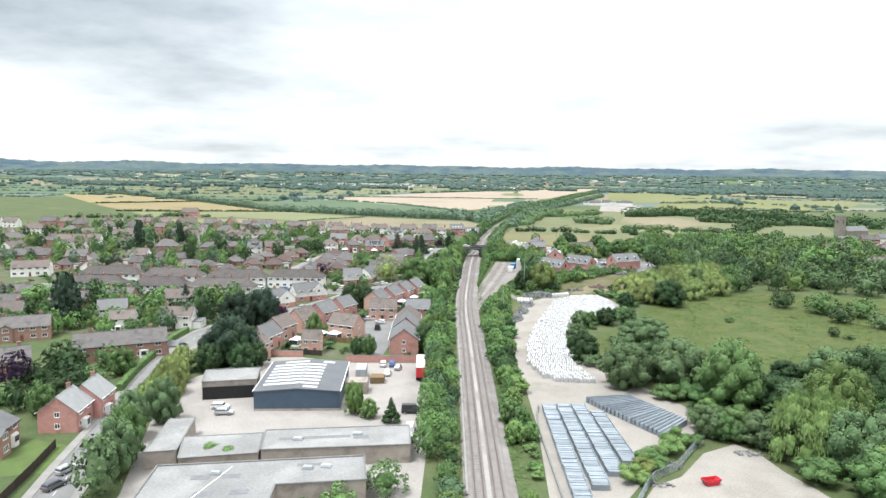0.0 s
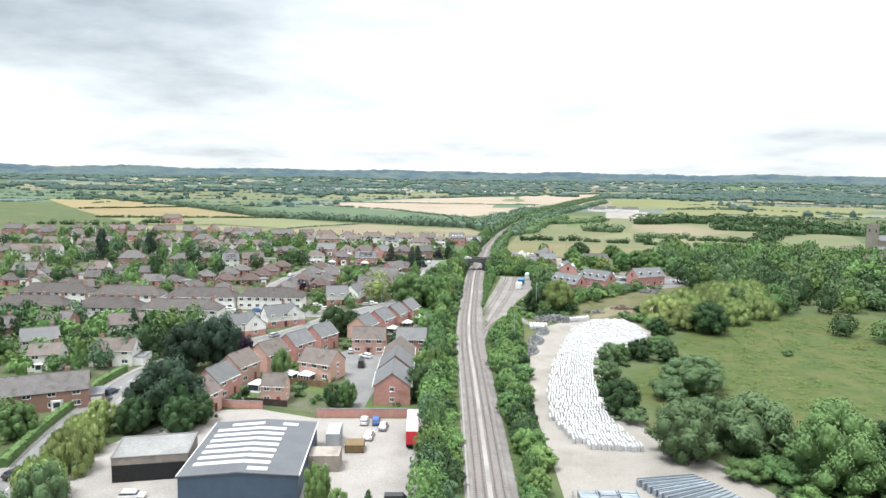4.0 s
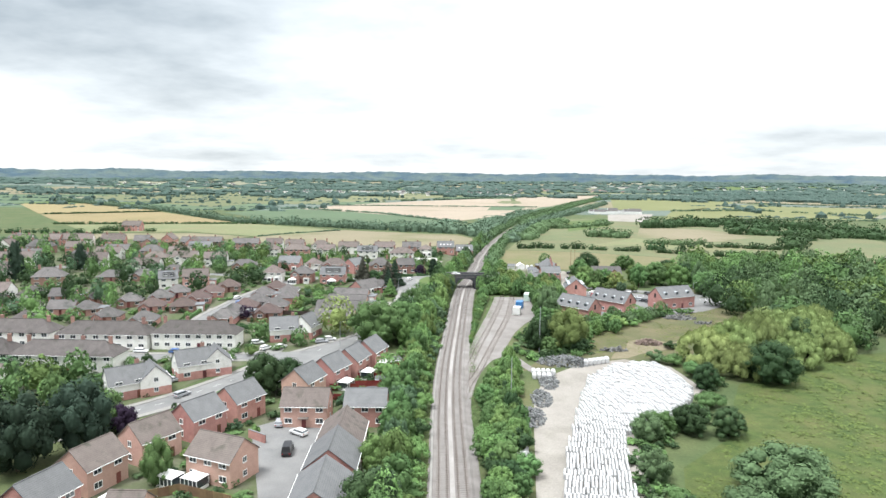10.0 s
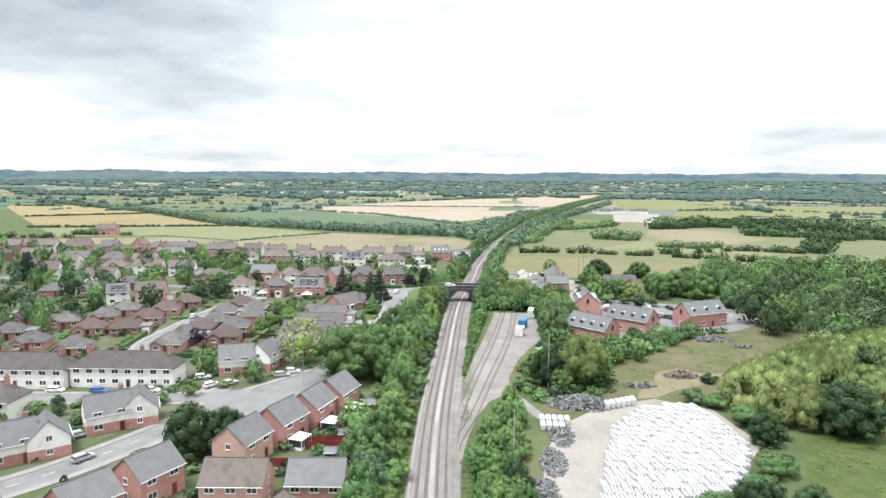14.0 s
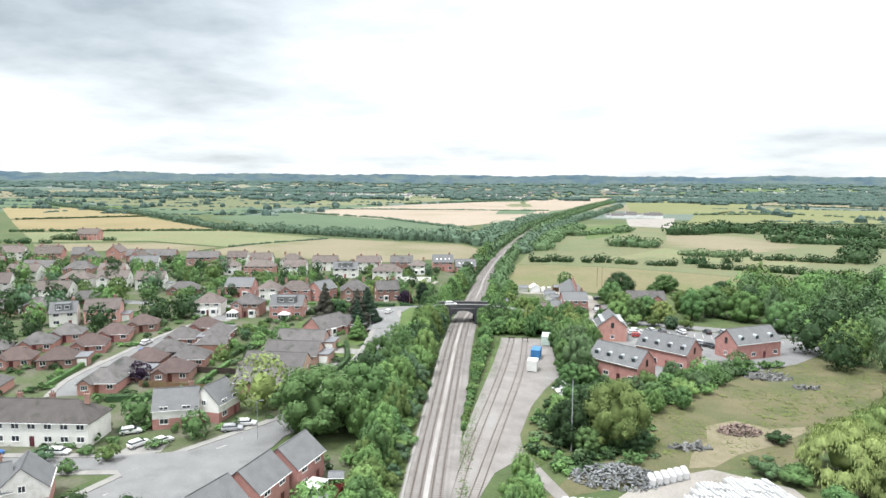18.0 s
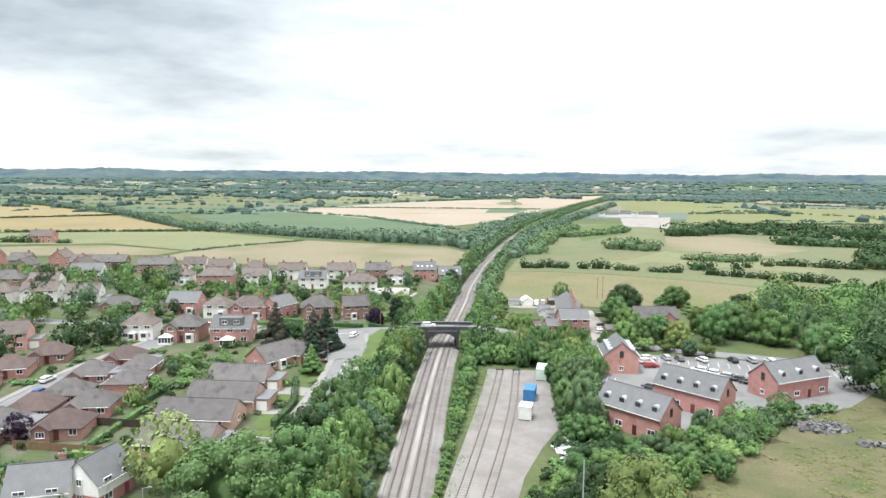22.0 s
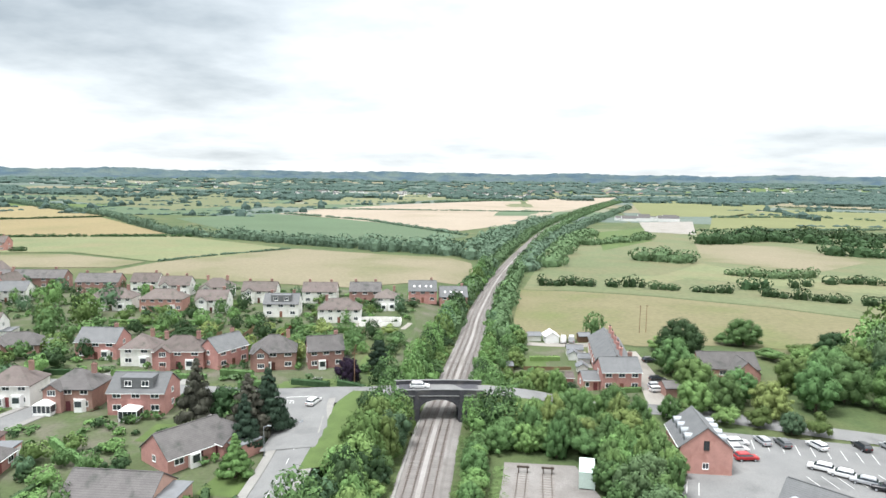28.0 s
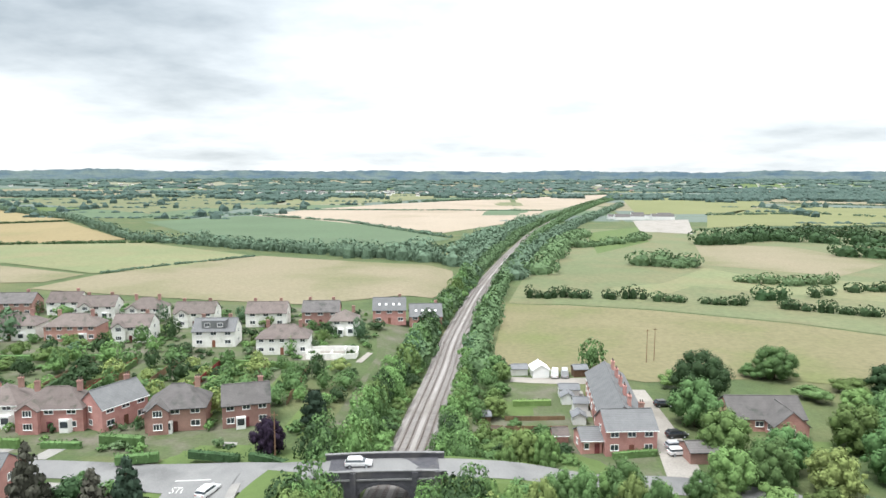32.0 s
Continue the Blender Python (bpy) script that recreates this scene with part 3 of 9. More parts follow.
def window_grid(name, w, h, bars, materials, pane):
    """A window as one connected piece: outer frame, glazing bars, recessed panes and a proud sill."""
    key = (name, round(w, 2), round(h, 2), bars, materials[0].name)
    if key not in SHARED:
        t, d = 0.09, 0.07
        xs = [-w / 2, -w / 2 + t]
        for i in range(1, bars):
            xs += [-w / 2 + w * i / bars - 0.035, -w / 2 + w * i / bars + 0.035]
        xs += [w / 2 - t, w / 2]
        zs = [-0.04, t, h - t, h]
        bm = bmesh.new()
        front = [[bm.verts.new((x, -d - (0.06 if k == 0 else 0), z)) for k, z in enumerate(zs)] for x in xs]
        for a in range(len(xs) - 1):
            for b in range(3):
                q = [front[a][b], front[a + 1][b], front[a + 1][b + 1], front[a][b + 1]]
                if a % 2 == 1 and b == 1:
                    r = [bm.verts.new((v.co.x, -0.02, v.co.z)) for v in q]
                    for n in range(4):
                        bm.faces.new((q[n], q[(n + 1) % 4], r[(n + 1) % 4], r[n]))
                    if pane:
                        bm.faces.new(r).material_index = 1
                else:
                    bm.faces.new(q)
        ring = [front[a][0] for a in range(len(xs))] + [front[-1][b] for b in (1, 2)] + [front[a][3] for a in range(len(xs) - 1, -1, -1)] + [front[0][b] for b in (2, 1)]
        back = [bm.verts.new((v.co.x, d, v.co.z)) for v in ring]
        for n in range(len(ring)):
            m = (n + 1) % len(ring)
            bm.faces.new((ring[m], ring[n], back[n], back[m]))
        me = bpy.data.meshes.new(name)
        bm.to_mesh(me)
        bm.free()
        for m in materials:
            me.materials.append(m)
        SHARED[key] = me
    return SHARED[key]


def frame_mesh(w, h, bars, material=None):
    return window_grid("window_frame", w, h, bars, [material or M_UPVC], False)


def whole_window_mesh(w, h, bars):
    """Frame and panes in one piece, for houses that stay far off."""
    return window_grid("window", w, h, bars, [M_UPVC, M_GLASS], True)


def window(parent, x, y, z, w, h, face, bars=2, material=None, far=False):
    """A window on a wall: face is the heading of the wall's outward side, in degrees; 270 looks along -y."""
    m = Matrix.Translation((x, y, z)) @ Matrix.Rotation(radians(face + 90), 4, "Z")
    if far:
        return mesh_part("window", whole_window_mesh(w, h, bars), parent, m)
    win = mesh_part("window", frame_mesh(w, h, bars, material), parent, m)
    mesh_part("pane", shared_box("pane", w - 0.16, 0.05, h - 0.16, M_GLASS), win, Matrix.Translation((0, 0.01, 0.08)))
    return win


def door(parent, x, y, z, face, material=None, w=0.95, h=2.05):
    m = Matrix.Translation((x, y, z)) @ Matrix.Rotation(radians(face + 90), 4, "Z")
    return mesh_part("door", shared_box("door", w, 0.1, h, material or M_DOOR), parent, m)


def roof_bm(L, W, eave, ridge, hip, over=0.35, thick=0.16):
    """A pitched roof with its ridge along x, gabled or hipped, as a slab with real thickness."""
    bm = bmesh.new()
    a, b = L / 2 + (over if hip else 0.2), W / 2 + over
    rise = (ridge - eave) / (W / 2)
    ze = eave - rise * over
    hx = max(0.05, a - b) if hip else a
    for dz, flip in ((0.0, False), (-thick, True)):
        e = [bm.verts.new(c) for c in ((-a, -b, ze + dz), (a, -b, ze + dz), (a, b, ze + dz), (-a, b, ze + dz))]
        r = [bm.verts.new((-hx, 0, ridge + dz)), bm.verts.new((hx, 0, ridge + dz))]
        fs = [(e[0], e[1], r[1], r[0]), (e[2], e[3], r[0], r[1])]
        if hip:
            fs += [(e[1], e[2], r[1]), (e[3], e[0], r[0])]
        for f in fs:
            bm.faces.new(f[::-1] if flip else f)
        if not flip:
            top = (e, r)
    e1, r1 = top
    e2, r2 = e, r
    rim = [(0, 1), (2, 3)] + ([(1, 2), (3, 0)] if hip else [])
    for i, j in rim:
        bm.faces.new((e1[j], e1[i], e2[i], e2[j]))
    if not hip:
        for i, k in ((1, 1), (2, 1), (3, 0), (0, 0)):
            bm.faces.new((e1[i], r1[k], r2[k], e2[i]))
    bmesh.ops.recalc_face_normals(bm, faces=bm.faces[:])
    return bm


def walls_bm(L, W, eave, ridge, hip, base_z=-0.6):
    bm = bmesh.new()
    a, b = L / 2, W / 2
    if hip:
        prism(bm, [(-a, -b), (a, -b), (a, b), (-a, b)], base_z, eave)
    else:
        prof = [(-b, base_z), (b, base_z), (b, eave - 0.02), (0, ridge - 0.10), (-b, eave - 0.02)]
        s = [[bm.verts.new((x, y, z)) for y, z in prof] for x in (-a, a)]
        bm.faces.new(s[0][::-1])
        bm.faces.new(s[1])
        for i in range(5):
            j = (i + 1) % 5
            bm.faces.new((s[0][i], s[0][j], s[1][j], s[1][i]))
        bmesh.ops.recalc_face_normals(bm, faces=bm.faces[:])
    return bm


def chimney(parent, x, y, z0, z1, pots=2, material=None, w=0.95):
    bm = bmesh.new()
    box(bm, x - w / 2, y - 0.3, z0, x + w / 2, y + 0.3, z1)
    box(bm, x - w / 2 - 0.07, y - 0.37, z1 - 0.28, x + w / 2 + 0.07, y + 0.37, z1 - 0.1)
    c = part("chimney", bm, material or M_BRICK3, parent)
    for i in range(pots):
        p = bmesh.new()
        px = x + (i - (pots - 1) / 2) * w / max(1, pots) * 0.9
        tube(p, (px, y, z1 - 0.1), (px, y, z1 + 0.5), 0.13, 0.1, 7)
        part("chimney_pot", p, M_TILER, c)


def house(x, y, rot, L, W, eave, ridge, wall, roof, label, hip=False, stack=1, rows=2, cols=3, gable_win=True, porch=False, two_tone=None, z=None, name="house", conservatory=False, door_side=270, category="house", windows=True, group=""):
    """A house with its ridge along its own x axis, rotated by rot degrees about its centre."""
    t = thing(name, label, category, Matrix.Translation((x, y, G(x, y) if z is None else z)) @ Matrix.Rotation(radians(rot), 4, "Z"), group)
    far = x < -125 or y > 440 or x > 90
    if two_tone:
        body = part("wall", walls_bm(L, W, eave, ridge, hip, eave * 0.5), wall, t)
        low = bmesh.new()
        prism(low, [(-L / 2 - 0.02, -W / 2 - 0.02), (L / 2 + 0.02, -W / 2 - 0.02), (L / 2 + 0.02, W / 2 + 0.02), (-L / 2 - 0.02, W / 2 + 0.02)], -0.6, eave * 0.5)
        part("lower_wall", low, two_tone, t)
    else:
        body = part("wall", walls_bm(L, W, eave, ridge, hip), wall, t)
    r = part("roof", roof_bm(L, W, eave, ridge, hip), roof, t)
    hx = (L / 2 - W / 2) if hip else L / 2
    bm = bmesh.new()
    tube(bm, (-max(hx, 0.05), 0, ridge + 0.02), (max(hx, 0.05), 0, ridge + 0.02), 0.11, 0.11, 5)
    part("ridge_tiles", bm, roof, r)
    for sgn in (-1, 1):
        if far or (math.sin(radians(rot)) if sgn < 0 else -math.sin(radians(rot))) > 9:
            continue
        bm = bmesh.new()
        yy = sgn * (W / 2 + 0.40)
        ze = eave - (ridge - eave) / (W / 2) * 0.35 - 0.1
        box(bm, -L / 2 - 0.2, yy - 0.06, ze - 0.05, L / 2 + 0.2, yy + 0.06, ze + 0.06)
        part("gutter", bm, M_UPVC if wall is not M_BRICK3 else M_BLACK, t)
    for i in range(stack):
        cx = {1: [L * 0.32], 2: [-L * 0.32, L * 0.32], 3: [-L * 0.36, 0, L * 0.36], 4: [-L * 0.4, -L * 0.13, L * 0.13, L * 0.4]}[stack][i]
        chimney(t, cx, 0.35, ridge - 1.0, ridge + 1.1, 0 if far else 2)
    if windows:
        floors = [0.95, 0.95 + 2.55][:rows] if rows <= 2 else [0.95, 3.5, 6.1]
        for fi, zz in enumerate(floors):
            for sgn, face in ((-1, 270), (1, 90)):
                if math.sin(radians(rot + face)) > 0.42:
                    continue
                for k in range(cols):
                    xx = -L / 2 + L * (k + 0.5) / cols
                    yy = sgn * (W / 2 + 0.012 + (0.02 if two_tone else 0))
                    if fi == 0 and face == door_side and k == cols // 2:
                        door(t, xx, yy, 0.0, face)
                    else:
                        window(t, xx, yy, zz, min(1.75, L / cols * 0.5), 1.2, face, 2 if L / cols > 2.6 else 1, None, far)
            if gable_win:
                for sgn, face in ((-1, 180), (1, 0)):
                    if math.sin(radians(rot + face)) > 0.30:
                        continue
                    window(t, sgn * (L / 2 + 0.012 + (0.02 if two_tone else 0)), 0.0, zz, 1.1, 1.15, face, 2, None, far)
    if porch:
        bm = bmesh.new()
        box(bm, -1.1, -W / 2 - 1.2, 2.25, 1.1, -W / 2 - 0.03, 2.4)
        part("porch_roof", bm, roof, t)
    return t


# ---- railway ----
RAIL_LINE = [(8.5, 20), (5.0, 70), (1.9, 105), (-2.6, 157), (-7.6, 214), (-10.9, 250), (-13.1, 285), (-14.6, 335), (-15.7, 374), (-15.9, 408), (-14.6, 430), (-14.1, 447), (-12.9, 480), (-11.5, 533), (-2.6, 650), (26.7, 889), (61, 1095), (112, 1330), (195, 1670), (330, 2150)]


M_RUST = mat("rust_stained_ballast", (0.157, 0.136, 0.124), (0.112, 0.094, 0.085), 0.22, 0.95, fine=18, bump=0.6, patch=0.12, patch_col=(0.188, 0.168, 0.158), patch_scale=0.06)
M_PALEBALLAST = mat("pale_worn_ballast", (0.309, 0.296, 0.286), (0.242, 0.228, 0.218), 0.12, 0.95, fine=30, bump=0.5, patch=0.14, patch_col=(0.190, 0.175, 0.162), patch_scale=0.05)


def railway():
    line = smooth_line(RAIL_LINE, 5.0)
    bed = profile_strip(line, [(-4.5, 0.0), (-4.0, 0.14), (-3.5, 0.42), (3.4, 0.42), (3.9, 0.20), (4.9, 0.12), (5.2, 0.0)], lambda x, y: base(x, y))
    tagged(part("track_bed", bed, M_BALLAST), "grey-brown stone ballast bed of the double track railway", "railway", "", "structure")
    track = thing("railway_track", "double track of rusty steel rails on concrete sleepers in ballast", "railway", None, "", "structure")
    for off in (-1.72, 1.72):
        for s in (-0.75, 0.75):
            rl = profile_strip(line, [(off + s - 0.06, 0.42), (off + s - 0.05, 0.60), (off + s + 0.05, 0.60), (off + s + 0.06, 0.42)], lambda x, y: base(x, y))
            part("rail", rl, M_RAIL, track)
    # rust and brake dust along every rail, worn pale ballast in between
    for off in (-1.72, 1.72):
        for a, b in ((-1.22, -0.42), (0.42, 1.22)):
            st = profile_strip(line, [(off + a, 0.425), (off + (a + b) / 2, 0.432), (off + b, 0.425)], lambda x, y: base(x, y))
            tagged(part("rust_stain", st, M_RUST), "rust-brown stained ballast beside a running rail", "ballast", "", "structure")
    mid = profile_strip(line, [(-0.42, 0.424), (0, 0.44), (0.42, 0.424)], lambda x, y: base(x, y))
    tagged(part("pale_ballast", mid, M_PALEBALLAST), "pale clean ballast between the two tracks", "ballast", "", "structure")
    me = shared_box("sleeper", 2.5, 0.26, 0.085, M_SLEEPER)
    near, vv, ff = 0, [], []
    for off in (-1.72, 1.72):
        for x, y, a in along(offset_line(line, off), 0.72):
            z = base(x, y) + 0.36
            m = Matrix.Translation((x, y, z)) @ Matrix.Rotation(a - math.pi / 2, 4, "Z")
            if 350 < y < 450 and near < 280:
                near += 1
                mesh_part("sleeper", me, track, m)
            elif 60 < y < 620:
                i = len(vv)
                vv += [m @ v.co for v in me.vertices]
                ff += [tuple(i + k for k in p.vertices) for p in me.polygons]
    me2 = bpy.data.meshes.new("sleepers")
    me2.from_pydata(vv, [], ff)
    me2.materials.append(M_SLEEPER)
    o = tagged(new("sleepers", me2), "", "", "", "stuff")
    o.parent = track
    # a pale concrete cable trough along the west side
    tr = profile_strip(smooth_line(RAIL_LINE[2:11], 5.0), [(-4.15, 0.3), (-4.1, 0.50), (-3.65, 0.50), (-3.6, 0.3)], lambda x, y: base(x, y))
    tagged(part("cable_trough", tr, M_PAVE), "pale concrete cable trough beside the railway track", "trough", "", "structure")


railway()
SIDINGS = [[(-8.6, 222), (-8.2, 244), (-8.3, 262), (-7.9, 282), (-6.6, 300), (-2.6, 337), (-0.2, 362), (1.4, 384)], [(-8.2, 255), (-7.3, 268), (-4.9, 282), (-1.6, 308), (2.6, 341), (4.6, 362), (5.7, 384)]]


M_OLDSLEEPER = mat("old_timber_sleeper", (0.215, 0.190, 0.172), (0.165, 0.145, 0.13), 0.8, 0.95, vary=0.2)


def sidings():
    pts = [(-8, 205), (-3.4, 205), (-4.2, 227), (-5.9, 246), (-6.1, 258), (-5.6, 268), (-4.4, 280), (-1.6, 291), (1.6, 295.5), (6.2, 288), (9.6, 281), (11.2, 283.5), (8.4, 290), (4.8, 299), (3.4, 305), (3.2, 309), (6.0, 325.5), (9.8, 338), (14.6, 350), (15.4, 362.8), (14.2, 376), (11, 388), (-1.8, 388), (-2.1, 380), (-4, 355), (-7, 324), (-9, 299), (-10, 281), (-10.5, 250)]
    sheet("siding_bed", pts, M_BALLAST2, 0.06, "worn pale gravel of the disused railway sidings", "railway")
    for k, pts in enumerate(SIDINGS):
        line = smooth_line(pts, 4.0)
        tr = thing("siding_track", "rusty old siding track sunk in gravel", "railway", None, "sidings beside the railway")
        for s in (-0.75, 0.75):
            part("rail", profile_strip(line, [(s - 0.06, 0.05), (s - 0.05, 0.2), (s + 0.05, 0.2), (s + 0.06, 0.05)], base), M_RAIL, tr)
        bm = bmesh.new()
        for x, y, a in along(line, 0.9):
            c, si, z = math.cos(a - math.pi / 2), math.sin(a - math.pi / 2), base(x, y)
            lo = [bm.verts.new((x + c * u - si * v, y + si * u + c * v, z + h)) for h in (0.0, 0.085) for u, v in ((-1.25, -0.12), (1.25, -0.12), (1.25, 0.12), (-1.25, 0.12))]
            for f in ((4, 5, 6, 7), (0, 1, 5, 4), (1, 2, 6, 5), (2, 3, 7, 6), (3, 0, 4, 7)):
                bm.faces.new([lo[i] for i in f])
        tagged(part("sleepers", bm, M_OLDSLEEPER, tr), "", "", "", "stuff")


sidings()

# ---- bridge over the railway ----
M_BLUEBRICK = mat("blue_engineering_brick", (0.075, 0.075, 0.085), (0.05, 0.05, 0.057), 0.9, 0.8, fine=20, bump=0.4, patch=0.1, patch_col=(0.13, 0.125, 0.12), patch_scale=0.3)
M_COPING = mat("stone_coping", (0.20, 0.20, 0.20), (0.15, 0.15, 0.15), 1.0, 0.9)
BRIDGE = Matrix.Translation((-16.2, 409.4, 0)) @ Matrix.Rotation(radians(8.3), 4, "Z")


def bridge():
    t = thing("road_bridge", "dark brick arch bridge carrying a road over the railway", "bridge", BRIDGE)
    top, crown, spring, rail_z = 8.75, 7.55, 5.2, 2.6
    half, wide = 8.6, 3.5
    # body with a segmental arch cut through it
    bm = bmesh.new()
    r = 4.1
    outline = [(-half, rail_z - 2.0), (-r, rail_z - 2.0)]
    for i in range(13):
        a = math.pi - math.pi * i / 12
        outline.append((math.cos(a) * r, spring + math.sin(a) * (crown - spring)))
    outline += [(r, rail_z - 2.0), (half, rail_z - 2.0), (half, top), (-half, top)]
    for y, flip in ((-wide, False), (wide, True)):
        vs = [bm.verts.new((x, y, z)) for x, z in outline]
        f = bm.faces.new(vs[::-1] if flip else vs)
    bm.verts.ensure_lookup_table()
    n = len(outline)
    for i in range(n):
        j = (i + 1) % n
        bm.faces.new((bm.verts[j], bm.verts[i], bm.verts[n + i], bm.verts[n + j]))
    bm.normal_update()
    bmesh.ops.triangulate(bm, faces=[f for f in bm.faces if len(f.verts) > 4], ngon_method="EAR_CLIP")
    bmesh.ops.recalc_face_normals(bm, faces=bm.faces[:])
    part("body", bm, M_BLUEBRICK, t)
    for sy in (-1, 1):
        for i in range(16):
            bm = bmesh.new()
            a0, a1 = math.pi - math.pi * i / 16, math.pi - math.pi * (i + 0.94) / 16
            q = []
            for rr in (1.0, 1.13):
                for a in (a0, a1):
                    q.append((math.cos(a) * r * rr, spring + math.sin(a) * (crown - spring) * rr + (0 if rr == 1 else 0.1)))
            for dy in (0.0,):
                vs = [bm.verts.new((q[k][0], sy * (wide + dd), q[k][1])) for dd in (-0.1, 0.09) for k in (0, 1, 3, 2)]
                for f in ((0, 1, 2, 3), (4, 5, 6, 7), (0, 1, 5, 4), (1, 2, 6, 5), (2, 3, 7, 6), (3, 0, 4, 7)):
                    bm.faces.new([vs[k] for k in f])
            bmesh.ops.recalc_face_normals(bm, faces=bm.faces[:])
            part("arch_stone", bm, M_BLUEBRICK, t)
        bm = bmesh.new()
        for i in range(12):
            x0, x1 = -9.6 + i * 1.6, -9.6 + (i + 1) * 1.6
            z0, z1 = top - 0.0022 * x0 * x0 - 0.3, top - 0.0022 * x1 * x1 - 0.3
            y0, y1 = sy * (wide - 0.38), sy * (wide + 0.02)
            vs = [bm.verts.new(c) for c in ((x0, y0, z0), (x1, y0, z1), (x1, y1, z1), (x0, y1, z0), (x0, y0, z0 + 1.15), (x1, y0, z1 + 1.15), (x1, y1, z1 + 1.15), (x0, y1, z0 + 1.15))]
            for f in ((3, 2, 1, 0), (4, 5, 6, 7), (0, 1, 5, 4), (1, 2, 6, 5), (2, 3, 7, 6), (3, 0, 4, 7)):
                bm.faces.new([vs[k] for k in f])
        bmesh.ops.remove_doubles(bm, verts=bm.verts[:], dist=0.001)
        par = part("parapet", bm, M_BLUEBRICK, t)
        me = shared_box("coping", 1.25, 0.6, 0.16, M_COPING)
        for i in range(15):
            xx = -8.96 + i * 1.28
            mesh_part("coping", me, par, Matrix.Translation((xx, sy * (wide - 0.18), top - 0.0022 * xx * xx + 0.84)))
        for xx in (-half + 0.4, -r - 0.6, r + 0.6, half - 0.4):
            bm = bmesh.new()
            box(bm, xx - 0.45, sy * (wide + 0.02), rail_z - 1.5, xx + 0.45, sy * (wide + 0.32), top + 0.7)
            part("pilaster", bm, M_BLUEBRICK, t)
        bm = bmesh.new()
        box(bm, -half, sy * (wide + 0.02), top - 0.55, half, sy * (wide + 0.16), top - 0.3)
        part("string_course", bm, M_COPING, t)


bridge()


def road_z(x, y):
    """Road level: over the bridge and down its ramps to the ground."""
    p = BRIDGE.inverted() @ Vector((x, y, 0))
    d = abs(p.x)
    k = 1 - sm((d - 9) / 34)
    deck = 8.67 - 0.0022 * min(d, 16) ** 2
    return G(x, y) * (1 - k) + deck * k


def ramp_banks():
    """Earth banks that carry the road up to the bridge."""
    for name, pts in (("ramp_west", [(-62, 409), (-50, 409), (-38, 408), (-24.2, 408.2)]), ("ramp_east", [(-7.4, 410.4), (4, 414), (15, 418), (30, 420.5)])):
        line = smooth_line(pts, 3.0)
        bm = bmesh.new()
        rows = []
        offs = (-15, -9, -4.6, 0, 4.6, 9, 15)
        lines = [offset_line(line, o) for o in offs]
        for i in range(len(line)):
            row = []
            for k, o in enumerate(offs):
                x, y = lines[k][i]
                top = road_z(*line[i]) - 0.06
                z = G(x, y) - 0.05
                w = {15: 0, 9: 0.5, 4.6: 1, 0: 1}[abs(o)]
                row.append(bm.verts.new((x, y, z + (top - z) * w)))
            rows.append(row)
        for a, b in zip(rows, rows[1:]):
            for k in range(len(offs) - 1):
                bm.faces.new((a[k], a[k + 1], b[k + 1], b[k]))
        tagged(part(name, bm, M_LAWN), "grassy embankment carrying the road up to the bridge", "embankment", "", "structure")


ramp_banks()


def road(name, pts, width, label, zf=None, lift=0.05, material=None, kerb=True):
    zf = zf or G
    line = smooth_line(pts, 3.0)
    bm = profile_strip(line, [(-width / 2, lift), (0, lift + 0.05), (width / 2, lift)], zf)
    ob = tagged(part(name, bm, material or M_ASPHALT), label, "road", "", "structure")
    if kerb:
        for s in (-1, 1):
            e = s * width / 2
            prof = sorted([(e, lift - 0.1), (e + s * 0.001, lift + 0.11), (e + s * 0.14, lift + 0.12), (e + s * 1.7, lift + 0.12), (e + s * 1.72, lift - 0.1)])
            tagged(part("pavement", profile_strip(line, prof, zf), M_PAVE), "grey pavement with a raised kerb beside the road", "pavement", "", "structure")
    return line


M_PAINT = mat("road_paint", (0.576, 0.576, 0.560), (0.464, 0.464, 0.448), 1.5, 0.8)


def dashes(line, off, length, gap, width, zf, lift=0.115, name="centre_line"):
    bm = bmesh.new()
    pts = offset_line(line, off)
    s = along(pts, length + gap)
    for x, y, a in s:
        c, si = math.cos(a), math.sin(a)
        vs = []
        for u, v in ((0, -width / 2), (length, -width / 2), (length, width / 2), (0, width / 2)):
            px, py = x + c * u - si * v, y + si * u + c * v
            vs.append(bm.verts.new((px, py, zf(px, py) + lift)))
        bm.faces.new(vs)
    tagged(part(name, bm, M_PAINT), "worn white painted road line", "road marking", "", "structure")


main_line = road("road_main", [(-260, 432), (-180, 420), (-130, 413), (-96, 410), (-70, 410.5), (-50, 410), (-27.5, 408), (-16.2, 409.4), (-5.2, 411), (10, 416.5), (30, 419.5), (45, 416.5), (58, 412), (75, 407.5), (110, 398), (170, 388), (260, 384)], 6.4, "grey asphalt main road over the railway bridge", road_z, 0.10, kerb=False)
side_line = road("road_side", [(-42.5, 404), (-41.5, 398), (-38.6, 380), (-37.5, 365), (-37.5, 350), (-38, 335), (-40, 322), (-46, 309), (-53, 299), (-63, 284), (-70.5, 265), (-79, 247.5), (-85.5, 238), (-93, 226), (-98, 212), (-98.5, 200), (-96.5, 185), (-92, 163), (-81.5, 126), (-76, 106), (-71, 90), (-60, 55)], 6.4, "worn grey asphalt street through the housing estate", road_z)
dashes(side_line, 0, 2.2, 3.4, 0.13, road_z)
close_line = road("road_close", [(-104, 318), (-107, 330), (-106, 345), (-104, 368), (-97, 400)], 6.0, "grey asphalt close between brown bungalows", G)
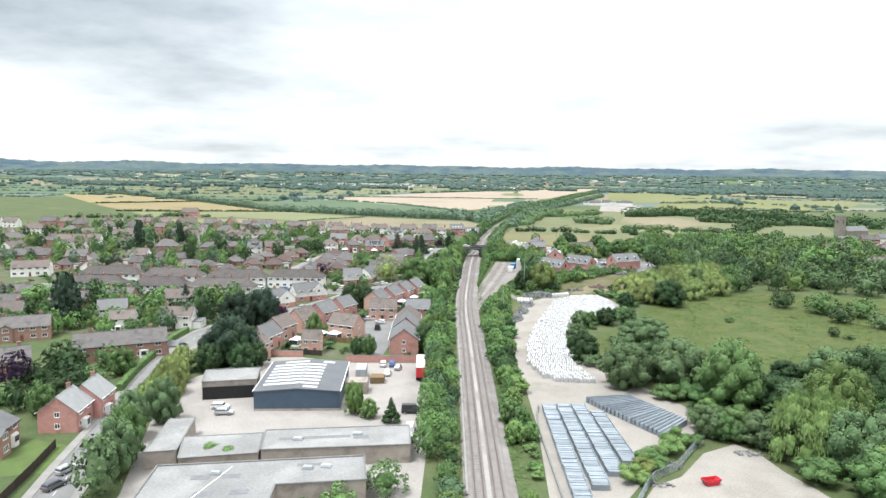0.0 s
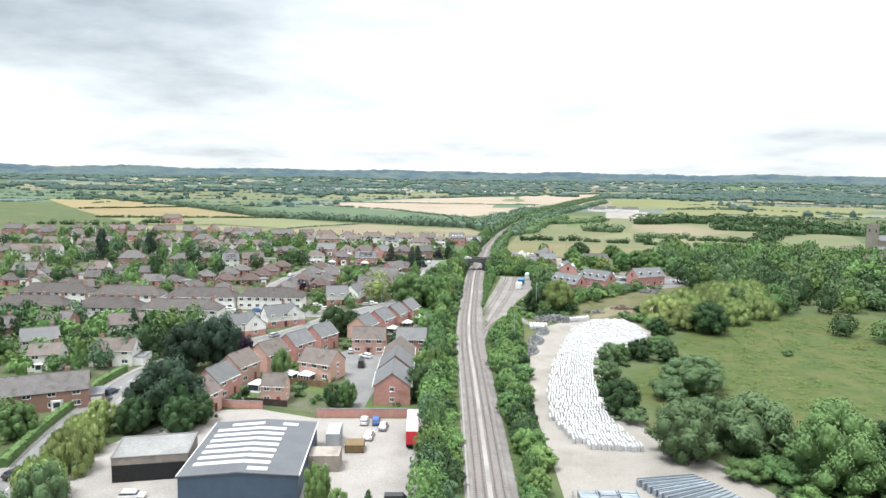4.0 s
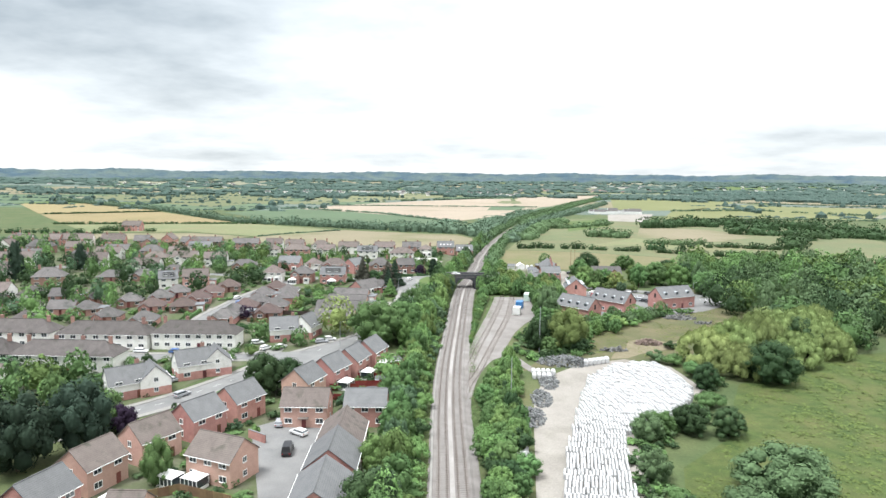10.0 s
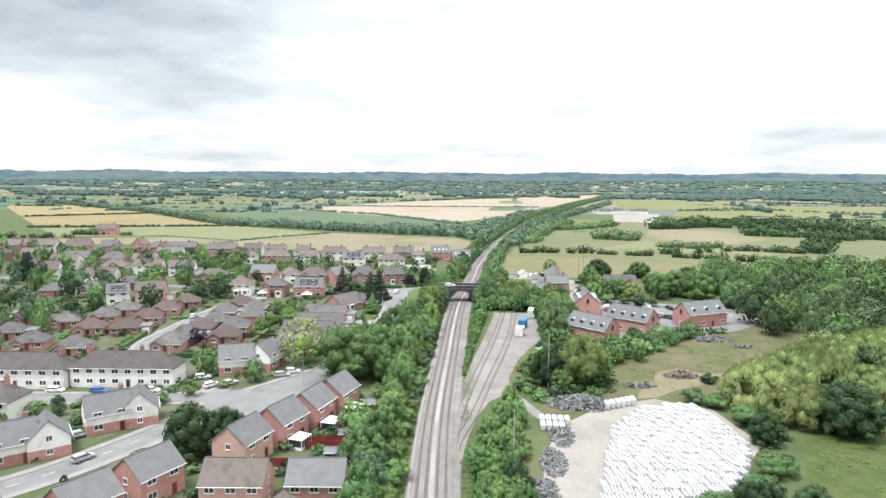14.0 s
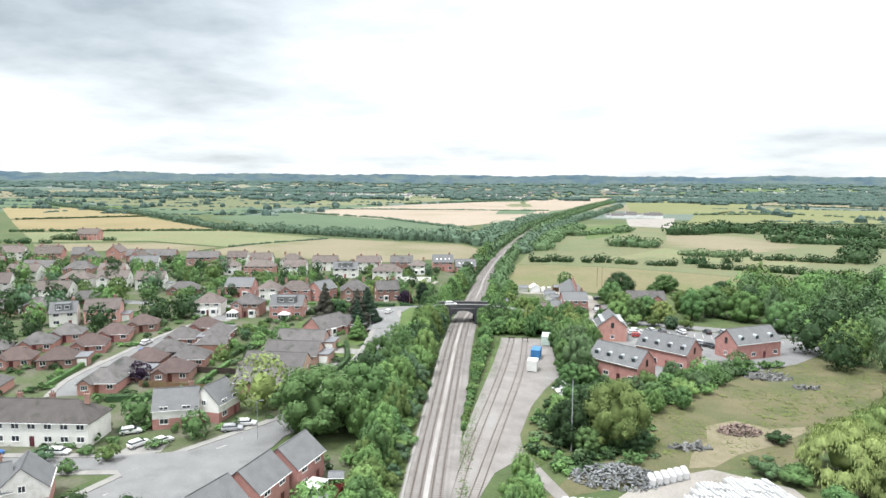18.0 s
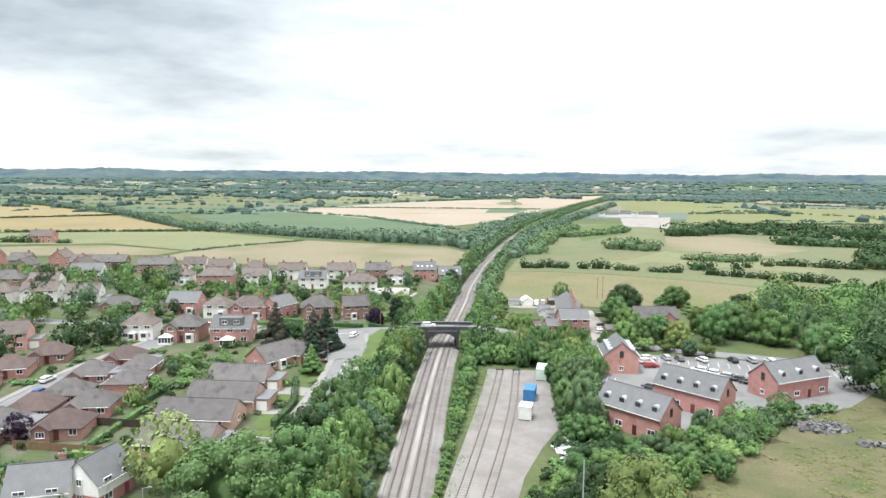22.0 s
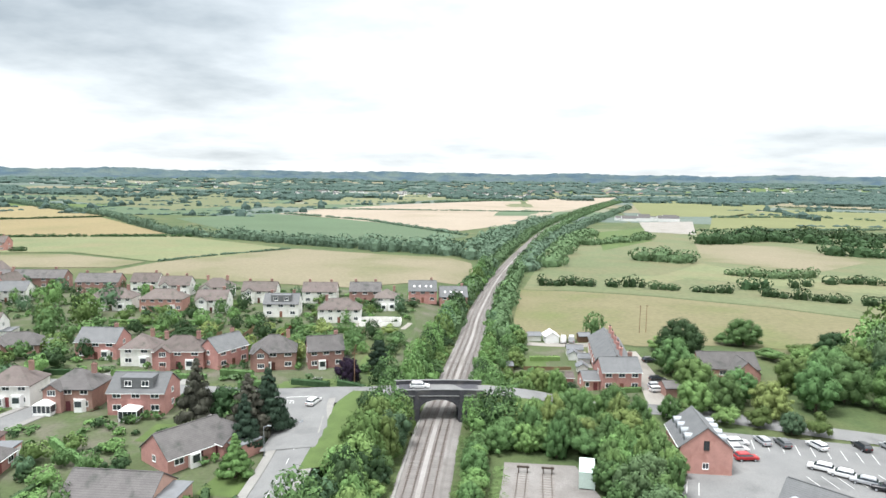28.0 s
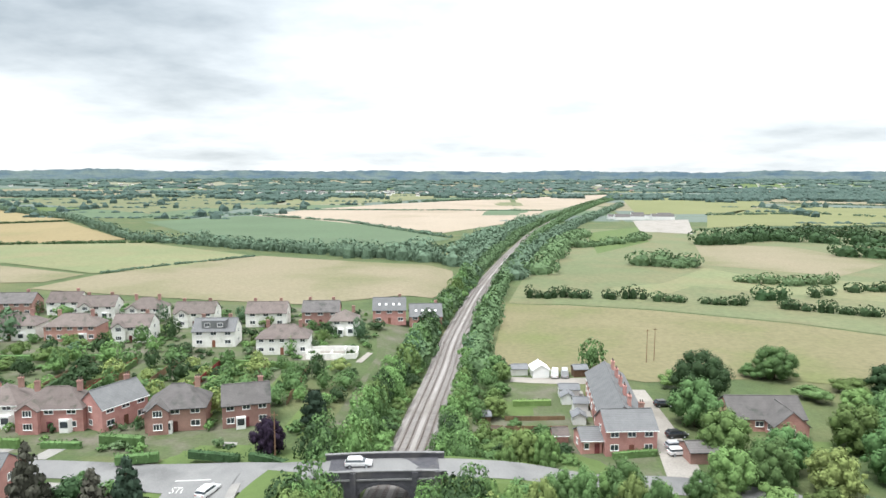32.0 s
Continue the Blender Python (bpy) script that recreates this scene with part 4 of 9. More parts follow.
west_line = road("road_west", [(-66, 287.6), (-80, 285.6), (-95, 284.0), (-112, 282.4), (-160, 280.4), (-215, 281)], 5.4, "grey asphalt side street in front of white terraces", G)
sheet("street_junction", [(-77, 283.5), (-69.6, 284.2), (-66.4, 281), (-66.2, 275), (-71.5, 268), (-68, 262.5), (-58, 270.5), (-51.2, 274.4), (-47.6, 286.6), (-45.2, 297), (-44.5, 303), (-48.5, 307), (-51.5, 301.5), (-54.5, 295.2), (-63.7, 292.4), (-76.6, 289)], M_ASPHALT, 0.187, "broad worn asphalt junction at the estate entrance", "road", 6.0)
junction = profile_strip([(-62, 408.4), (-50, 406.5), (-42, 404.8), (-33, 405.6)], [(-4.6, 0.11), (0, 0.115), (3.2, 0.112)], road_z)
tagged(part("road_junction", junction, M_ASPHALT), "grey asphalt of the road junction", "road", "", "structure")
mouth = profile_strip(smooth_line([(-39.6, 380), (-40.2, 388), (-42.6, 396), (-44.0, 402), (-44.4, 408)], 3.0), [(-5.2, 0.184), (0, 0.19), (5.2, 0.184)], road_z)
tagged(part("road_mouth", mouth, M_ASPHALT), "broad asphalt mouth of the side street", "road", "", "structure")


def stop_word():
    fc = bpy.data.curves.new("stop_word", "FONT")
    fc.body, fc.size, fc.align_x, fc.align_y = "STOP", 1.5, "CENTER", "CENTER"
    ob = new("stop_marking", fc)
    ob.data.materials.append(M_PAINT)
    ob.scale = (1.0, 1.9, 1)
    ob.location = (-46.4, 403.4, road_z(-46.4, 403.4) + 0.21)
    ob.rotation_euler = (0.0, 0.0, radians(4))
    tagged(ob, "worn white word STOP painted on the road", "road marking", "", "structure")


stop_word()
dashes([(-49.2, 406.8), (-43.2, 406.5)], 0, 6, 20, 0.3, road_z, 0.22, "stop_line")

# ---- yards ----
sheet("yard_east", [(9.5, 262), (14, 278), (24, 290), (38, 297), (50, 291), (54, 272), (42, 254), (34, 248), (30, 235), (27, 207), (33, 183), (44, 165), (50, 152), (47, 140), (36, 128), (30, 114), (20, 96), (12.5, 96), (11.8, 137), (10, 163), (7, 201), (8.6, 245)], M_DUST, 0.05, "pale dusty hardcore storage yard", "yard")
sheet("meadow", [(32, 207), (36, 224), (50, 240), (58, 262), (64, 276), (88, 302), (128, 316), (200, 300), (240, 250), (140, 205), (90, 180), (56, 172)], M_MEADOW, 0.05, "lush green rough meadow grass", "meadow")
sheet("clearing", [(21, 92), (31.9, 112.8), (37.5, 116.8), (44.9, 128.3), (52.8, 133.8), (56, 130), (58, 121.2), (60.6, 115.4), (62.1, 111.2), (66, 96), (56, 75), (26, 76)], M_DUST, 0.06, "bare pale clearing of trampled rubble", "yard")
sheet("rough_field", [(7, 282), (12, 292), (26, 304), (28, 322), (40, 347), (64, 362), (90, 376), (110, 358), (98, 326), (64, 308), (52, 300), (38, 296)], M_OLIVE, 0.04, "dry brown rough grass of waste ground", "field")
sheet("yard_works", [(-70, 182), (-57, 184.5), (-42.5, 180.5), (-17.5, 183.5), (-14, 150), (-11, 118), (-9.5, 96), (-18, 60), (-56, 60), (-62, 98), (-72, 124), (-78, 140), (-80, 160)], M_CONC, 0.05, "stained concrete works yard", "yard")
sheet("car_park", [(25, 379), (25, 402), (42, 408), (72, 404), (98, 396), (96, 382), (82, 368), (60, 354), (42, 344), (32, 346), (38, 360)], M_ASPHALT, 0.05, "grey asphalt office car park", "car park")
sheet("court", [(-38, 241), (-47, 241), (-53, 234), (-47, 220), (-41, 206), (-37, 196), (-36, 188), (-33, 188), (-33, 204), (-34, 224)], M_ASPHALT, 0.05, "asphalt parking court between brick houses", "road")
sheet("lane", [(33, 468), (36.5, 468), (37.5, 440), (37, 421.5), (30.5, 421.5), (32, 440)], M_DUST, 0.08, "pale gravel lane beside the terrace", "lane")
sheet("gardens_west", [(-45, 300), (-35, 330), (-33, 395), (-42, 402), (-70, 405), (-110, 405), (-330, 440), (-360, 330), (-240, 195), (-105, 205), (-88, 232), (-80, 262), (-70, 285)], M_GARDEN, 0.02, "patchwork of village gardens, paths and lawns", "gardens", 12.0)
sheet("gardens_north", [(-32, 416), (-25, 440), (-24, 520), (-40, 545), (-230, 560), (-380, 540), (-330, 445), (-110, 416)], M_GARDEN, 0.02, "patchwork of village gardens, paths and lawns", "gardens", 12.0)
sheet("gardens_estate", [(-77, 186), (-56, 187), (-42.5, 183), (-19, 186), (-20, 235), (-23, 290), (-40, 302), (-60, 290), (-70, 262), (-80, 225), (-84, 200)], M_GARDEN, 0.03, "small gardens and paths of the brick estate", "gardens", 12.0)
sheet("terrace_yard", [(15.0, 452.5), (21.6, 449.5), (21.6, 467), (15.4, 467)], M_PAVE, 0.07, "pale paved back yards of the terrace", "yard", 6.0)
sheet("terrace_apron", [(4.5, 474), (24, 472), (25, 477), (5, 478)], M_DUST, 0.06, "pale gravel apron before white sheds", "yard", 6.0)
sheet("gardens_east", [(-3, 424), (12, 421), (30, 423), (32, 470), (2, 472), (-4, 450)], M_GARDEN, 0.03, "allotment-like gardens beside the terrace", "gardens", 12.0)

for pts in ([(-101, 413.8), (-94, 413.8), (-93, 421.5), (-99, 421.5)], [(-88, 413.8), (-85, 413.8), (-84, 420), (-87.5, 420)], [(-79, 413.8), (-76, 413.8), (-75, 421), (-78, 421)], [(-46, 412.5), (-43.5, 412.5), (-46, 424), (-48.5, 424)], [(-70, 400), (-66, 400), (-66, 406), (-70, 406)], [(-51.5, 331), (-41.5, 330), (-41.5, 335), (-51.5, 336)], [(-51.5, 346), (-41.5, 346.5), (-41.5, 351), (-51.5, 350.5)], [(-51.5, 358), (-41.5, 357), (-41.5, 362), (-51.5, 363)], [(-112, 340), (-108.5, 340), (-108.5, 344), (-112, 344)], [(-101.5, 337), (-103.5, 337), (-103.5, 341), (-101.5, 341)], [(-74, 290.5), (-66, 292.5), (-66.5, 297.5), (-73, 297.5)]):
    sheet("driveway", pts, M_PAVE, 0.06, "pale paved driveway before a house", "driveway", 6.0)

# ---- brick estate west of the railway ----
EST = "houses of the brick estate"


def estate():
    red = "red brick house with a grey slate roof on the estate"
    buff = "buff brick house with a brown tiled roof on the estate"
    house(-27.4, 197.6, 97, 13.0, 8.8, 5.0, 8.2, M_BRICK, M_SLATE, red, stack=0, group=EST)
    house(-28.8, 211.2, 96, 11.0, 8.8, 5.0, 8.5, M_BRICK, M_SLATE, red, stack=0, group=EST)
    house(-29.9, 222.8, 96, 11.5, 8.4, 5.0, 8.1, M_BRICK2, M_TILE, buff, stack=0, group=EST)
    house(-42.0, 239.2, 5, 10.2, 7.4, 5.0, 7.9, M_BRICK2, M_TILE, buff, stack=0, porch=True, group=EST)
    house(-28.8, 240.6, 5, 9.2, 7.0, 5.0, 7.8, M_BRICK, M_SLATE, red, stack=0, group=EST)
    house(-49.5, 211.4, -18, 10.0, 7.6, 5.0, 8.0, M_BRICK2, M_TILE, buff, stack=0, group=EST)
    house(-55.3, 190.6, 4, 5.6, 5.6, 4.9, 7.1, M_BRICK2, M_TILE, buff, stack=0, cols=2, group=EST)
    for x, y, rot, brick, roof, lab in ((-70.6, 180.5, 78, M_BRICK2, M_TILE, buff), (-71.2, 192.8, 78, M_BRICK, M_SLATE, red), (-70.8, 205.6, 74, M_BRICK2, M_TILE, buff), (-66.9, 217.9, 64, M_BRICK2, M_TILE, buff), (-62.8, 229.9, 65, M_BRICK, M_SLATE, red), (-58.2, 240.7, 66, M_BRICK, M_SLATE, red), (-47.7, 255.6, 75, M_BRICK2, M_SLATE, red), (-43.7, 265.8, 72, M_BRICK, M_SLATE, red), (-40.0, 274.8, 77, M_BRICK, M_SLATE, red), (-36.7, 283.6, 76, M_BRICK, M_SLATE, red)):
        house(x, y, rot, 8.6, 7.4, 5.0, 8.0, brick, roof, lab, stack=0, cols=2, group=EST)


estate()

# ---- older houses of the village ----
WHITE = "white rendered house with a weathered brown tiled roof"
BRICKS = "old brick house with a brown tiled roof and chimneys"
BUNG = "low brown brick bungalow with a hipped tiled roof"


M_TILED = mat("dark_brown_tiles", (0.105, 0.094, 0.090), (0.080, 0.071, 0.069), 0.6, 0.85, fine=12, vary=0.12, lines=("Z", 0.22, 0.75), patch=0.07, patch_col=(0.060, 0.056, 0.050), patch_scale=0.4)


def terrace(x, y, rot, L):
    house(x, y, rot, L, 8.2, 5.1, 8.3, M_RENDER, M_TILED, "white rendered terrace with a brown hipped roof and chimneys", hip=True, stack=4, cols=8, gable_win=False, name="terrace", category="terrace")


terrace(-94.0, 295.9, 4, 26)
terrace(-121.5, 292.2, 4, 28)
terrace(-152.5, 291.6, 4, 28)
terrace(-119.0, 270.0, 3, 29)
terrace(-146.4, 269.2, 4, 24)
terrace(-176, 268, 6, 26)
terrace(-184, 292, 6, 28)


M_PALETILE = mat("pale_grey_tiles", (0.282, 0.288, 0.294), (0.234, 0.240, 0.246), 0.6, 0.8, fine=12, lines=("Z", 0.22, 0.8))


def extras(t, L, W, eave, ridge, wall, roof, what, far):
    """Parts added to a plain house: g front gable, b bay, d box dormer, e flat annexe, k roof windows, s solar panels, p porch."""
    rise = (ridge - eave) / (W / 2)
    if "g" in what:
        gw, out, gx = min(3.6, L * 0.36), 1.3, -L * 0.26
        gr = min(ridge - 0.35, eave + rise * gw / 2)
        wing = walls_bm(W / 2 + out, gw, eave - 0.05, gr, False)
        m = Matrix.Translation((gx, -W / 4 - out / 2, 0)) @ Matrix.Rotation(radians(90), 4, "Z")
        part("front_gable", wing, wall, t).matrix_basis = m
        part("gable_roof", roof_bm(W / 2 + out + 0.3, gw, eave - 0.05, gr, False, 0.3), roof, t).matrix_basis = m
        for zz in ((0.95, 3.5) if eave > 4 else (0.95,)):
            window(t, gx, -W / 2 - out - 0.012, zz, 1.7, 1.25, 270, 3, None, far)
    if "b" in what:
        bx = L * 0.24
        bm = bmesh.new()
        prism(bm, [(bx - 1.3, -W / 2 + 0.02), (bx - 0.8, -W / 2 - 0.75), (bx + 0.8, -W / 2 - 0.75), (bx + 1.3, -W / 2 + 0.02)], -0.3, 2.6)
        bmesh.ops.recalc_face_normals(bm, faces=bm.faces[:])
        bay = part("bay", bm, M_UPVC, t)
        mesh_part("pane", shared_box("pane", 1.4, 0.04, 1.2, M_GLASS), bay, Matrix.Translation((bx, -W / 2 - 0.77, 1.0)))
    if "d" in what:
        bm = bmesh.new()
        box(bm, -L * 0.28, -W * 0.42, eave + 0.5, L * 0.28, -0.1, ridge - 0.15)
        d = part("dormer", bm, M_LEAD, t)
        for k in (-1, 1):
            mesh_part("window", whole_window_mesh(1.5, 1.15, 2), d, Matrix.Translation((k * L * 0.15, -W * 0.42 - 0.02, eave + 0.95)))
    if "e" in what:
        x0 = L / 2 + 0.01
        bm = bmesh.new()
        box(bm, x0, -W / 2 + 0.8, -0.4, x0 + 3.1, W / 2 - 1.2, 2.5)
        a = part("annexe", bm, wall, t)
        bm = bmesh.new()
        box(bm, x0 - 0.1, -W / 2 + 0.65, 2.504, x0 + 3.25, W / 2 - 1.05, 2.68)
        part("flat_roof", bm, M_FELT, a)
        mesh_part("garage_door", shared_box("garage_door", 2.3, 0.06, 2.05, M_UPVC), a, Matrix.Translation((x0 + 1.55, -W / 2 + 0.78, 0.05)))
    for ch, xs, w, h, material, nm in (("k", (-L * 0.3, -L * 0.1, L * 0.12, L * 0.3), 0.7, 0.9, M_UPVC, "roof_window"), ("s", (-L * 0.1, L * 0.03, L * 0.16), 1.1, 2.2, M_SOLAR, "solar_panel")):
        if ch in what:
            for x in xs:
                bm = bmesh.new()
                y0, y1 = -W * 0.30 - h * 0.25, -W * 0.30 + h * 0.4
                z0, z1 = ridge + rise * y0 + 0.05, ridge + rise * y1 + 0.05
                vs = [bm.verts.new(c) for dz in (-0.1, 0.05) for c in ((x - w / 2, y0, z0 + dz), (x + w / 2, y0, z0 + dz), (x + w / 2, y1, z1 + dz), (x - w / 2, y1, z1 + dz))]
                for f in ((0, 1, 2, 3), (4, 5, 6, 7), (0, 1, 5, 4), (1, 2, 6, 5), (2, 3, 7, 6), (3, 0, 4, 7)):
                    bm.faces.new([vs[q] for q in f])
                bmesh.ops.recalc_face_normals(bm, faces=bm.faces[:])
                part(nm, bm, material, t)
    if "p" in what:
        bm = bmesh.new()
        box(bm, -L * 0.12 - 0.9, -W / 2 - 1.1, -0.3, -L * 0.12 + 0.9, -W / 2 + 0.02, 2.3)
        pr = part("porch", bm, M_UPVC, t)
        mesh_part("pane", shared_box("pane", 1.3, 0.04, 1.3, M_GLASS), pr, Matrix.Translation((-L * 0.12, -W / 2 - 1.12, 0.8)))


M_SOLAR = mat("solar_panel", (0.020, 0.028, 0.050), (0.015, 0.02, 0.04), 1.0, 0.15, spec=0.6)
M_FELT = mat("grey_felt", (0.180, 0.186, 0.198), (0.144, 0.150, 0.156), 0.8, 0.9)
WINGS = {(-95.6, 430.5): "be", (-84.2, 429.5): "gb", (-61, 432): "gp", (-77, 399.1): "d", (-106, 399.5): "bp", (-91.8, 399.5): "gb", (-109.2, 435): "b", (-48.6, 435): "p", (-35.6, 530): "k", (-23.6, 532.5): "k", (-80, 493): "d", (-137, 385): "e", (-147, 379): "d", (-91, 125.6): "p", (-90.8, 134): "p"}
CHOICES = ("g", "b", "", "gb", "e", "bp", "g", "", "be", "p", "g", "")


def villa(x, y, rot, L, kind="b", W=8.0, ridge=7.7):
    """A two-storey house of the older village: w white, b brick, s slate-roofed, p pink, h hipped."""
    wall = M_RENDER if "w" in kind else M_PINK if "p" in kind else M_BRICK3 if "o" in kind else M_BRICK
    roof = M_PALETILE if "g" in kind else M_SLATE if "s" in kind else M_TILE2 if "o" in kind else M_TILE
    lab = WHITE if "w" in kind else "pink rendered house with a grey roof" if "p" in kind else BRICKS
    cols = 2 if L < 9 else 3 if L < 14 else 5
    t = house(x, y, rot, L, W, 4.8, ridge, wall, roof, lab, hip="h" in kind, stack=1 if L < 12 else 2, cols=cols, gable_win="h" not in kind)
    what = WINGS.get((x, y), CHOICES[int(abs(x * 7 + y * 3)) % len(CHOICES)] if abs(x) < 215 else "")
    extras(t, L, W, 4.8, ridge, wall, roof, what, True)


villa(-106, 399.5, 9, 9.5, "wh")
villa(-91.8, 399.5, 5, 10, "oh", 8.5)
villa(-77, 399.1, 7, 11.5, "s", 8.5)
villa(-109.2, 435, 4, 11, "s")
villa(-95.6, 430.5, 8, 8.0, "wh")
villa(-84.2, 429.5, 9, 12.5, "h")
villa(-74.4, 432, 66, 10, "s", 7.0)
villa(-61, 432, 16, 11, "oh", 8.4, 8.2)
villa(-48.6, 435, 22, 9.0, "o", 7.2)
villa(-147, 379, 28, 8, "ws", 9)
villa(-137, 385, 22, 11, "p", 8)
villa(-155, 447, 16, 12, "w")
villa(-172.7, 448, 14, 13, "w")
villa(-187, 444, 2, 13, "wh")
villa(-189, 501, 14, 14, "ws")
villa(-169, 526, 10, 17, "o")
villa(-151, 530, 10, 11, "w")
villa(-135, 524, 10, 12, "w")
villa(-117, 522, 8, 12, "wh")
villa(-143, 494, 10, 15, "wh")
villa(-124.5, 495, 8, 15, "h")
villa(-106.5, 496, 8, 11, "w")
villa(-97, 516.5, 8, 13, "w")
villa(-80, 493, 8, 12, "ws")
villa(-74, 519, 8, 13, "w")
villa(-58, 487, 8, 14, "wh")
villa(-57, 522.5, 8, 12, "o")
villa(-46.3, 510, 8, 8.4, "wh", 8.2, 7.4)
villa(-35.6, 530, 9, 11.0, "s", 8.6, 8.2)
villa(-23.6, 532.5, 9, 11.0, "s", 8.6, 8.2)
villa(-202, 531, 10, 27, "o")
villa(-187, 470, 10, 12, "w")
villa(-225, 461, 9, 14, "w")
villa(-177, 416, 9, 13, "w")
villa(-234, 304, 22, 17, "w")
villa(-261, 336, 20, 24, "o")
villa(-270, 395, 18, 26, "w")
villa(-258, 430, 14, 18, "w")
villa(-112, 216, 9, 12, "w", 8, 7.4)
villa(-128, 209, 20, 8, "w", 8, 7.2)
villa(-110, 178, 30, 25, "o", 8.4, 8.0)
villa(-91, 125.6, 101, 8.0, "g", 8.0, 8.0)
villa(-90.8, 134, 101, 8.0, "g", 7.6, 8.0)
villa(-98, 111.5, 101, 10, "os", 7.6, 6.8)
villa(-131, 156, 40, 14, "o")
for x, y, rot, L, k in ((-175, 214, 20, 10, "w"), (-198, 246, 10, 16, "o"), (-141, 223.6, 30, 10, "ws"), (-127, 247, 20, 11, "w"), (-153, 193, 30, 16, "o"), (-166, 236, 12, 14, "o"), (-186, 226, 14, 12, "o"), (-205, 222, 100, 14, "oh"), (-152, 246, 8, 12, "o"), (183, 443, 10, 12, "ws"), (205, 470, 20, 14, "o"), (222, 455, 8, 14, "w"), (243, 442, 100, 12, "o"), (219, 395, 10, 12, "w"), (262, 462, 10, 14, "o"), (290, 452, 14, 14, "w"), (310, 470, 8, 16, "o")):
    villa(x, y, rot, L, k)
fill = random.Random(23)
for i in range(30):
    gx, gy = i % 6, i // 6
    villa(-205 - gx * 27 + fill.uniform(-6, 6), 338 + gy * 44 + gx * 5 + fill.uniform(-8, 8), fill.choice((8, 12, 98, 20)), fill.uniform(9, 16), fill.choice(("o", "w", "w", "oh", "wh", "")), 8.0, fill.uniform(7.6, 8.8))
for i in range(14):
    villa(-230 - i * 19 + fill.uniform(-5, 5), 540 + fill.uniform(-12, 8) - i * 3, fill.choice((8, 14, 100)), fill.uniform(10, 16), fill.choice(("o", "w", "h", "")), 8.0, 8.2)


def bungalow(x, y, rot, L, hip=True, wall=None, roof=None, W=7.6, ridge=5.2):
    t = house(x, y, rot, L, W, 2.6, ridge, wall or M_BRICK3, roof or M_TILE2, BUNG if hip else "low brick bungalow with a gabled brown roof", hip=hip, stack=0, rows=1, cols=3 if L > 9 else 2, gable_win=not hip, category="bungalow", name="bungalow")
    extras(t, L, W, 2.6, ridge, wall or M_BRICK3, roof or M_TILE2, ("g", "ge", "g", "e")[int(abs(x + y)) % 4] if hip else ("p", "", "e")[int(y) % 3], True)


for x, y, L in ((-60.0, 362.3, 14), (-58.8, 350.8, 15), (-60.0, 340.6, 16), (-58.4, 329.0, 14)):
    bungalow(x, y, 1, L, False, M_BRICK2, M_TILE2, 8.4, 5.4)
bungalow(-52.6, 383.2, -28, 8.5, False, M_BRICK, M_TILE2, 7.0, 5.0)
bungalow(-57.6, 378.8, 58, 12, False, M_BRICK, M_TILE2, 8.6, 5.8)
for x, y, rot in ((-98, 324.4, 8), (-97.5, 332.6, 8), (-96.4, 341, 8), (-95.0, 349.6, 8), (-97, 362, 10), (-96, 374.5, 14), (-85.5, 344, 10), (-84.6, 333.5, 10), (-120.2, 352.3, 20), (-120, 364, 20), (-117.5, 375.5, 20), (-132, 338, 20), (-120.5, 339.5, 20), (-145, 345, 20), (-124.5, 318.5, 14), (-88.5, 368, 98), (-86, 358, 98), (-154, 331, 20), (-140, 322, 14), (-136, 352, 20), (-134, 362, 20)):
    bungalow(x, y, rot, 9.2, True, M_BRICK3 if int(y) % 2 else M_BRICK, M_TILE2 if int(x) % 3 else M_TILER)
for k in range(14):
    x, y = -166 - 16 * (k % 5) + 3 * (k // 5), 314 + 17 * (k // 5) + 2.4 * (k % 5)
    bungalow(x, y, 14 if k % 3 else 104, 9.6, k % 2 == 0, M_BRICK if k % 3 else M_RENDER, M_TILE2 if k % 2 else M_TILED)
for x, y, L in ((-180, 391, 13), (-167, 396, 13), (-134.6, 436.5, 13), (-160, 410, 12)):
    bungalow(x, y, 14, L)
for x, y, rot, L in ((-70.0, 307.0, 20, 9), (-63.6, 311.4, 80, 8), (-82.5, 267.9, 40, 9), (-77.4, 271.6, 120, 7.5), (-91.5, 250.9, 44, 9), (-86.4, 254.6, 130, 7.5)):
    house(x, y, rot, L, 7.2, 4.2, 7.6, M_RENDER, M_SLATE, "white rendered chalet house with grey gabled roof", stack=1 if L > 8.5 else 0, rows=2, cols=2, two_tone=M_BRICK, category="house", name="chalet")

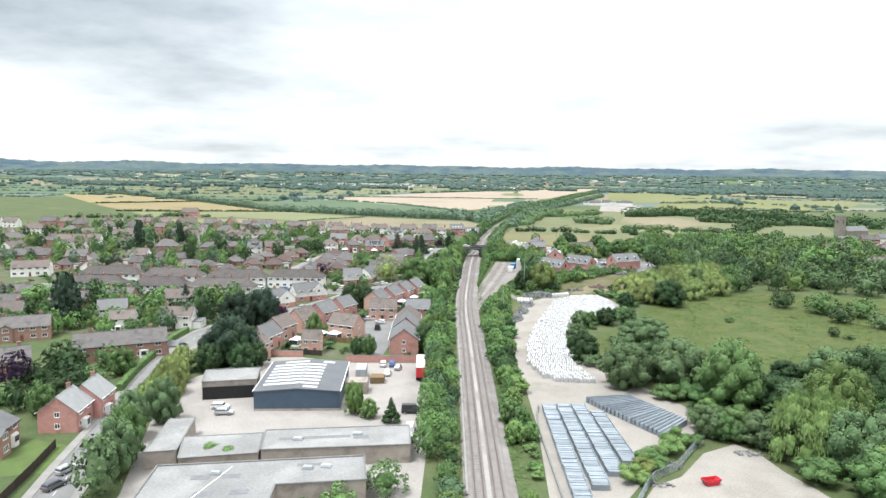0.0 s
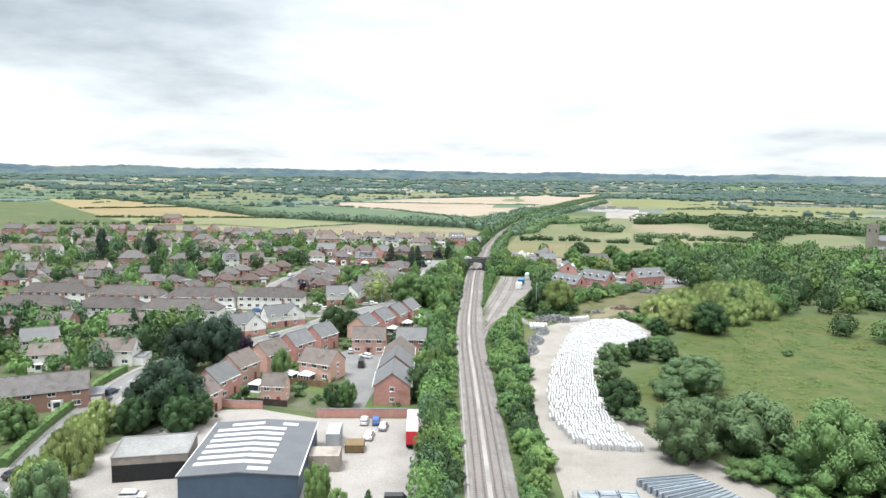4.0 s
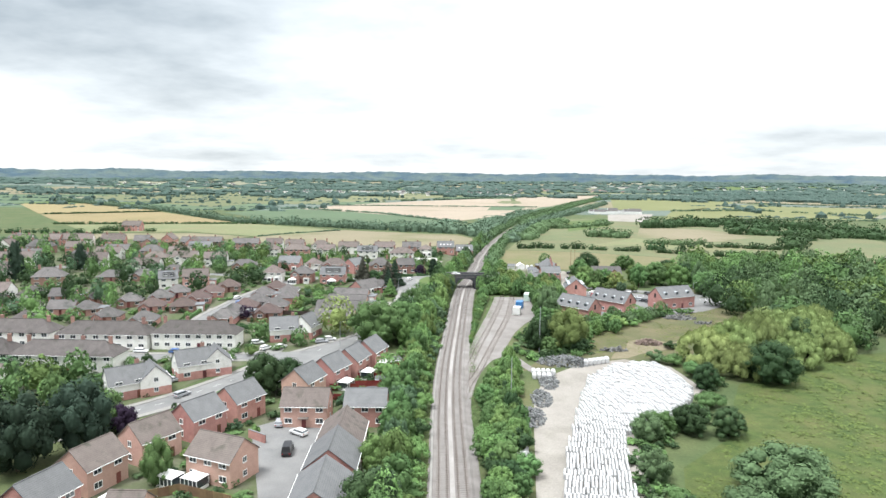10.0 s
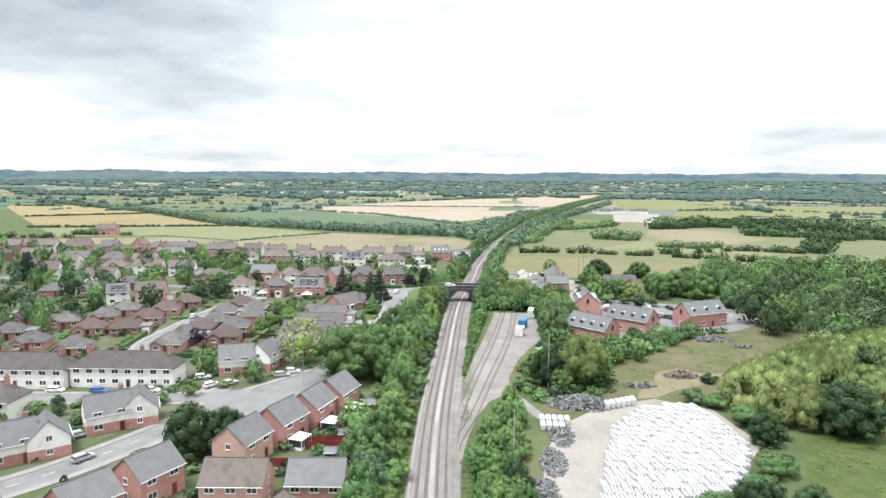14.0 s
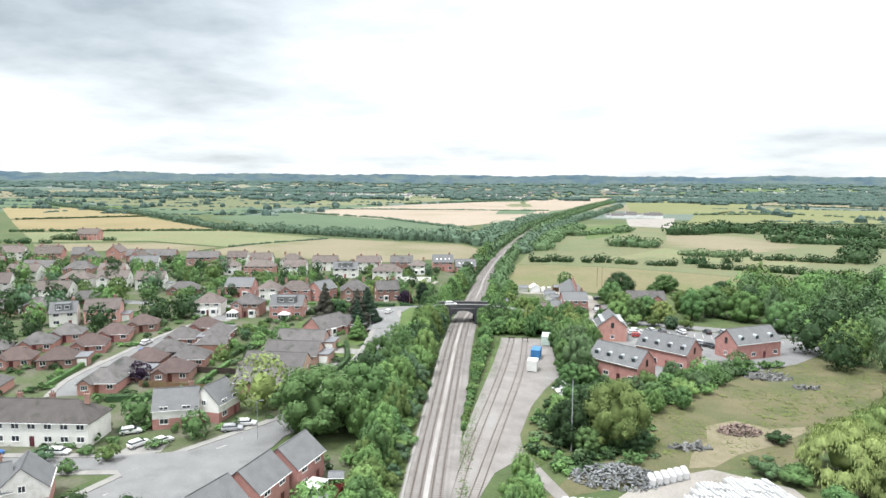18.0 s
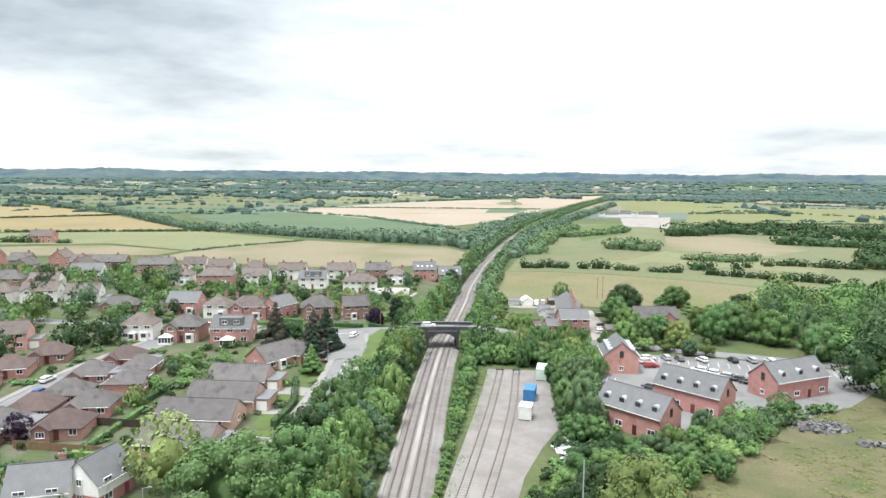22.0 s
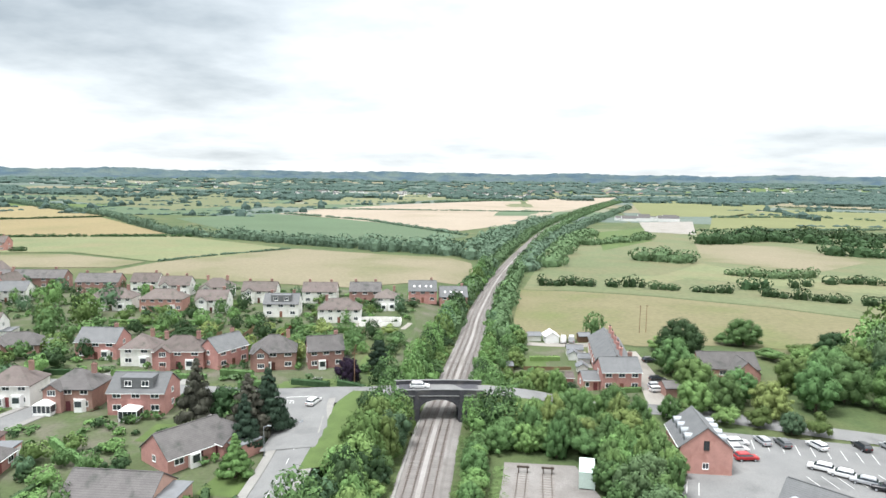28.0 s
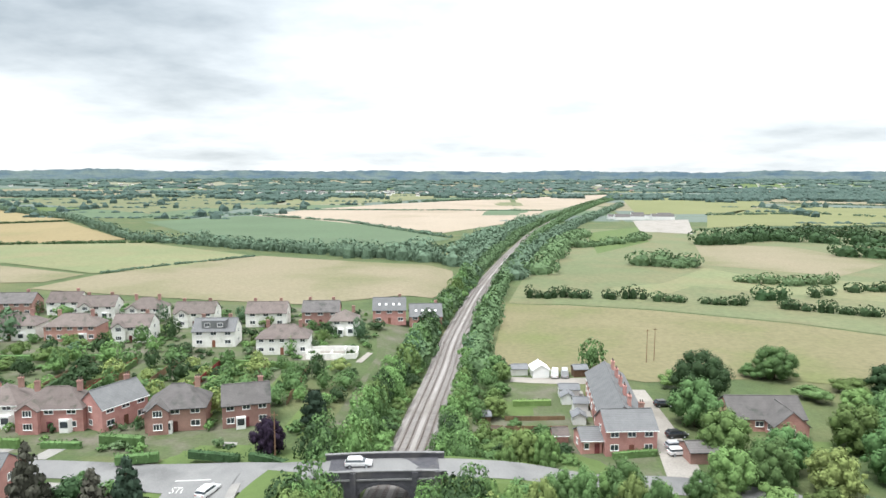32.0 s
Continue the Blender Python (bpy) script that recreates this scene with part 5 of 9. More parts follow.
# ---- offices and terrace east of the railway ----
def dormer(parent, x, W, eave, ridge, turn=False):
    """A small lead-covered barrel dormer on the south-west slope."""
    rise = (ridge - eave) / (W / 2)
    y0 = -W / 2 + 0.9
    z0 = eave + rise * 0.9
    bm = bmesh.new()
    n = 8
    a = [bm.verts.new((x + math.cos(math.pi * i / n) * 0.75, y0, z0 + 0.55 + math.sin(math.pi * i / n) * 0.62)) for i in range(n + 1)]
    b = [bm.verts.new((v.co.x, y0 + 2.2, v.co.z)) for v in a]
    for i in range(n):
        bm.faces.new((a[i], a[i + 1], b[i + 1], b[i]))
    lo = [bm.verts.new((x + s * 0.75, y, z0 - 0.2)) for s in (1, -1) for y in (y0, y0 + 2.2)]
    bm.faces.new((a[0], b[0], lo[1], lo[0]))
    bm.faces.new((a[-1], b[-1], lo[3], lo[2]))
    bm.faces.new(a + [lo[2], lo[0]])
    bmesh.ops.recalc_face_normals(bm, faces=bm.faces[:])
    d = part("dormer", bm, M_METAL, parent)
    if turn:
        d.matrix_basis = Matrix.Rotation(math.pi, 4, "Z")
    mesh_part("dormer_window", shared_box("dormer_window", 1.1, 0.06, 0.9, M_GLASS), d, Matrix.Translation((x, y0 - 0.03, z0 - 0.1)))


def office(x, y, rot, L, W, dormers):
    t = house(x, y, rot, L, W, 5.0, 8.6, M_BRICK, M_SLATE, "red brick office building with a grey slate roof and barrel dormers", stack=0, rows=1, cols=4, name="office", category="office")
    for k in range(dormers):
        dormer(t, -L / 2 + L * (k + 0.5) / dormers, W, 5.0, 8.6)
    for sgn, face in ((-1, 180), (1, 0)):
        window(t, sgn * (L / 2 + 0.012), 0, 4.4, 1.0, 1.7, face, 2, M_WOOD_DARK)
    return t


office(45.6, 364.4, -42, 15.5, 8.4, 4)
office(30.4, 350.8, -43, 15.0, 8.4, 4)
office(71.3, 376.4, 28, 17.0, 8.4, 3)
t = office(33.6, 393.0, -91, 11.0, 9.0, 4)
for k in range(4):
    dormer(t, -4.1 + 2.75 * k, 9.0, 5.0, 8.6, True)


def east_terrace():
    t = house(25.9, 450.0, -92, 31, 8.4, 5.0, 7.8, M_BRICK, M_SLATE, "long brick terrace with slate roof and red chimney stacks", stack=0, cols=8, name="terrace", category="terrace")
    for k in range(5):
        chimney(t, -12 + k * 6, 1.4, 6.4, 8.9, 4, M_BRICK, 1.5)
    house(25.6, 434.4, 8, 9.6, 7.4, 5.0, 7.6, M_BRICK, M_SLATE, "brick end house of the terrace with white windows", stack=1, cols=3)
    house(18.6, 434.0, 8, 4.0, 5.6, 2.8, 4.2, M_BRICK, M_SLATE, "low brick outhouse beside the terrace", stack=0, rows=1, cols=2, name="outhouse")
    house(55.5, 448.6, 4, 15, 8.6, 2.8, 6.0, M_BRICK, M_TILE2, "large red brick bungalow among trees", stack=0, rows=1, cols=4, category="bungalow", name="bungalow")
    house(58.4, 444.6, 94, 8.4, 6.6, 2.8, 5.6, M_BRICK, M_TILE2, "gabled wing of the red brick bungalow", stack=0, rows=1, cols=2, category="bungalow", name="bungalow")


east_terrace()
M_TRACKSOIL = mat("pale_bare_soil", (0.205, 0.178, 0.122), (0.155, 0.136, 0.085), 0.4, 0.95, fine=10, bump=0.6)
M_SOIL = mat("dark_garden_soil", (0.07, 0.052, 0.038), (0.05, 0.036, 0.027), 1.5, 0.95, bump=0.6)
def hut(x, y, rot, L, W, h, ridge, wall, roof, label, name="shed"):
    house(x, y, rot, L, W, h, ridge, wall, roof, label, stack=0, rows=1, cols=1, windows=False, name=name, category=name)


hut(6.9, 481, 8, 4.2, 2.8, 2.0, 2.7, M_RENDER, M_FELT, "small white garden shed with a felt roof")
hut(12.2, 480.2, 98, 5, 4.2, 2.3, 3.6, M_UPVC, M_UPVC, "white painted garage with a pale roof", "garage")
hut(22.4, 479.6, 8, 3.6, 3.0, 2.2, 2.9, M_WOOD, M_FELT, "wooden garden shed with a grey roof")
hut(-1.5, 446, 10, 2.8, 2.2, 1.9, 2.5, M_WOOD, M_FELT, "small wooden garden shed on an allotment")
hut(13.5, 437, 8, 3.0, 2.6, 2.0, 2.9, M_BRICK, M_TILE, "small brick outhouse with a tiled roof")
hut(38.2, 430.6, 8, 5.4, 5, 2.4, 3.4, M_BRICK3, M_TILE2, "low brown garage beside the lane", "garage")


# ---- works beside the line ----
M_NAVY = mat("navy_profiled_sheet", (0.055, 0.085, 0.125), (0.045, 0.07, 0.105), 0.5, 0.6, spec=0.4, lines=("X", 0.30, 0.86))
M_GREYROOF = mat("grey_profiled_roof", (0.124, 0.130, 0.140), (0.102, 0.108, 0.118), 0.3, 0.6, lines=("X", 0.4, 0.85))
M_ROOFLIGHT = mat("white_rooflight", (0.546, 0.560, 0.560), (0.490, 0.504, 0.504), 1.0, 0.5)
M_FLATROOF = mat("weathered_flat_roof", (0.234, 0.234, 0.234), (0.181, 0.181, 0.177), 0.15, 0.9, fine=14, patch=0.14, patch_col=(0.286, 0.286, 0.280), patch_scale=0.11)
M_CONCWALL = mat("stained_concrete_wall", (0.337, 0.299, 0.263), (0.263, 0.234, 0.205), 0.5, 0.9, patch=0.1, patch_col=(0.187, 0.159, 0.140), patch_scale=0.4)


def navy_shed():
    L, W, eave, ridge = 24.0, 20.0, 4.8, 5.5
    m = Matrix.Translation((-46.0, 152.8, 0.05)) @ Matrix.Rotation(radians(8.5 + 90), 4, "Z")
    t = thing("works_shed", "navy clad industrial shed with a grey roof and white rooflights", "shed", m)
    part("wall", walls_bm(L, W, eave, ridge, False, -0.3), M_NAVY, t)
    r = part("roof", roof_bm(L, W, eave, ridge, False, 0.15, 0.2), M_GREYROOF, t)
    rise = (ridge - eave) / (W / 2)
    for k in range(9):
        x = -L / 2 + 1.5 + k * 2.55
        for s in (-1, 1):
            y0, y1 = 0.06, 8.6 if s > 0 else 4.6
            if k == 0:
                y0, y1 = (1.2, 4.6) if s < 0 else (9, 9.1)
            if k == 8:
                y0, y1 = (3.6, 6.6) if s < 0 else (0.06, 6.4)
            if y1 - y0 < 1:
                continue
            bm = bmesh.new()
            v = [bm.verts.new((x + dx, s * yy, ridge - rise * yy + 0.05 + dz)) for dz in (-0.1, 0.04) for dx, yy in ((-0.62, y0), (0.62, y0), (0.62, y1), (-0.62, y1))]
            for f in ((0, 1, 2, 3), (4, 5, 6, 7), (0, 1, 5, 4), (1, 2, 6, 5), (2, 3, 7, 6), (3, 0, 4, 7)):
                bm.faces.new([v[i] for i in f])
            bmesh.ops.recalc_face_normals(bm, faces=bm.faces[:])
            part("rooflight", bm, M_ROOFLIGHT, r)
    for s in (-1, 1):
        bm = bmesh.new()
        box(bm, -L / 2, s * (W / 2 + 0.2) - 0.1, eave - 0.25, L / 2, s * (W / 2 + 0.2) + 0.1, eave - 0.02)
        part("gutter", bm, M_UPVC, t)
    bm = bmesh.new()
    box(bm, -L / 2 - 0.08, -W / 2, -0.3, -L / 2 - 0.01, W / 2, 0.5)
    part("plinth", bm, M_CONCWALL, t)


navy_shed()


def flat_block(name, pts, h, wall, label, parapet=0.35, roof=None, openings=()):
    t = thing(name, label, "building", Matrix.Translation((pts[0][0], pts[0][1], G(*pts[0]))))
    q = [(x - pts[0][0], y - pts[0][1]) for x, y in pts]
    bm = bmesh.new()
    prism(bm, q, -0.3, h)
    bmesh.ops.recalc_face_normals(bm, faces=bm.faces[:])
    part("wall", bm, wall, t)
    bm = bmesh.new()
    prism(bm, q, h + 0.004, h + 0.12)
    bmesh.ops.recalc_face_normals(bm, faces=bm.faces[:])
    r = part("roof", bm, roof or M_FLATROOF, t)
    for i in range(len(q)):
        a, b = Vector((*q[i], 0)), Vector((*q[(i + 1) % len(q)], 0))
        d = (b - a).normalized() * 0.15
        nn = Vector((d.y, -d.x, 0))
        bm = bmesh.new()
        prism(bm, [tuple((a + nn).xy), tuple((b + nn).xy), tuple((b - nn).xy), tuple((a - nn).xy)], h + 0.1, h + parapet)
        bmesh.ops.recalc_face_normals(bm, faces=bm.faces[:])
        part("parapet", bm, M_COPING, r)
    return t


flat_block("flat_roofed_works", [(-43.8, 119.8), (-15.4, 126.2), (-13.8, 116.6), (-41.4, 110.6)], 3.7, M_CONCWALL, "concrete works building with a weathered flat roof", 0.25)
flat_block("flat_roofed_works", [(-59.0, 115.4), (-44.2, 119.4), (-41.8, 110.2), (-55.4, 106.0)], 3.3, M_CONCWALL, "low concrete works building with a grey flat roof", 0.2)
flat_block("flat_roofed_works", [(-56.4, 100.6), (-21.3, 109.2), (-19.0, 100.0), (-33.6, 96.4), (-31.6, 84), (-52, 79)], 4.2, M_CONCWALL, "wide concrete works building with a pale patched flat roof", 0.35)
flat_block("flat_roofed_works", [(-66.3, 123.8), (-61.5, 125.4), (-57.4, 109.2), (-62.9, 107.4)], 3.4, M_CONCWALL, "narrow concrete works building with a flat roof", 0.2)
flat_block("garage_block", [(-72.6, 154.4), (-59.8, 158.6), (-57.0, 149.0), (-69.4, 145.2)], 4.4, M_CONCWALL, "flat roofed garage block with dark doorways", 0.25)
# no real door: a black slab imitates the shade inside the wide opening
bm = bmesh.new()
prism(bm, [(-69.2, 145.1), (-57.3, 148.7), (-57.25, 148.5), (-69.15, 144.9)], 0.1, 3.2)
bmesh.ops.recalc_face_normals(bm, faces=bm.faces[:])
tagged(part("garage_door", bm, M_BLACK), "black slab painting the shade of the garage block's opening", "door")
for x, y in ((-30, 103), (-27, 104), (-45, 99), (-36, 116), (-25, 120)):
    bm = bmesh.new()
    box(bm, x - 0.9, y - 0.6, 0, x + 0.9, y + 0.6, 0.35)
    box(bm, x - 0.75, y - 0.45, 0.35, x + 0.75, y + 0.45, 0.5)
    o = tagged(part("roof_vent", bm, M_METAL), "grey metal roof vent on the flat roof", "vent")
    o.location.z = 4.32 if y < 106 else 3.82


def lean_cabin(x, y, rot, L, W, h, material, label, name="cabin", door_mat=None):
    """A portable cabin or shipping container with ribbed sides, doors and corner posts."""
    t = thing(name, label, name.replace("_", " "), Matrix.Translation((x, y, G(x, y) + 0.06)) @ Matrix.Rotation(radians(rot), 4, "Z"))
    bm = bmesh.new()
    box(bm, -L / 2, -W / 2, 0.12, L / 2, W / 2, h)
    n = int(L / 0.6)
    for i in range(n):
        xx = -L / 2 + (i + 0.5) * L / n
        for s in (-1, 1):
            box(bm, xx - 0.13, s * W / 2 - 0.04, 0.3, xx + 0.13, s * W / 2 + 0.04, h - 0.2)
    part("body", bm, material, t)
    bm = bmesh.new()
    box(bm, -L / 2 - 0.05, -W / 2 - 0.05, h - 0.004, L / 2 + 0.05, W / 2 + 0.05, h + 0.1)
    part("roof", bm, material, t)
    for sx in (-1, 1):
        for sy in (-1, 1):
            bm = bmesh.new()
            box(bm, sx * L / 2 - 0.08, sy * W / 2 - 0.08, 0, sx * L / 2 + 0.08, sy * W / 2 + 0.08, h - 0.01)
            part("corner_post", bm, material, t)
    bm = bmesh.new()
    box(bm, -L / 2 - 0.04, -W / 2 + 0.15, 0.2, -L / 2 - 0.01, -0.03, h - 0.15)
    part("door", bm, door_mat or material, t)
    bm = bmesh.new()
    box(bm, -L / 2 - 0.04, 0.03, 0.2, -L / 2 - 0.01, W / 2 - 0.15, h - 0.15)
    part("door", bm, door_mat or material, t)
    return t


M_BLUEPAINT = mat("blue_container_paint", (0.05, 0.19, 0.42), (0.04, 0.15, 0.34), 0.8, 0.5)
M_WHITEPAINT = mat("white_container_paint", (0.72, 0.72, 0.70), (0.62, 0.62, 0.60), 0.8, 0.5)
M_REDPAINT = mat("red_trailer_paint", (0.52, 0.035, 0.05), (0.42, 0.03, 0.04), 0.8, 0.45)
M_MINT = mat("pale_green_paint", (0.55, 0.66, 0.60), (0.48, 0.58, 0.53), 0.8, 0.5)
lean_cabin(7.2, 353.5, 80, 3.6, 2.6, 2.9, M_WHITEPAINT, "white site cabin on the old railway yard", "site_cabin")
lean_cabin(8.6, 366.0, 82, 5.0, 2.5, 2.6, M_BLUEPAINT, "blue shipping container on the old railway yard", "shipping_container")
lean_cabin(12.3, 382.0, 84, 6.0, 2.5, 2.9, M_MINT, "pale green shipping container beside the sidings", "shipping_container")
lean_cabin(-34.5, 167.0, 98, 6.0, 2.6, 3.2, M_METAL, "grey steel store beside the navy shed", "steel_store")
lean_cabin(-33.4, 156.2, 8, 5.6, 4.4, 3.0, M_CONCWALL, "low grey works office cabin in the yard", "site_cabin")
lean_cabin(-29.6, 164.5, 8, 3.6, 3.4, 1.6, M_WOOD, "stack of wooden pallets in the works yard", "pallet_stack")
bm = bmesh.new()
bmesh.ops.create_cone(bm, cap_ends=True, segments=16, radius1=1.1, radius2=0.9, depth=1.6, matrix=Matrix.Translation((-35.2, 171.6, 2.4)))
tagged(part("water_tank", bm, M_BLUEPAINT), "blue plastic water tank beside the shed", "tank").location.z = -1.55


def wheel_mesh(r=0.32, w=0.22):
    key = ("wheel", r, w)
    if key not in SHARED:
        out = []
        for nm, rr, ww, material in (("tyre", r, w, M_BLACK), ("rim", r * 0.62, w + 0.03, M_METAL)):
            bm = bmesh.new()
            bmesh.ops.create_cone(bm, cap_ends=True, segments=14, radius1=rr, radius2=rr, depth=ww, matrix=Matrix.Rotation(radians(90), 4, "X"))
            me = bpy.data.meshes.new(nm)
            bm.to_mesh(me)
            bm.free()
            me.materials.append(material)
            out.append(me)
        SHARED[key] = out
    return SHARED[key]


def trailer(x, y, rot):
    t = thing("lorry_trailer", "red box trailer with a white roof parked in the yard", "trailer", Matrix.Translation((x, y, G(x, y) + 0.06)) @ Matrix.Rotation(radians(rot), 4, "Z"))
    bm = bmesh.new()
    box(bm, -6.2, -1.25, 1.15, 6.2, 1.25, 3.95)
    bmesh.ops.bevel(bm, geom=bm.edges[:], offset=0.04, segments=1, affect="EDGES")
    body = part("body", bm, M_REDPAINT, t)
    bm = bmesh.new()
    box(bm, -6.15, -1.2, 3.955, 6.15, 1.2, 4.02)
    part("roof", bm, M_WHITEPAINT, body)
    for s in (-0.62, 0.62):
        bm = bmesh.new()
        box(bm, -6.25, s - 0.58, 1.25, -6.21, s + 0.58, 3.85)
        part("door", bm, M_REDPAINT, body)
    bm = bmesh.new()
    box(bm, -6.1, -1.0, 0.9, 6.1, 1.0, 1.14)
    part("chassis", bm, M_BLACK, t)
    ty, ri = wheel_mesh(0.5, 0.4)
    for wx in (-4.6, -3.4, -2.2):
        for s in (-1, 1):
            w = mesh_part("wheel", ty, t, Matrix.Translation((wx, s * 1.0, 0.5)))
            mesh_part("rim", ri, w)
    for s in (-1, 1):
        bm = bmesh.new()
        box(bm, 3.4, s * 0.8 - 0.08, 0, 3.6, s * 0.8 + 0.08, 0.9)
        part("landing_leg", bm, M_METAL, t)


trailer(-18.9, 172.0, 97)

CAR_PAINT = {}
M_LAMP = mat("car_lamp", (0.55, 0.55, 0.56), (0.45, 0.45, 0.46), 2.0, 0.2)
M_TAIL = mat("tail_lamp", (0.35, 0.02, 0.02), (0.25, 0.015, 0.015), 2.0, 0.3)
for nm, c in (("white", (0.74, 0.74, 0.74)), ("silver", (0.38, 0.39, 0.41)), ("black", (0.02, 0.021, 0.024)), ("red", (0.40, 0.02, 0.025)), ("blue", (0.04, 0.12, 0.33)), ("grey", (0.12, 0.125, 0.135)), ("navy", (0.025, 0.04, 0.09))):
    CAR_PAINT[nm] = mat("car_paint_" + nm, c, tuple(v * 0.92 for v in c), 0.5, 0.28, spec=0.6)
CAR_PROTO = {}


def car(x, y, rot, colour, van=False, zf=None, group=""):
    """A parked car; the first of a colour is built, later ones are copies."""
    z = (zf or G)(x, y) + 0.11
    m = Matrix.Translation((x, y, z)) @ Matrix.Rotation(radians(rot), 4, "Z")
    key = (colour, van)
    if key in CAR_PROTO:
        return copy_thing(CAR_PROTO[key], m)
    name = "van" if van else "car"
    t = thing(name, "parked %s %s standing on the tarmac" % (colour, "panel van" if van else "hatchback car"), name, m, group)
    L, W = (5.0, 1.95) if van else (4.25, 1.75)
    H0, H1 = (1.0, 2.1) if van else (0.88, 1.45)
    prof = [(-L / 2, 0.30), (-L / 2, H0 * 0.92), (-L / 2 + 0.12, H0), (L / 2 - 1.0, H0 * 0.98), (L / 2 - 0.1, H0 * 0.78), (L / 2, 0.55), (L / 2, 0.30)]
    bm = bmesh.new()
    s = [[bm.verts.new((px, yy * (0.94 if px in (-L / 2, L / 2) else 1), pz)) for px, pz in prof] for yy in (-W / 2, W / 2)]
    bm.faces.new(s[0])
    bm.faces.new(s[1][::-1])
    for i in range(len(prof)):
        j = (i + 1) % len(prof)
        bm.faces.new((s[0][j], s[0][i], s[1][i], s[1][j]))
    bmesh.ops.recalc_face_normals(bm, faces=bm.faces[:])
    bmesh.ops.bevel(bm, geom=bm.edges[:], offset=0.05, segments=1, affect="EDGES")
    part("body", bm, CAR_PAINT[colour], t)
    bot, top = ((-L / 2 + 0.05, L / 2 - 1.0), (-L / 2 + 0.12, L / 2 - 1.75)) if van else ((-L / 2 + 0.12, L / 2 - 1.05), (-L / 2 + 0.55, L / 2 - 1.85))
    for nm, shrink, dz, material in (("cabin", 0.0, 0.0, CAR_PAINT[colour]), ("glazing", 0.012, -0.10, M_GLASS)):
        bm = bmesh.new()
        lo = [bm.verts.new((px, yy, H0 - 0.03)) for px, yy in ((bot[0], -W / 2 + 0.08), (bot[1], -W / 2 + 0.08), (bot[1], W / 2 - 0.08), (bot[0], W / 2 - 0.08))]
        hi = [bm.verts.new((px, yy, H1)) for px, yy in ((top[0], -W / 2 + 0.24), (top[1], -W / 2 + 0.24), (top[1], W / 2 - 0.24), (top[0], W / 2 - 0.24))]
        for f in ((hi[0], hi[1], hi[2], hi[3]), (lo[0], lo[1], hi[1], hi[0]), (lo[1], lo[2], hi[2], hi[1]), (lo[2], lo[3], hi[3], hi[2]), (lo[3], lo[0], hi[0], hi[3])):
            bm.faces.new(f)
        if nm == "glazing":
            c = Vector((sum(v.co.x for v in bm.verts) / 8, 0, (H0 + H1) / 2))
            for v in bm.verts:
                v.co = c + Vector(((v.co.x - c.x) * 1.012, v.co.y * 1.02, (v.co.z - c.z) * 0.66))
            if van:
                for v in bm.verts:
                    if v.co.x < c.x:
                        v.co.x = L / 2 - 2.3
            top_face = max(bm.faces, key=lambda f: f.calc_center_median().z)
            bm.faces.remove(top_face)
        part(nm, bm, material, t)
    ty, ri = wheel_mesh()
    for wx in (-L / 2 + 0.8, L / 2 - 0.85):
        for sy in (-1, 1):
            w = mesh_part("wheel", ty, t, Matrix.Translation((wx, sy * (W / 2 - 0.12), 0.21)))
            mesh_part("rim", ri, w)
    for sx, material, nm in ((1, M_LAMP, "headlight"), (-1, M_TAIL, "tail_light")):
        for sy in (-1, 1):
            mesh_part(nm, shared_box(nm, 0.06, 0.34, 0.14, material), t, Matrix.Translation((sx * (L / 2 - 0.0), sy * (W / 2 - 0.3), 0.60)))
    CAR_PROTO[key] = t
    return t


PARK = "cars parked at the offices"
for x, y, rot, c in ((42.5, 398.3, 8, "white"), (42.9, 394.5, 8, "red"), (43.6, 401.6, 8, "white"), (48.8, 403.0, 100, "silver"), (52.4, 402.4, 98, "grey"), (58.6, 401.9, 110, "white"), (67.2, 402.6, 98, "black"), (72.5, 402.9, 100, "silver"), (77.5, 402.5, 100, "white"), (57.3, 389.5, 150, "white"), (59.8, 387.0, 150, "silver"), (62.0, 384.6, 150, "black"), (64.2, 382.2, 150, "black"), (66.4, 380.0, 150, "red"), (54.8, 391.8, 150, "white"), (48.7, 362.0, 40, "silver"), (38.5, 376.0, 140, "grey"), (83, 400.5, 100, "blue"), (68.6, 377.0, 150, "white")):
    car(x, y, rot, c, group=PARK)
for x, y, rot, c, v in ((-62.7, 80.5, 10, "white", False), (-74.6, 99.0, 72, "grey", False), (-76.4, 105.0, 72, "silver", False), (-97.4, 190, 84, "navy", False), (-95.6, 184, 78, "grey", False), (-87.6, 145.0, 66, "black", False), (-62.5, 140.0, 10, "white", False), (-60.0, 136.5, 10, "silver", False), (-28.0, 171.0, 92, "white", False), (-30.8, 179.2, 98, "white", False), (-28.2, 179.5, 98, "blue", False), (-26.0, 176.5, 92, "silver", False), (-17.2, 143.0, 8, "black", True), (-16.0, 131.5, 95, "white", True), (-15.2, 126.6, 10, "white", False), (-29.6, 199.5, 30, "white", False), (-41.0, 222.5, 100, "black", True), (-41.6, 231.5, 150, "white", False), (-33.4, 219.5, 20, "black", False), (-47.4, 236.4, 100, "silver", False), (-71.6, 294.5, 60, "white", False), (-67.6, 296.2, 60, "white", False), (-54.6, 306.5, 14, "white", False), (-56.4, 303.6, 20, "silver", False), (-84.6, 289.2, 8, "white", False), (-37.9, 377.0, 5, "white", False), (-40.9, 392.0, 262, "grey", False), (-46.8, 328.5, 86, "red", False), (-77.4, 251.8, 62, "silver", False)):
    car(x, y, rot, c, v)
car(-20.3, 409.3, 8, "white", zf=road_z)
car(-41.6, 402.0, 78, "white", zf=road_z)
car(16.1, 479.0, 84, "white", True)
car(18.6, 479.0, 86, "silver", True)
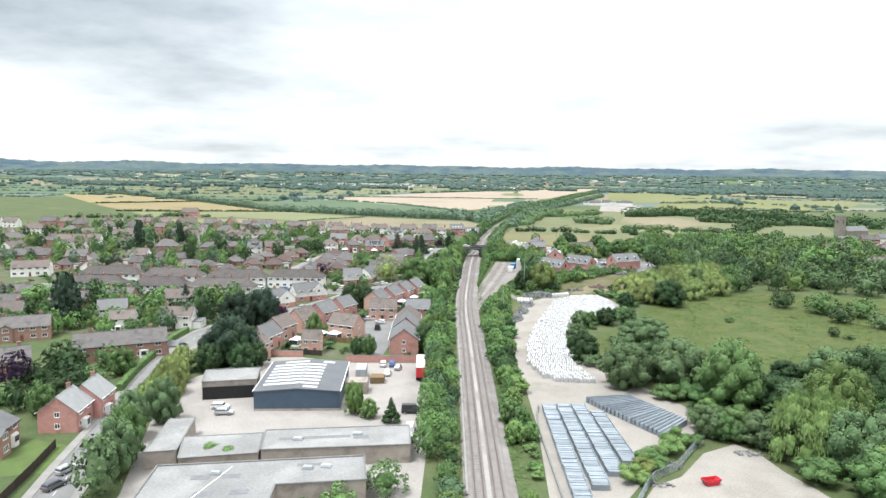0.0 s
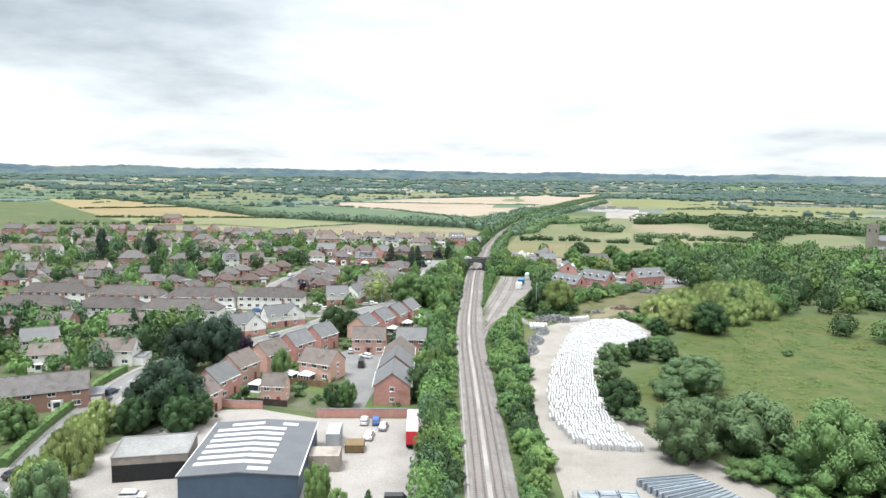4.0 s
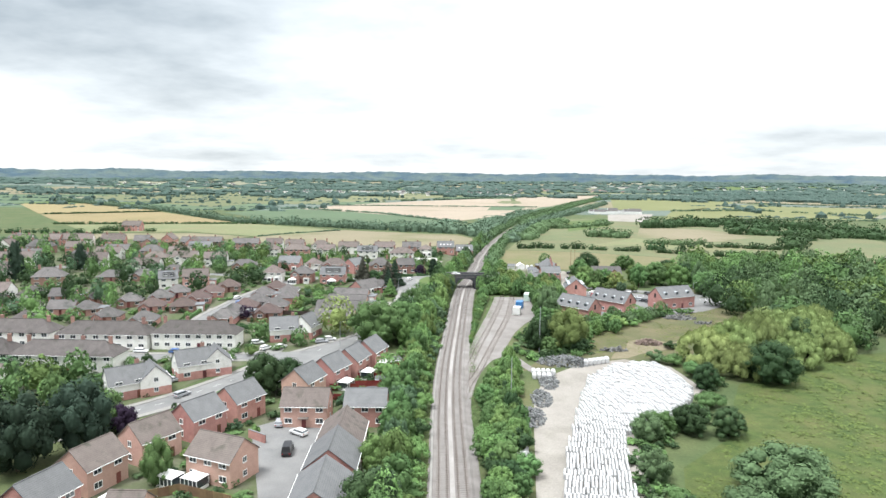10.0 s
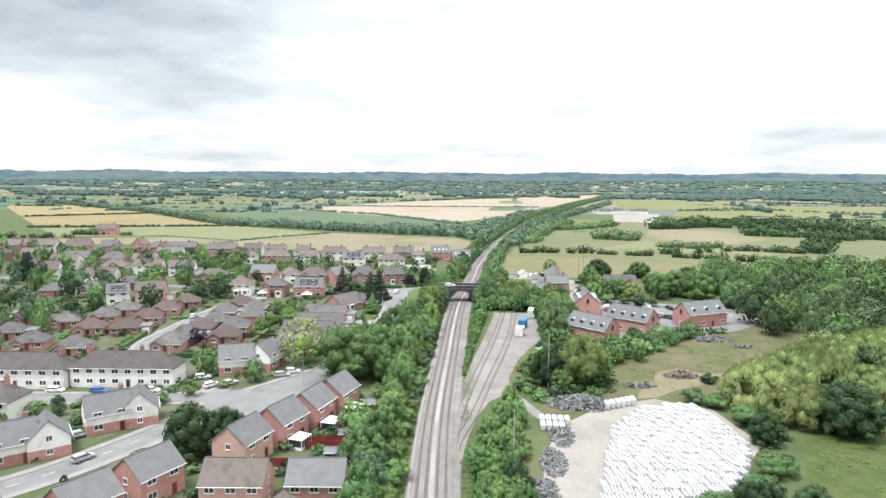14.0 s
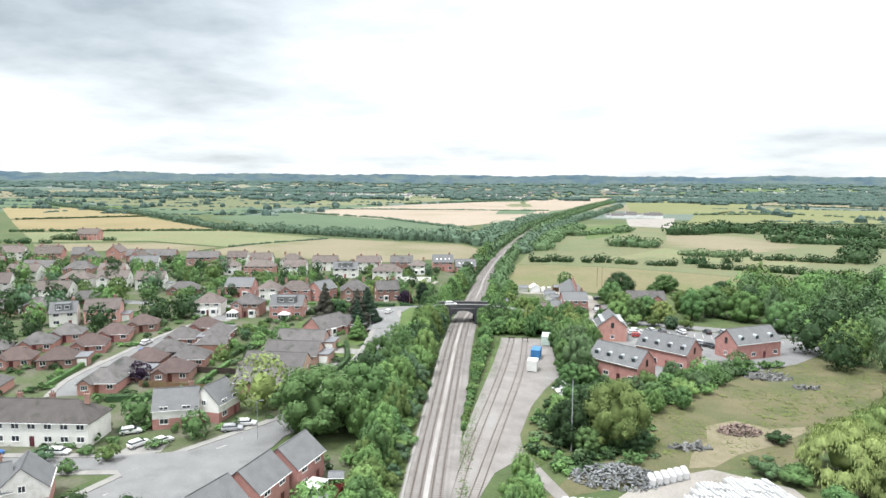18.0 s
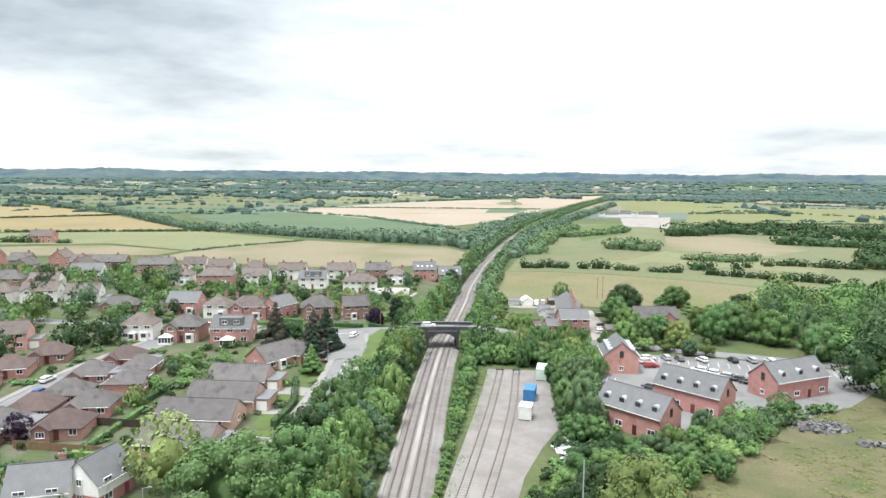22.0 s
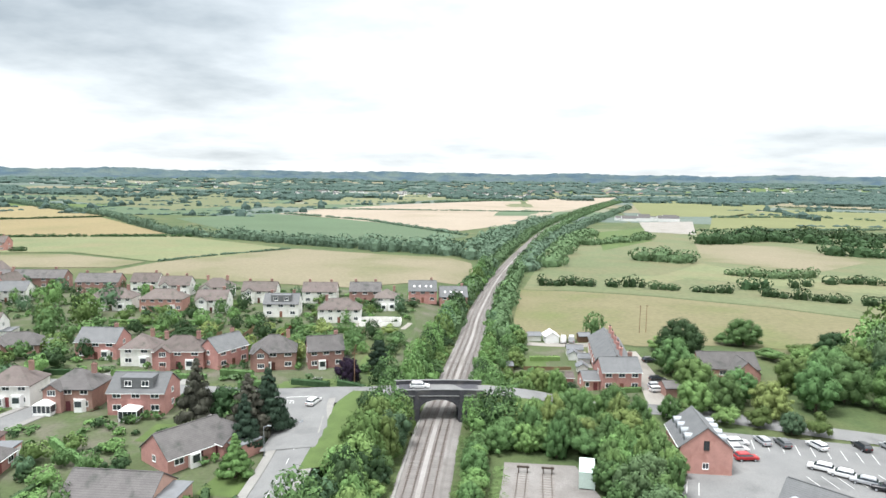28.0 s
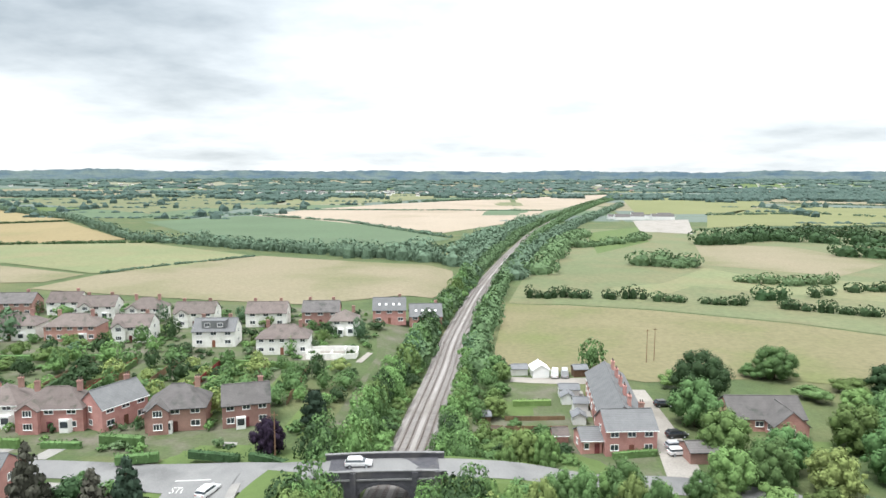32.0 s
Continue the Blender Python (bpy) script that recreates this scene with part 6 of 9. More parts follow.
for x, y, c in ((38.2, 457, "black"), (36.6, 439.8, "black"), (35.2, 434.4, "silver"), (35.0, 431.6, "white"), (41.0, 424.5, "blue")):
    car(x, y, 12, c)
for x, y, rot, c in ((-97, 287.5, 5, "blue"), (-108, 287, 5, "white"), (-128, 284, 5, "black"), (-137, 283, 5, "silver"), (-103.5, 352, 86, "blue"), (-103, 372, 86, "silver"), (-107.5, 360, 86, "white"), (-76.5, 300, 30, "white"), (-93, 417.5, 100, "red"), (-85, 262, 50, "silver")):
    car(x, y, rot, c)


# ---- storage yard ----
M_WRAP = mat("white_wrapping", (0.523, 0.523, 0.523), (0.458, 0.458, 0.464), 1.2, 0.4, vary=0.10, island=0.12, spec=0.45)


def inside(x, y, poly):
    c = False
    for (x0, y0), (x1, y1) in zip(poly, poly[1:] + poly[:1]):
        if (y0 > y) != (y1 > y) and x < (x1 - x0) * (y - y0) / (y1 - y0) + x0:
            c = not c
    return c


def bundle_mesh(material, w, l, h):
    """A long wrapped bundle with rounded shoulders, sagging a little."""
    bm = bmesh.new()
    prof = [(-w / 2, 0), (-w / 2, h * 0.7), (-w * 0.28, h), (w * 0.28, h), (w / 2, h * 0.7), (w / 2, 0)]
    rows = [[bm.verts.new((x, -l / 2 + l * k / 2, z * (1 if k != 1 else 0.96))) for x, z in prof] for k in range(3)]
    for a, b in zip(rows, rows[1:]):
        for i in range(len(prof) - 1):
            bm.faces.new((a[i + 1], a[i], b[i], b[i + 1]))
    bm.faces.new(rows[0])
    bm.faces.new(rows[-1][::-1])
    me = bpy.data.meshes.new("bundle")
    bm.to_mesh(me)
    bm.free()
    me.materials.append(material)
    return me


def white_stack():
    poly = [(13.2, 222), (11.4, 204), (11.0, 187), (15.5, 172.5), (29.4, 169.5), (24.6, 187), (24.4, 204), (25.0, 218), (27.8, 238), (32.5, 246.5), (39, 248.8), (45.4, 257), (50.4, 269), (49.6, 279), (46.4, 290.5), (40, 291), (34, 289), (25, 276), (19.8, 255)]
    t = thing("white_bundle_stack", "long rows of white plastic-wrapped bundles stacked in the yard", "bundles", Matrix.Translation((0, 0, 0)))
    rnd = random.Random(4)
    me = bundle_mesh(M_WRAP, 0.52, 2.42, 1.3)
    vv, ff, near = [], [], 0
    y = 172.0
    row = 0
    while y < 294:
        lean = 0.10 * math.sin(y * 0.05) + 0.22 * sm((y - 225) / 40)
        x = 8 + 0.4 * math.sin(y * 0.31)
        while x < 52:
            if inside(x, y, poly):
                m = Matrix.Translation((x + rnd.gauss(0, 0.05), y + rnd.gauss(0, 0.12), G(x, y) + 0.05)) @ Matrix.Rotation(lean + rnd.gauss(0, 0.02), 4, "Z") @ Matrix.Diagonal((1, 1, rnd.uniform(0.82, 1.12), 1))
                if 196 < y < 240 and near < 290:
                    near += 1
                    mesh_part("bundle", me, t, m)
                else:
                    i = len(vv)
                    vv += [m @ v.co for v in me.vertices]
                    ff += [tuple(i + k for k in p.vertices) for p in me.polygons]
            x += 0.66
        y += 2.52
        row += 1
    rest = bpy.data.meshes.new("bundle_rows")
    rest.from_pydata(vv, [], ff)
    rest.materials.append(M_WRAP)
    o = tagged(new("bundle_rows", rest), "", "", "", "stuff")
    o.parent = t


white_stack()
M_GALV = mat("blue_grey_galvanised", (0.282, 0.323, 0.356), (0.223, 0.256, 0.290), 0.6, 0.45, 0.3, vary=0.2)


def unit_mesh(w, l, h):
    """A galvanised trough unit: open top with thick walls and end plates."""
    bm = bmesh.new()
    box(bm, -w / 2, -l / 2, 0, w / 2, l / 2, h * 0.82)
    box(bm, -w / 2 - 0.03, -l / 2, h * 0.82, -w / 2 + 0.10, l / 2, h)
    box(bm, w / 2 - 0.10, -l / 2, h * 0.82, w / 2 + 0.03, l / 2, h)
    me = bpy.data.meshes.new("steel_unit")
    bm.to_mesh(me)
    bm.free()
    me.materials.append(M_GALV)
    return me


def steel_stacks():
    t = thing("steel_unit_rows", "four rows of blue-grey galvanised steel units in the yard", "steel units")
    me = unit_mesh(3.2, 0.80, 1.3)
    rnd = random.Random(8)
    for c in range(4):
        for k in range(52):
            y = 150.0 - k * 0.92 + c * 0.4
            x = 14.9 + c * 3.55 + (150.0 - y) * (0.068 + 0.014 * c)
            lo = 104 + c * 5.5
            if y < lo or (c == 3 and y > 147):
                continue
            mesh_part("steel_unit", me, t, Matrix.Translation((x + rnd.gauss(0, 0.05), y, G(x, y) + 0.06)) @ Matrix.Rotation(radians(4) + rnd.gauss(0, 0.015), 4, "Z") @ Matrix.Diagonal((1, 1, rnd.uniform(0.92, 1.06), 1)))
    t2 = thing("steel_beam_rows", "rows of long blue-grey galvanised steel beams in the yard", "steel beams")
    me2 = unit_mesh(0.85, 11.5, 1.4)
    for k in range(20):
        f = k / 19
        x0, y0 = 25.0 + 11.8 * f, 155.5 - 22.6 * f
        x1, y1 = 35.2 + 11.8 * f, 158.5 - 12.4 * f
        mesh_part("steel_beam", me2, t2, Matrix.Translation(((x0 + x1) / 2, (y0 + y1) / 2, 0.06)) @ Matrix.Rotation(math.atan2(y1 - y0, x1 - x0) - math.pi / 2, 4, "Z"))


steel_stacks()
M_RUBBLE = mat("grey_scrap", (0.208, 0.216, 0.216), (0.120, 0.124, 0.128), 0.8, 0.8, island=0.45)


def scrap_heap(name, x, y, rx, ry, h, n, material, label, seed, size=0.5):
    rnd = random.Random(seed)
    verts, faces = [], []
    for _ in range(n):
        a, r = rnd.uniform(0, 6.283), math.sqrt(rnd.random())
        px, py = x + math.cos(a) * r * rx, y + math.sin(a) * r * ry
        hz = h * (1 - r * r) * rnd.uniform(0.3, 1)
        m = Matrix.Translation((px, py, G(px, py) + hz + 0.1)) @ Euler((rnd.gauss(0, 0.5), rnd.gauss(0, 0.5), rnd.uniform(0, 6.28))).to_matrix().to_4x4()
        sx, sy, sz = size * rnd.uniform(0.5, 2.6), size * rnd.uniform(0.3, 0.8), size * rnd.uniform(0.15, 0.6)
        i = len(verts)
        verts += [m @ Vector((u * sx, v * sy, w * sz)) for w in (-0.5, 0.5) for u, v in ((-0.5, -0.5), (0.5, -0.5), (0.5, 0.5), (-0.5, 0.5))]
        faces += [tuple(i + k for k in f) for f in ((3, 2, 1, 0), (4, 5, 6, 7), (0, 1, 5, 4), (1, 2, 6, 5), (2, 3, 7, 6), (3, 0, 4, 7))]
    me = bpy.data.meshes.new(name)
    me.from_pydata(verts, [], faces)
    me.materials.append(material)
    tagged(new(name, me), label, "heap", "", "stuff")


scrap_heap("scrap_heap", 20, 291.5, 8.6, 5.0, 2.0, 620, M_RUBBLE, "heap of grey scrap metal and rubble at the yard's edge", 3)
for x, y, rx, ry, n, sd in ((8.6, 247, 2.8, 6.5, 330, 4), (11.2, 260, 2.6, 6.5, 300, 41), (13.8, 273, 2.6, 6.5, 300, 42)):
    scrap_heap("scrap_heap", x, y, rx, ry, 1.2, n, M_RUBBLE, "low line of grey scrap beside the yard track", sd, 0.45)
scrap_heap("bag_heap", 5.2, 225, 1.5, 5.0, 0.9, 44, M_WRAP, "low line of white bags beside the yard track", 43, 0.9)
scrap_heap("rubble_heap", 49, 315.5, 4.6, 2.8, 1.7, 260, mat("rubble_brown", (0.24, 0.18, 0.15), (0.13, 0.10, 0.09), 0.8, 0.9, island=0.4), "heap of brown rubble on the waste ground", 5, 0.5)
scrap_heap("timber_stack", 69, 354, 5.5, 2.6, 0.9, 130, mat("grey_timber", (0.17, 0.17, 0.165), (0.11, 0.11, 0.108), 0.8, 0.9, island=0.3), "stack of old grey timber on rough grass", 6, 1.1)
scrap_heap("timber_stack", 75, 346, 3.2, 0.9, 0.5, 40, mat("grey_timber", (0.17, 0.17, 0.165)), "low stack of dark timber on rough grass", 71, 1.0)
scrap_heap("timber_stack", 36.5, 306, 4, 0.9, 0.4, 40, mat("grey_timber", (0.17, 0.17, 0.165)), "low stack of blue-grey timber on rough grass", 7, 1.2)
scrap_heap("white_bags", 14.6, 338, 2.0, 7, 1.1, 60, M_WRAP, "line of white bags at the edge of the sidings", 9, 1.0)
for k in range(9):
    bm = bmesh.new()
    x, y = 10.2 + (k % 5) * 1.35, 280.0 - (k // 5) * 3.6
    box(bm, x - 0.55, y - 1.5, 0.05, x + 0.55, y + 1.5, 1.3)
    bmesh.ops.bevel(bm, geom=bm.edges[:], offset=0.16, segments=2, affect="EDGES")
    o = tagged(part("wrapped_pallet", bm, M_WRAP), "white plastic-wrapped pallet stack in the yard", "pallet", "wrapped pallets")
    o.location.z = G(x, y)
for k in range(6):
    bm = bmesh.new()
    x, y = 25.8 + k * 1.3, 290.0 + k * 0.7
    box(bm, x - 0.55, y - 1.5, 0.05, x + 0.55, y + 1.5, 1.5)
    bmesh.ops.bevel(bm, geom=bm.edges[:], offset=0.16, segments=2, affect="EDGES")
    o = tagged(part("wrapped_pallet", bm, M_WRAP), "white plastic-wrapped pallet stack in the yard", "pallet", "wrapped pallets")
    o.location.z = G(x, y)


def skip(x, y, rot):
    t = thing("skip", "small red steel rubbish skip on bare ground", "skip", Matrix.Translation((x, y, G(x, y) + 0.07)) @ Matrix.Rotation(radians(rot), 4, "Z"))
    bm = bmesh.new()
    out = [[bm.verts.new((sx * a, sy * b, z)) for sx, sy in ((-1, -1), (1, -1), (1, 1), (-1, 1))] for a, b, z in ((1.1, 0.75, 0), (1.75, 0.85, 1.1), (1.68, 0.78, 1.1), (1.05, 0.70, 0.12))]
    for p, q in zip(out, out[1:]):
        for i in range(4):
            bm.faces.new((p[i], p[(i + 1) % 4], q[(i + 1) % 4], q[i]))
    bm.faces.new(out[0][::-1])
    bm.faces.new(out[-1])
    part("body", bm, M_REDPAINT, t)
    for s in (-1, 1):
        bm = bmesh.new()
        box(bm, -1.3, s * 0.9 - 0.05, 0.75, 1.3, s * 0.9 + 0.05, 0.9)
        part("rail", bm, M_REDPAINT, t)


skip(42.2, 114.5, 20)


def pole(x, y, h, r, label, arm=0.0, name="lamp_post", zf=None, material=None):
    t = thing(name, label, name.replace("_", " "), Matrix.Translation((x, y, (zf or G)(x, y))))
    bm = bmesh.new()
    tube(bm, (0, 0, -0.2), (0, 0, h), r, r * 0.6, 8)
    part("post", bm, material or M_METAL, t)
    if arm:
        bm = bmesh.new()
        tube(bm, (0, 0, h - 0.05), (arm, 0, h + 0.25), 0.04, 0.035, 6)
        box(bm, arm - 0.1, -0.1, h + 0.2, arm + 0.5, 0.1, h + 0.32)
        part("lamp_head", bm, M_METAL, t)
    elif name == "telegraph_pole":
        bm = bmesh.new()
        box(bm, -0.6, -0.05, h - 0.6, 0.6, 0.05, h - 0.48)
        part("crossarm", bm, material or M_WOOD_DARK, t)


pole(13.0, 302.0, 14.5, 0.14, "tall slim grey steel mast beside the sidings", name="mast")
pole(3.6, 256.0, 11.5, 0.13, "tall slim grey steel mast in trackside bushes", name="mast")
pole(-36.5, 417.0, 9.0, 0.14, "wooden telegraph pole beside the road junction", name="telegraph_pole", material=M_WOOD)
pole(-43.0, 377.5, 6.5, 0.08, "grey street lamp on the verge", 0.8, "street_lamp")
pole(-49.5, 300.0, 8.0, 0.09, "grey street lamp at the estate road", 0.9, "street_lamp")
pole(84.5, 392, 7.5, 0.08, "grey street lamp in the car park", 0.8, "street_lamp")
for x, y in ((42.0, 492), (44.5, 494)):
    pole(x, y, 9.5, 0.13, "wooden telegraph pole standing in the hay field", name="telegraph_pole", material=M_WOOD)
for x in (1.5, 5.8):
    bm = bmesh.new()
    for s in (-0.75, 0.75):
        tube(bm, (x + s, 384, 2.3), (x + s, 384.1, 3.9), 0.09, 0.09, 6)
        tube(bm, (x + s, 386, 2.3), (x + s, 384.1, 3.7), 0.07, 0.07, 6)
    box(bm, x - 1.1, 383.9, 3.5, x + 1.1, 384.2, 3.8)
    tagged(part("buffer_stop", bm, M_RAIL), "rusty rail-built buffer stop at the siding's end", "buffer stop", "buffer stops")


# ---- walls and fences ----
def wall_run(name, pts, h, w, material, label, cap=True, zf=None):
    zf = zf or G
    line = smooth_line(pts, 3.0) if len(pts) > 2 else pts
    t = thing(name, label, "wall", None, "", "structure")
    bm = profile_strip(line, [(-w / 2, -0.3), (-w / 2, h), (w / 2, h), (w / 2, -0.3)], zf)
    bmesh.ops.recalc_face_normals(bm, faces=bm.faces[:])
    part("wall_body", bm, material, t)
    if cap:
        bm = profile_strip(line, [(-w / 2 - 0.04, h + 0.004), (-w / 2 - 0.04, h + 0.09), (w / 2 + 0.04, h + 0.09), (w / 2 + 0.04, h + 0.004)], zf)
        part("coping", bm, M_COPING, t)


wall_run("brick_wall", [(-42.3, 181.2), (-30, 182.6), (-17.3, 184.4)], 2.1, 0.3, M_BRICK, "long red brick boundary wall behind the works")
wall_run("brick_wall", [(-67.5, 185.2), (-62, 184.6), (-56.5, 185.0)], 1.8, 0.3, M_BRICK, "red brick garden wall of the estate")
wall_run("brick_wall", [(-51.5, 229), (-47, 226.4)], 1.8, 0.3, M_BRICK, "curved red brick wall beside the parking court")


def fence_run(pts, h, material, label, panel=1.83, name="fence"):
    """Close-boarded fence: a panel and a post every step, each one a part."""
    t = thing(name, label, "fence", None, "", "structure")
    pm = shared_box("fence_panel", panel - 0.08, 0.05, h, material)
    pp = shared_box("post", 0.1, 0.1, h + 0.15, material)
    for x, y, a in along(pts, panel):
        z = G(x, y)
        m = Matrix.Translation((x, y, z)) @ Matrix.Rotation(a, 4, "Z")
        mesh_part("post", pp, t, m)
        mesh_part("fence_panel", pm, t, m @ Matrix.Translation((panel / 2, 0, 0.05)))


M_REDWOOD = mat("red_stained_fence", (0.20, 0.035, 0.03), (0.15, 0.028, 0.025), 1.0, 0.85, vary=0.15)
fence_run([(-43.0, 252.5), (-27, 254.5)], 1.7, M_REDWOOD, "dark red stained wooden garden fence")
fence_run([(-39.0, 263), (-26, 265)], 1.7, M_REDWOOD, "dark red stained wooden garden fence")
fence_run([(-35.5, 272), (-24, 274)], 1.7, M_WOOD_DARK, "dark stained wooden garden fence")
fence_run([(-54, 204), (-44, 201), (-42, 196)], 1.7, M_WOOD, "light brown wooden garden fence")
fence_run([(-60, 200), (-54, 204)], 1.7, M_WOOD, "light brown wooden garden fence")
fence_run([(-62, 187.6), (-52, 186.8)], 1.6, M_WOOD_DARK, "dark wooden garden fence behind houses")
fence_run([(-24.0, 205), (-18.5, 205.4)], 1.6, M_WOOD_DARK, "dark wooden garden fence beside the railway")
fence_run([(-24.5, 218), (-19.5, 218.4)], 1.6, M_WOOD_DARK, "dark wooden garden fence beside the railway")
fence_run([(-70, 337), (-84, 337.5)], 1.6, M_WOOD_DARK, "dark wooden fence between bungalow gardens")
fence_run([(-70, 325), (-90, 326)], 1.6, M_WOOD, "light brown wooden fence between bungalow gardens")
fence_run([(-95, 447), (-88, 458)], 1.7, M_WOOD, "orange-brown wooden garden fence behind the villas")
fence_run([(3.0, 441), (14, 442)], 1.2, M_WOOD, "brown wooden fence across the terrace gardens")
fence_run([(3.0, 447), (14, 448)], 1.0, M_WOOD, "brown wooden fence across the terrace gardens")


def conservatory(x, y, rot, w=3.6, d=3.0):
    t = thing("conservatory", "white framed garden conservatory with a glazed roof", "conservatory", Matrix.Translation((x, y, G(x, y))) @ Matrix.Rotation(radians(rot), 4, "Z"))
    bm = bmesh.new()
    box(bm, -w / 2, -d / 2, 0, w / 2, d / 2, 0.6)
    part("base_wall", bm, M_UPVC, t)
    bm = bmesh.new()
    box(bm, -w / 2 + 0.05, -d / 2 + 0.05, 0.6, w / 2 - 0.05, d / 2 - 0.05, 2.2)
    part("glazing", bm, M_GLASS, t)
    for k in range(5):
        for s in (-1, 1):
            xx = -w / 2 + k * w / 4
            bm = bmesh.new()
            box(bm, xx - 0.05, s * d / 2 - 0.05, 0.6, xx + 0.05, s * d / 2 + 0.05, 2.25)
            part("mullion", bm, M_UPVC, t)
    part("roof", roof_bm(w, d, 2.25, 3.1, True, 0.1, 0.08), M_UPVC, t)


for x, y, rot in ((-62.6, 197.4, 80), (-52.4, 206.3, -18), (-57.0, 206.5, -18), (-38.6, 262.0, 75), (-34.6, 271.0, 77), (-31.6, 279.6, 77), (-76.4, 392.8, 7), (-95.0, 393.4, 5), (-55.8, 221.6, 20)):
    conservatory(x, y, rot)

# ---- car park markings ----
def bay_lines(x0, y0, x1, y1, n, depth, side):
    """White lines of parking bays, square to a kerb line."""
    a = math.atan2(y1 - y0, x1 - x0)
    me = shared_box("bay_line", 0.14, depth, 0.012, M_PAINT)
    bays = thing("parking_bays", "white painted parking bay lines on asphalt", "markings", None, "", "structure")
    for i in range(n + 1):
        x, y = x0 + (x1 - x0) * i / n, y0 + (y1 - y0) * i / n
        x, y = x - math.sin(a) * depth / 2 * side, y + math.cos(a) * depth / 2 * side
        mesh_part("bay_line", me, bays, Matrix.Translation((x, y, G(x, y) + 0.075)) @ Matrix.Rotation(a, 4, "Z"))


bay_lines(39.5, 406.0, 96.0, 394.0, 22, 4.8, -1)
bay_lines(26.0, 385.5, 31.5, 384.0, 3, 5.0, -1)
bay_lines(52.0, 384.0, 78.0, 388.5, 10, 4.8, 1)
bay_lines(39.0, 350.0, 55.0, 364.0, 8, 4.6, -1)

# ---- allotment gardens of the terrace ----
for x, y, rot, w, h, lab in ((18.0, 463.5, 2, 4.6, 2.6, "white painted garden shed with a felt roof"), (17.2, 459.0, 92, 3.0, 2.4, "white painted garden shed with a felt roof"), (19.6, 454.6, 2, 3.2, 2.4, "white painted garden shed with a felt roof"), (18.4, 446.8, 92, 3.2, 2.2, "white painted garden shed with a felt roof")):
    hut(x, y, rot, w, 2.6, h - 0.3, h + 0.5, M_WHITEPAINT, M_FELT, lab)
for i in range(9):
    x, y = 1.0 + (i % 3) * 4.2, 433 + (i // 3) * 4.6
    bm = bmesh.new()
    for u0, v0, u1, v1 in ((-1.7, -1.0, 1.7, -0.92), (-1.7, 0.92, 1.7, 1.0), (-1.7, -0.92, -1.62, 0.92), (1.62, -0.92, 1.7, 0.92)):
        box(bm, u0, v0, 0, u1, v1, 0.4)
    box(bm, -1.62, -0.92, 0.0, 1.62, 0.92, 0.3, 1)
    o = tagged(part("raised_bed", bm, [M_WOOD, M_SOIL]), "timber raised vegetable bed filled with dark soil", "planter", "raised beds of the gardens")
    o.matrix_basis = Matrix.Translation((x, y, G(x, y) + 0.02)) @ Matrix.Rotation(0.08, 4, "Z")

# ---- repairs on the flat roofs ----
for x, y, w, d, z in ((-47, 97.5, 3.2, 1.6, 4.33), (-42, 98.6, 3.0, 1.5, 4.33), (-44, 92, 3.2, 1.6, 4.33), (-38.5, 93.4, 3.0, 1.6, 4.33), (-30, 104.6, 4.5, 1.0, 4.33), (-33, 117.5, 14, 1.2, 3.83), (-24, 119, 3.0, 1.6, 3.83)):
    bm = bmesh.new()
    box(bm, -w / 2, -d / 2, 0, w / 2, d / 2, 0.03)
    o = tagged(part("roof_patch", bm, M_FELT), "dark felt repair patch on the flat roof", "roof patch")
    o.matrix_basis = Matrix.Translation((x, y, z)) @ Matrix.Rotation(0.24, 4, "Z")
for a, b in (((-46.8, 79.5), (-43.2, 101.8)),):
    bm = bmesh.new()
    d = Vector((b[0] - a[0], b[1] - a[1])).normalized() * 0.07
    prism(bm, [(a[0] - d.y, a[1] + d.x), (a[0] + d.y, a[1] - d.x), (b[0] + d.y, b[1] - d.x), (b[0] - d.y, b[1] + d.x)], 4.33, 4.52)
    bmesh.ops.recalc_face_normals(bm, faces=bm.faces[:])
    tagged(part("roof_upstand", bm, M_UPVC), "white upstand joint across the flat roof", "upstand")

wall_run("yard_wall", [(15.6, 96), (14.0, 112), (11.9, 140), (12.6, 151)], 0.6, 0.25, M_PAVE, "low pale concrete wall beside the storage yard")
scrap_heap("rubble_heap", 36.5, 121.5, 3.0, 1.6, 0.7, 60, M_RUBBLE, "low heap of broken rubble on bare ground", 61, 0.35)
scrap_heap("rubble_heap", 33.0, 113.0, 2.2, 1.2, 0.5, 40, M_RUBBLE, "low heap of broken rubble on bare ground", 62, 0.35)
scrap_heap("rubble_heap", 54.0, 129.0, 3.0, 1.4, 0.6, 50, M_RUBBLE, "low heap of broken rubble on bare ground", 63, 0.35)
sheet("bare_soil", [(34, 297), (39, 298), (45, 304), (55, 310), (63, 317), (64, 320), (56, 318), (50, 322), (43, 318), (41, 310), (36, 303)], M_TRACKSOIL, 0.06, "bare trampled soil on waste ground", "ground")
for x in (-101.0, -89.5, -78.3, -67.0, -54.5, -43.4):
    fence_run([(x, 444), (x - 1.4, 458), (x - 2.6, 471)], 1.7, M_REDWOOD if x in (-89.5, -67.0) else M_WOOD, "brown wooden fence between village back gardens")
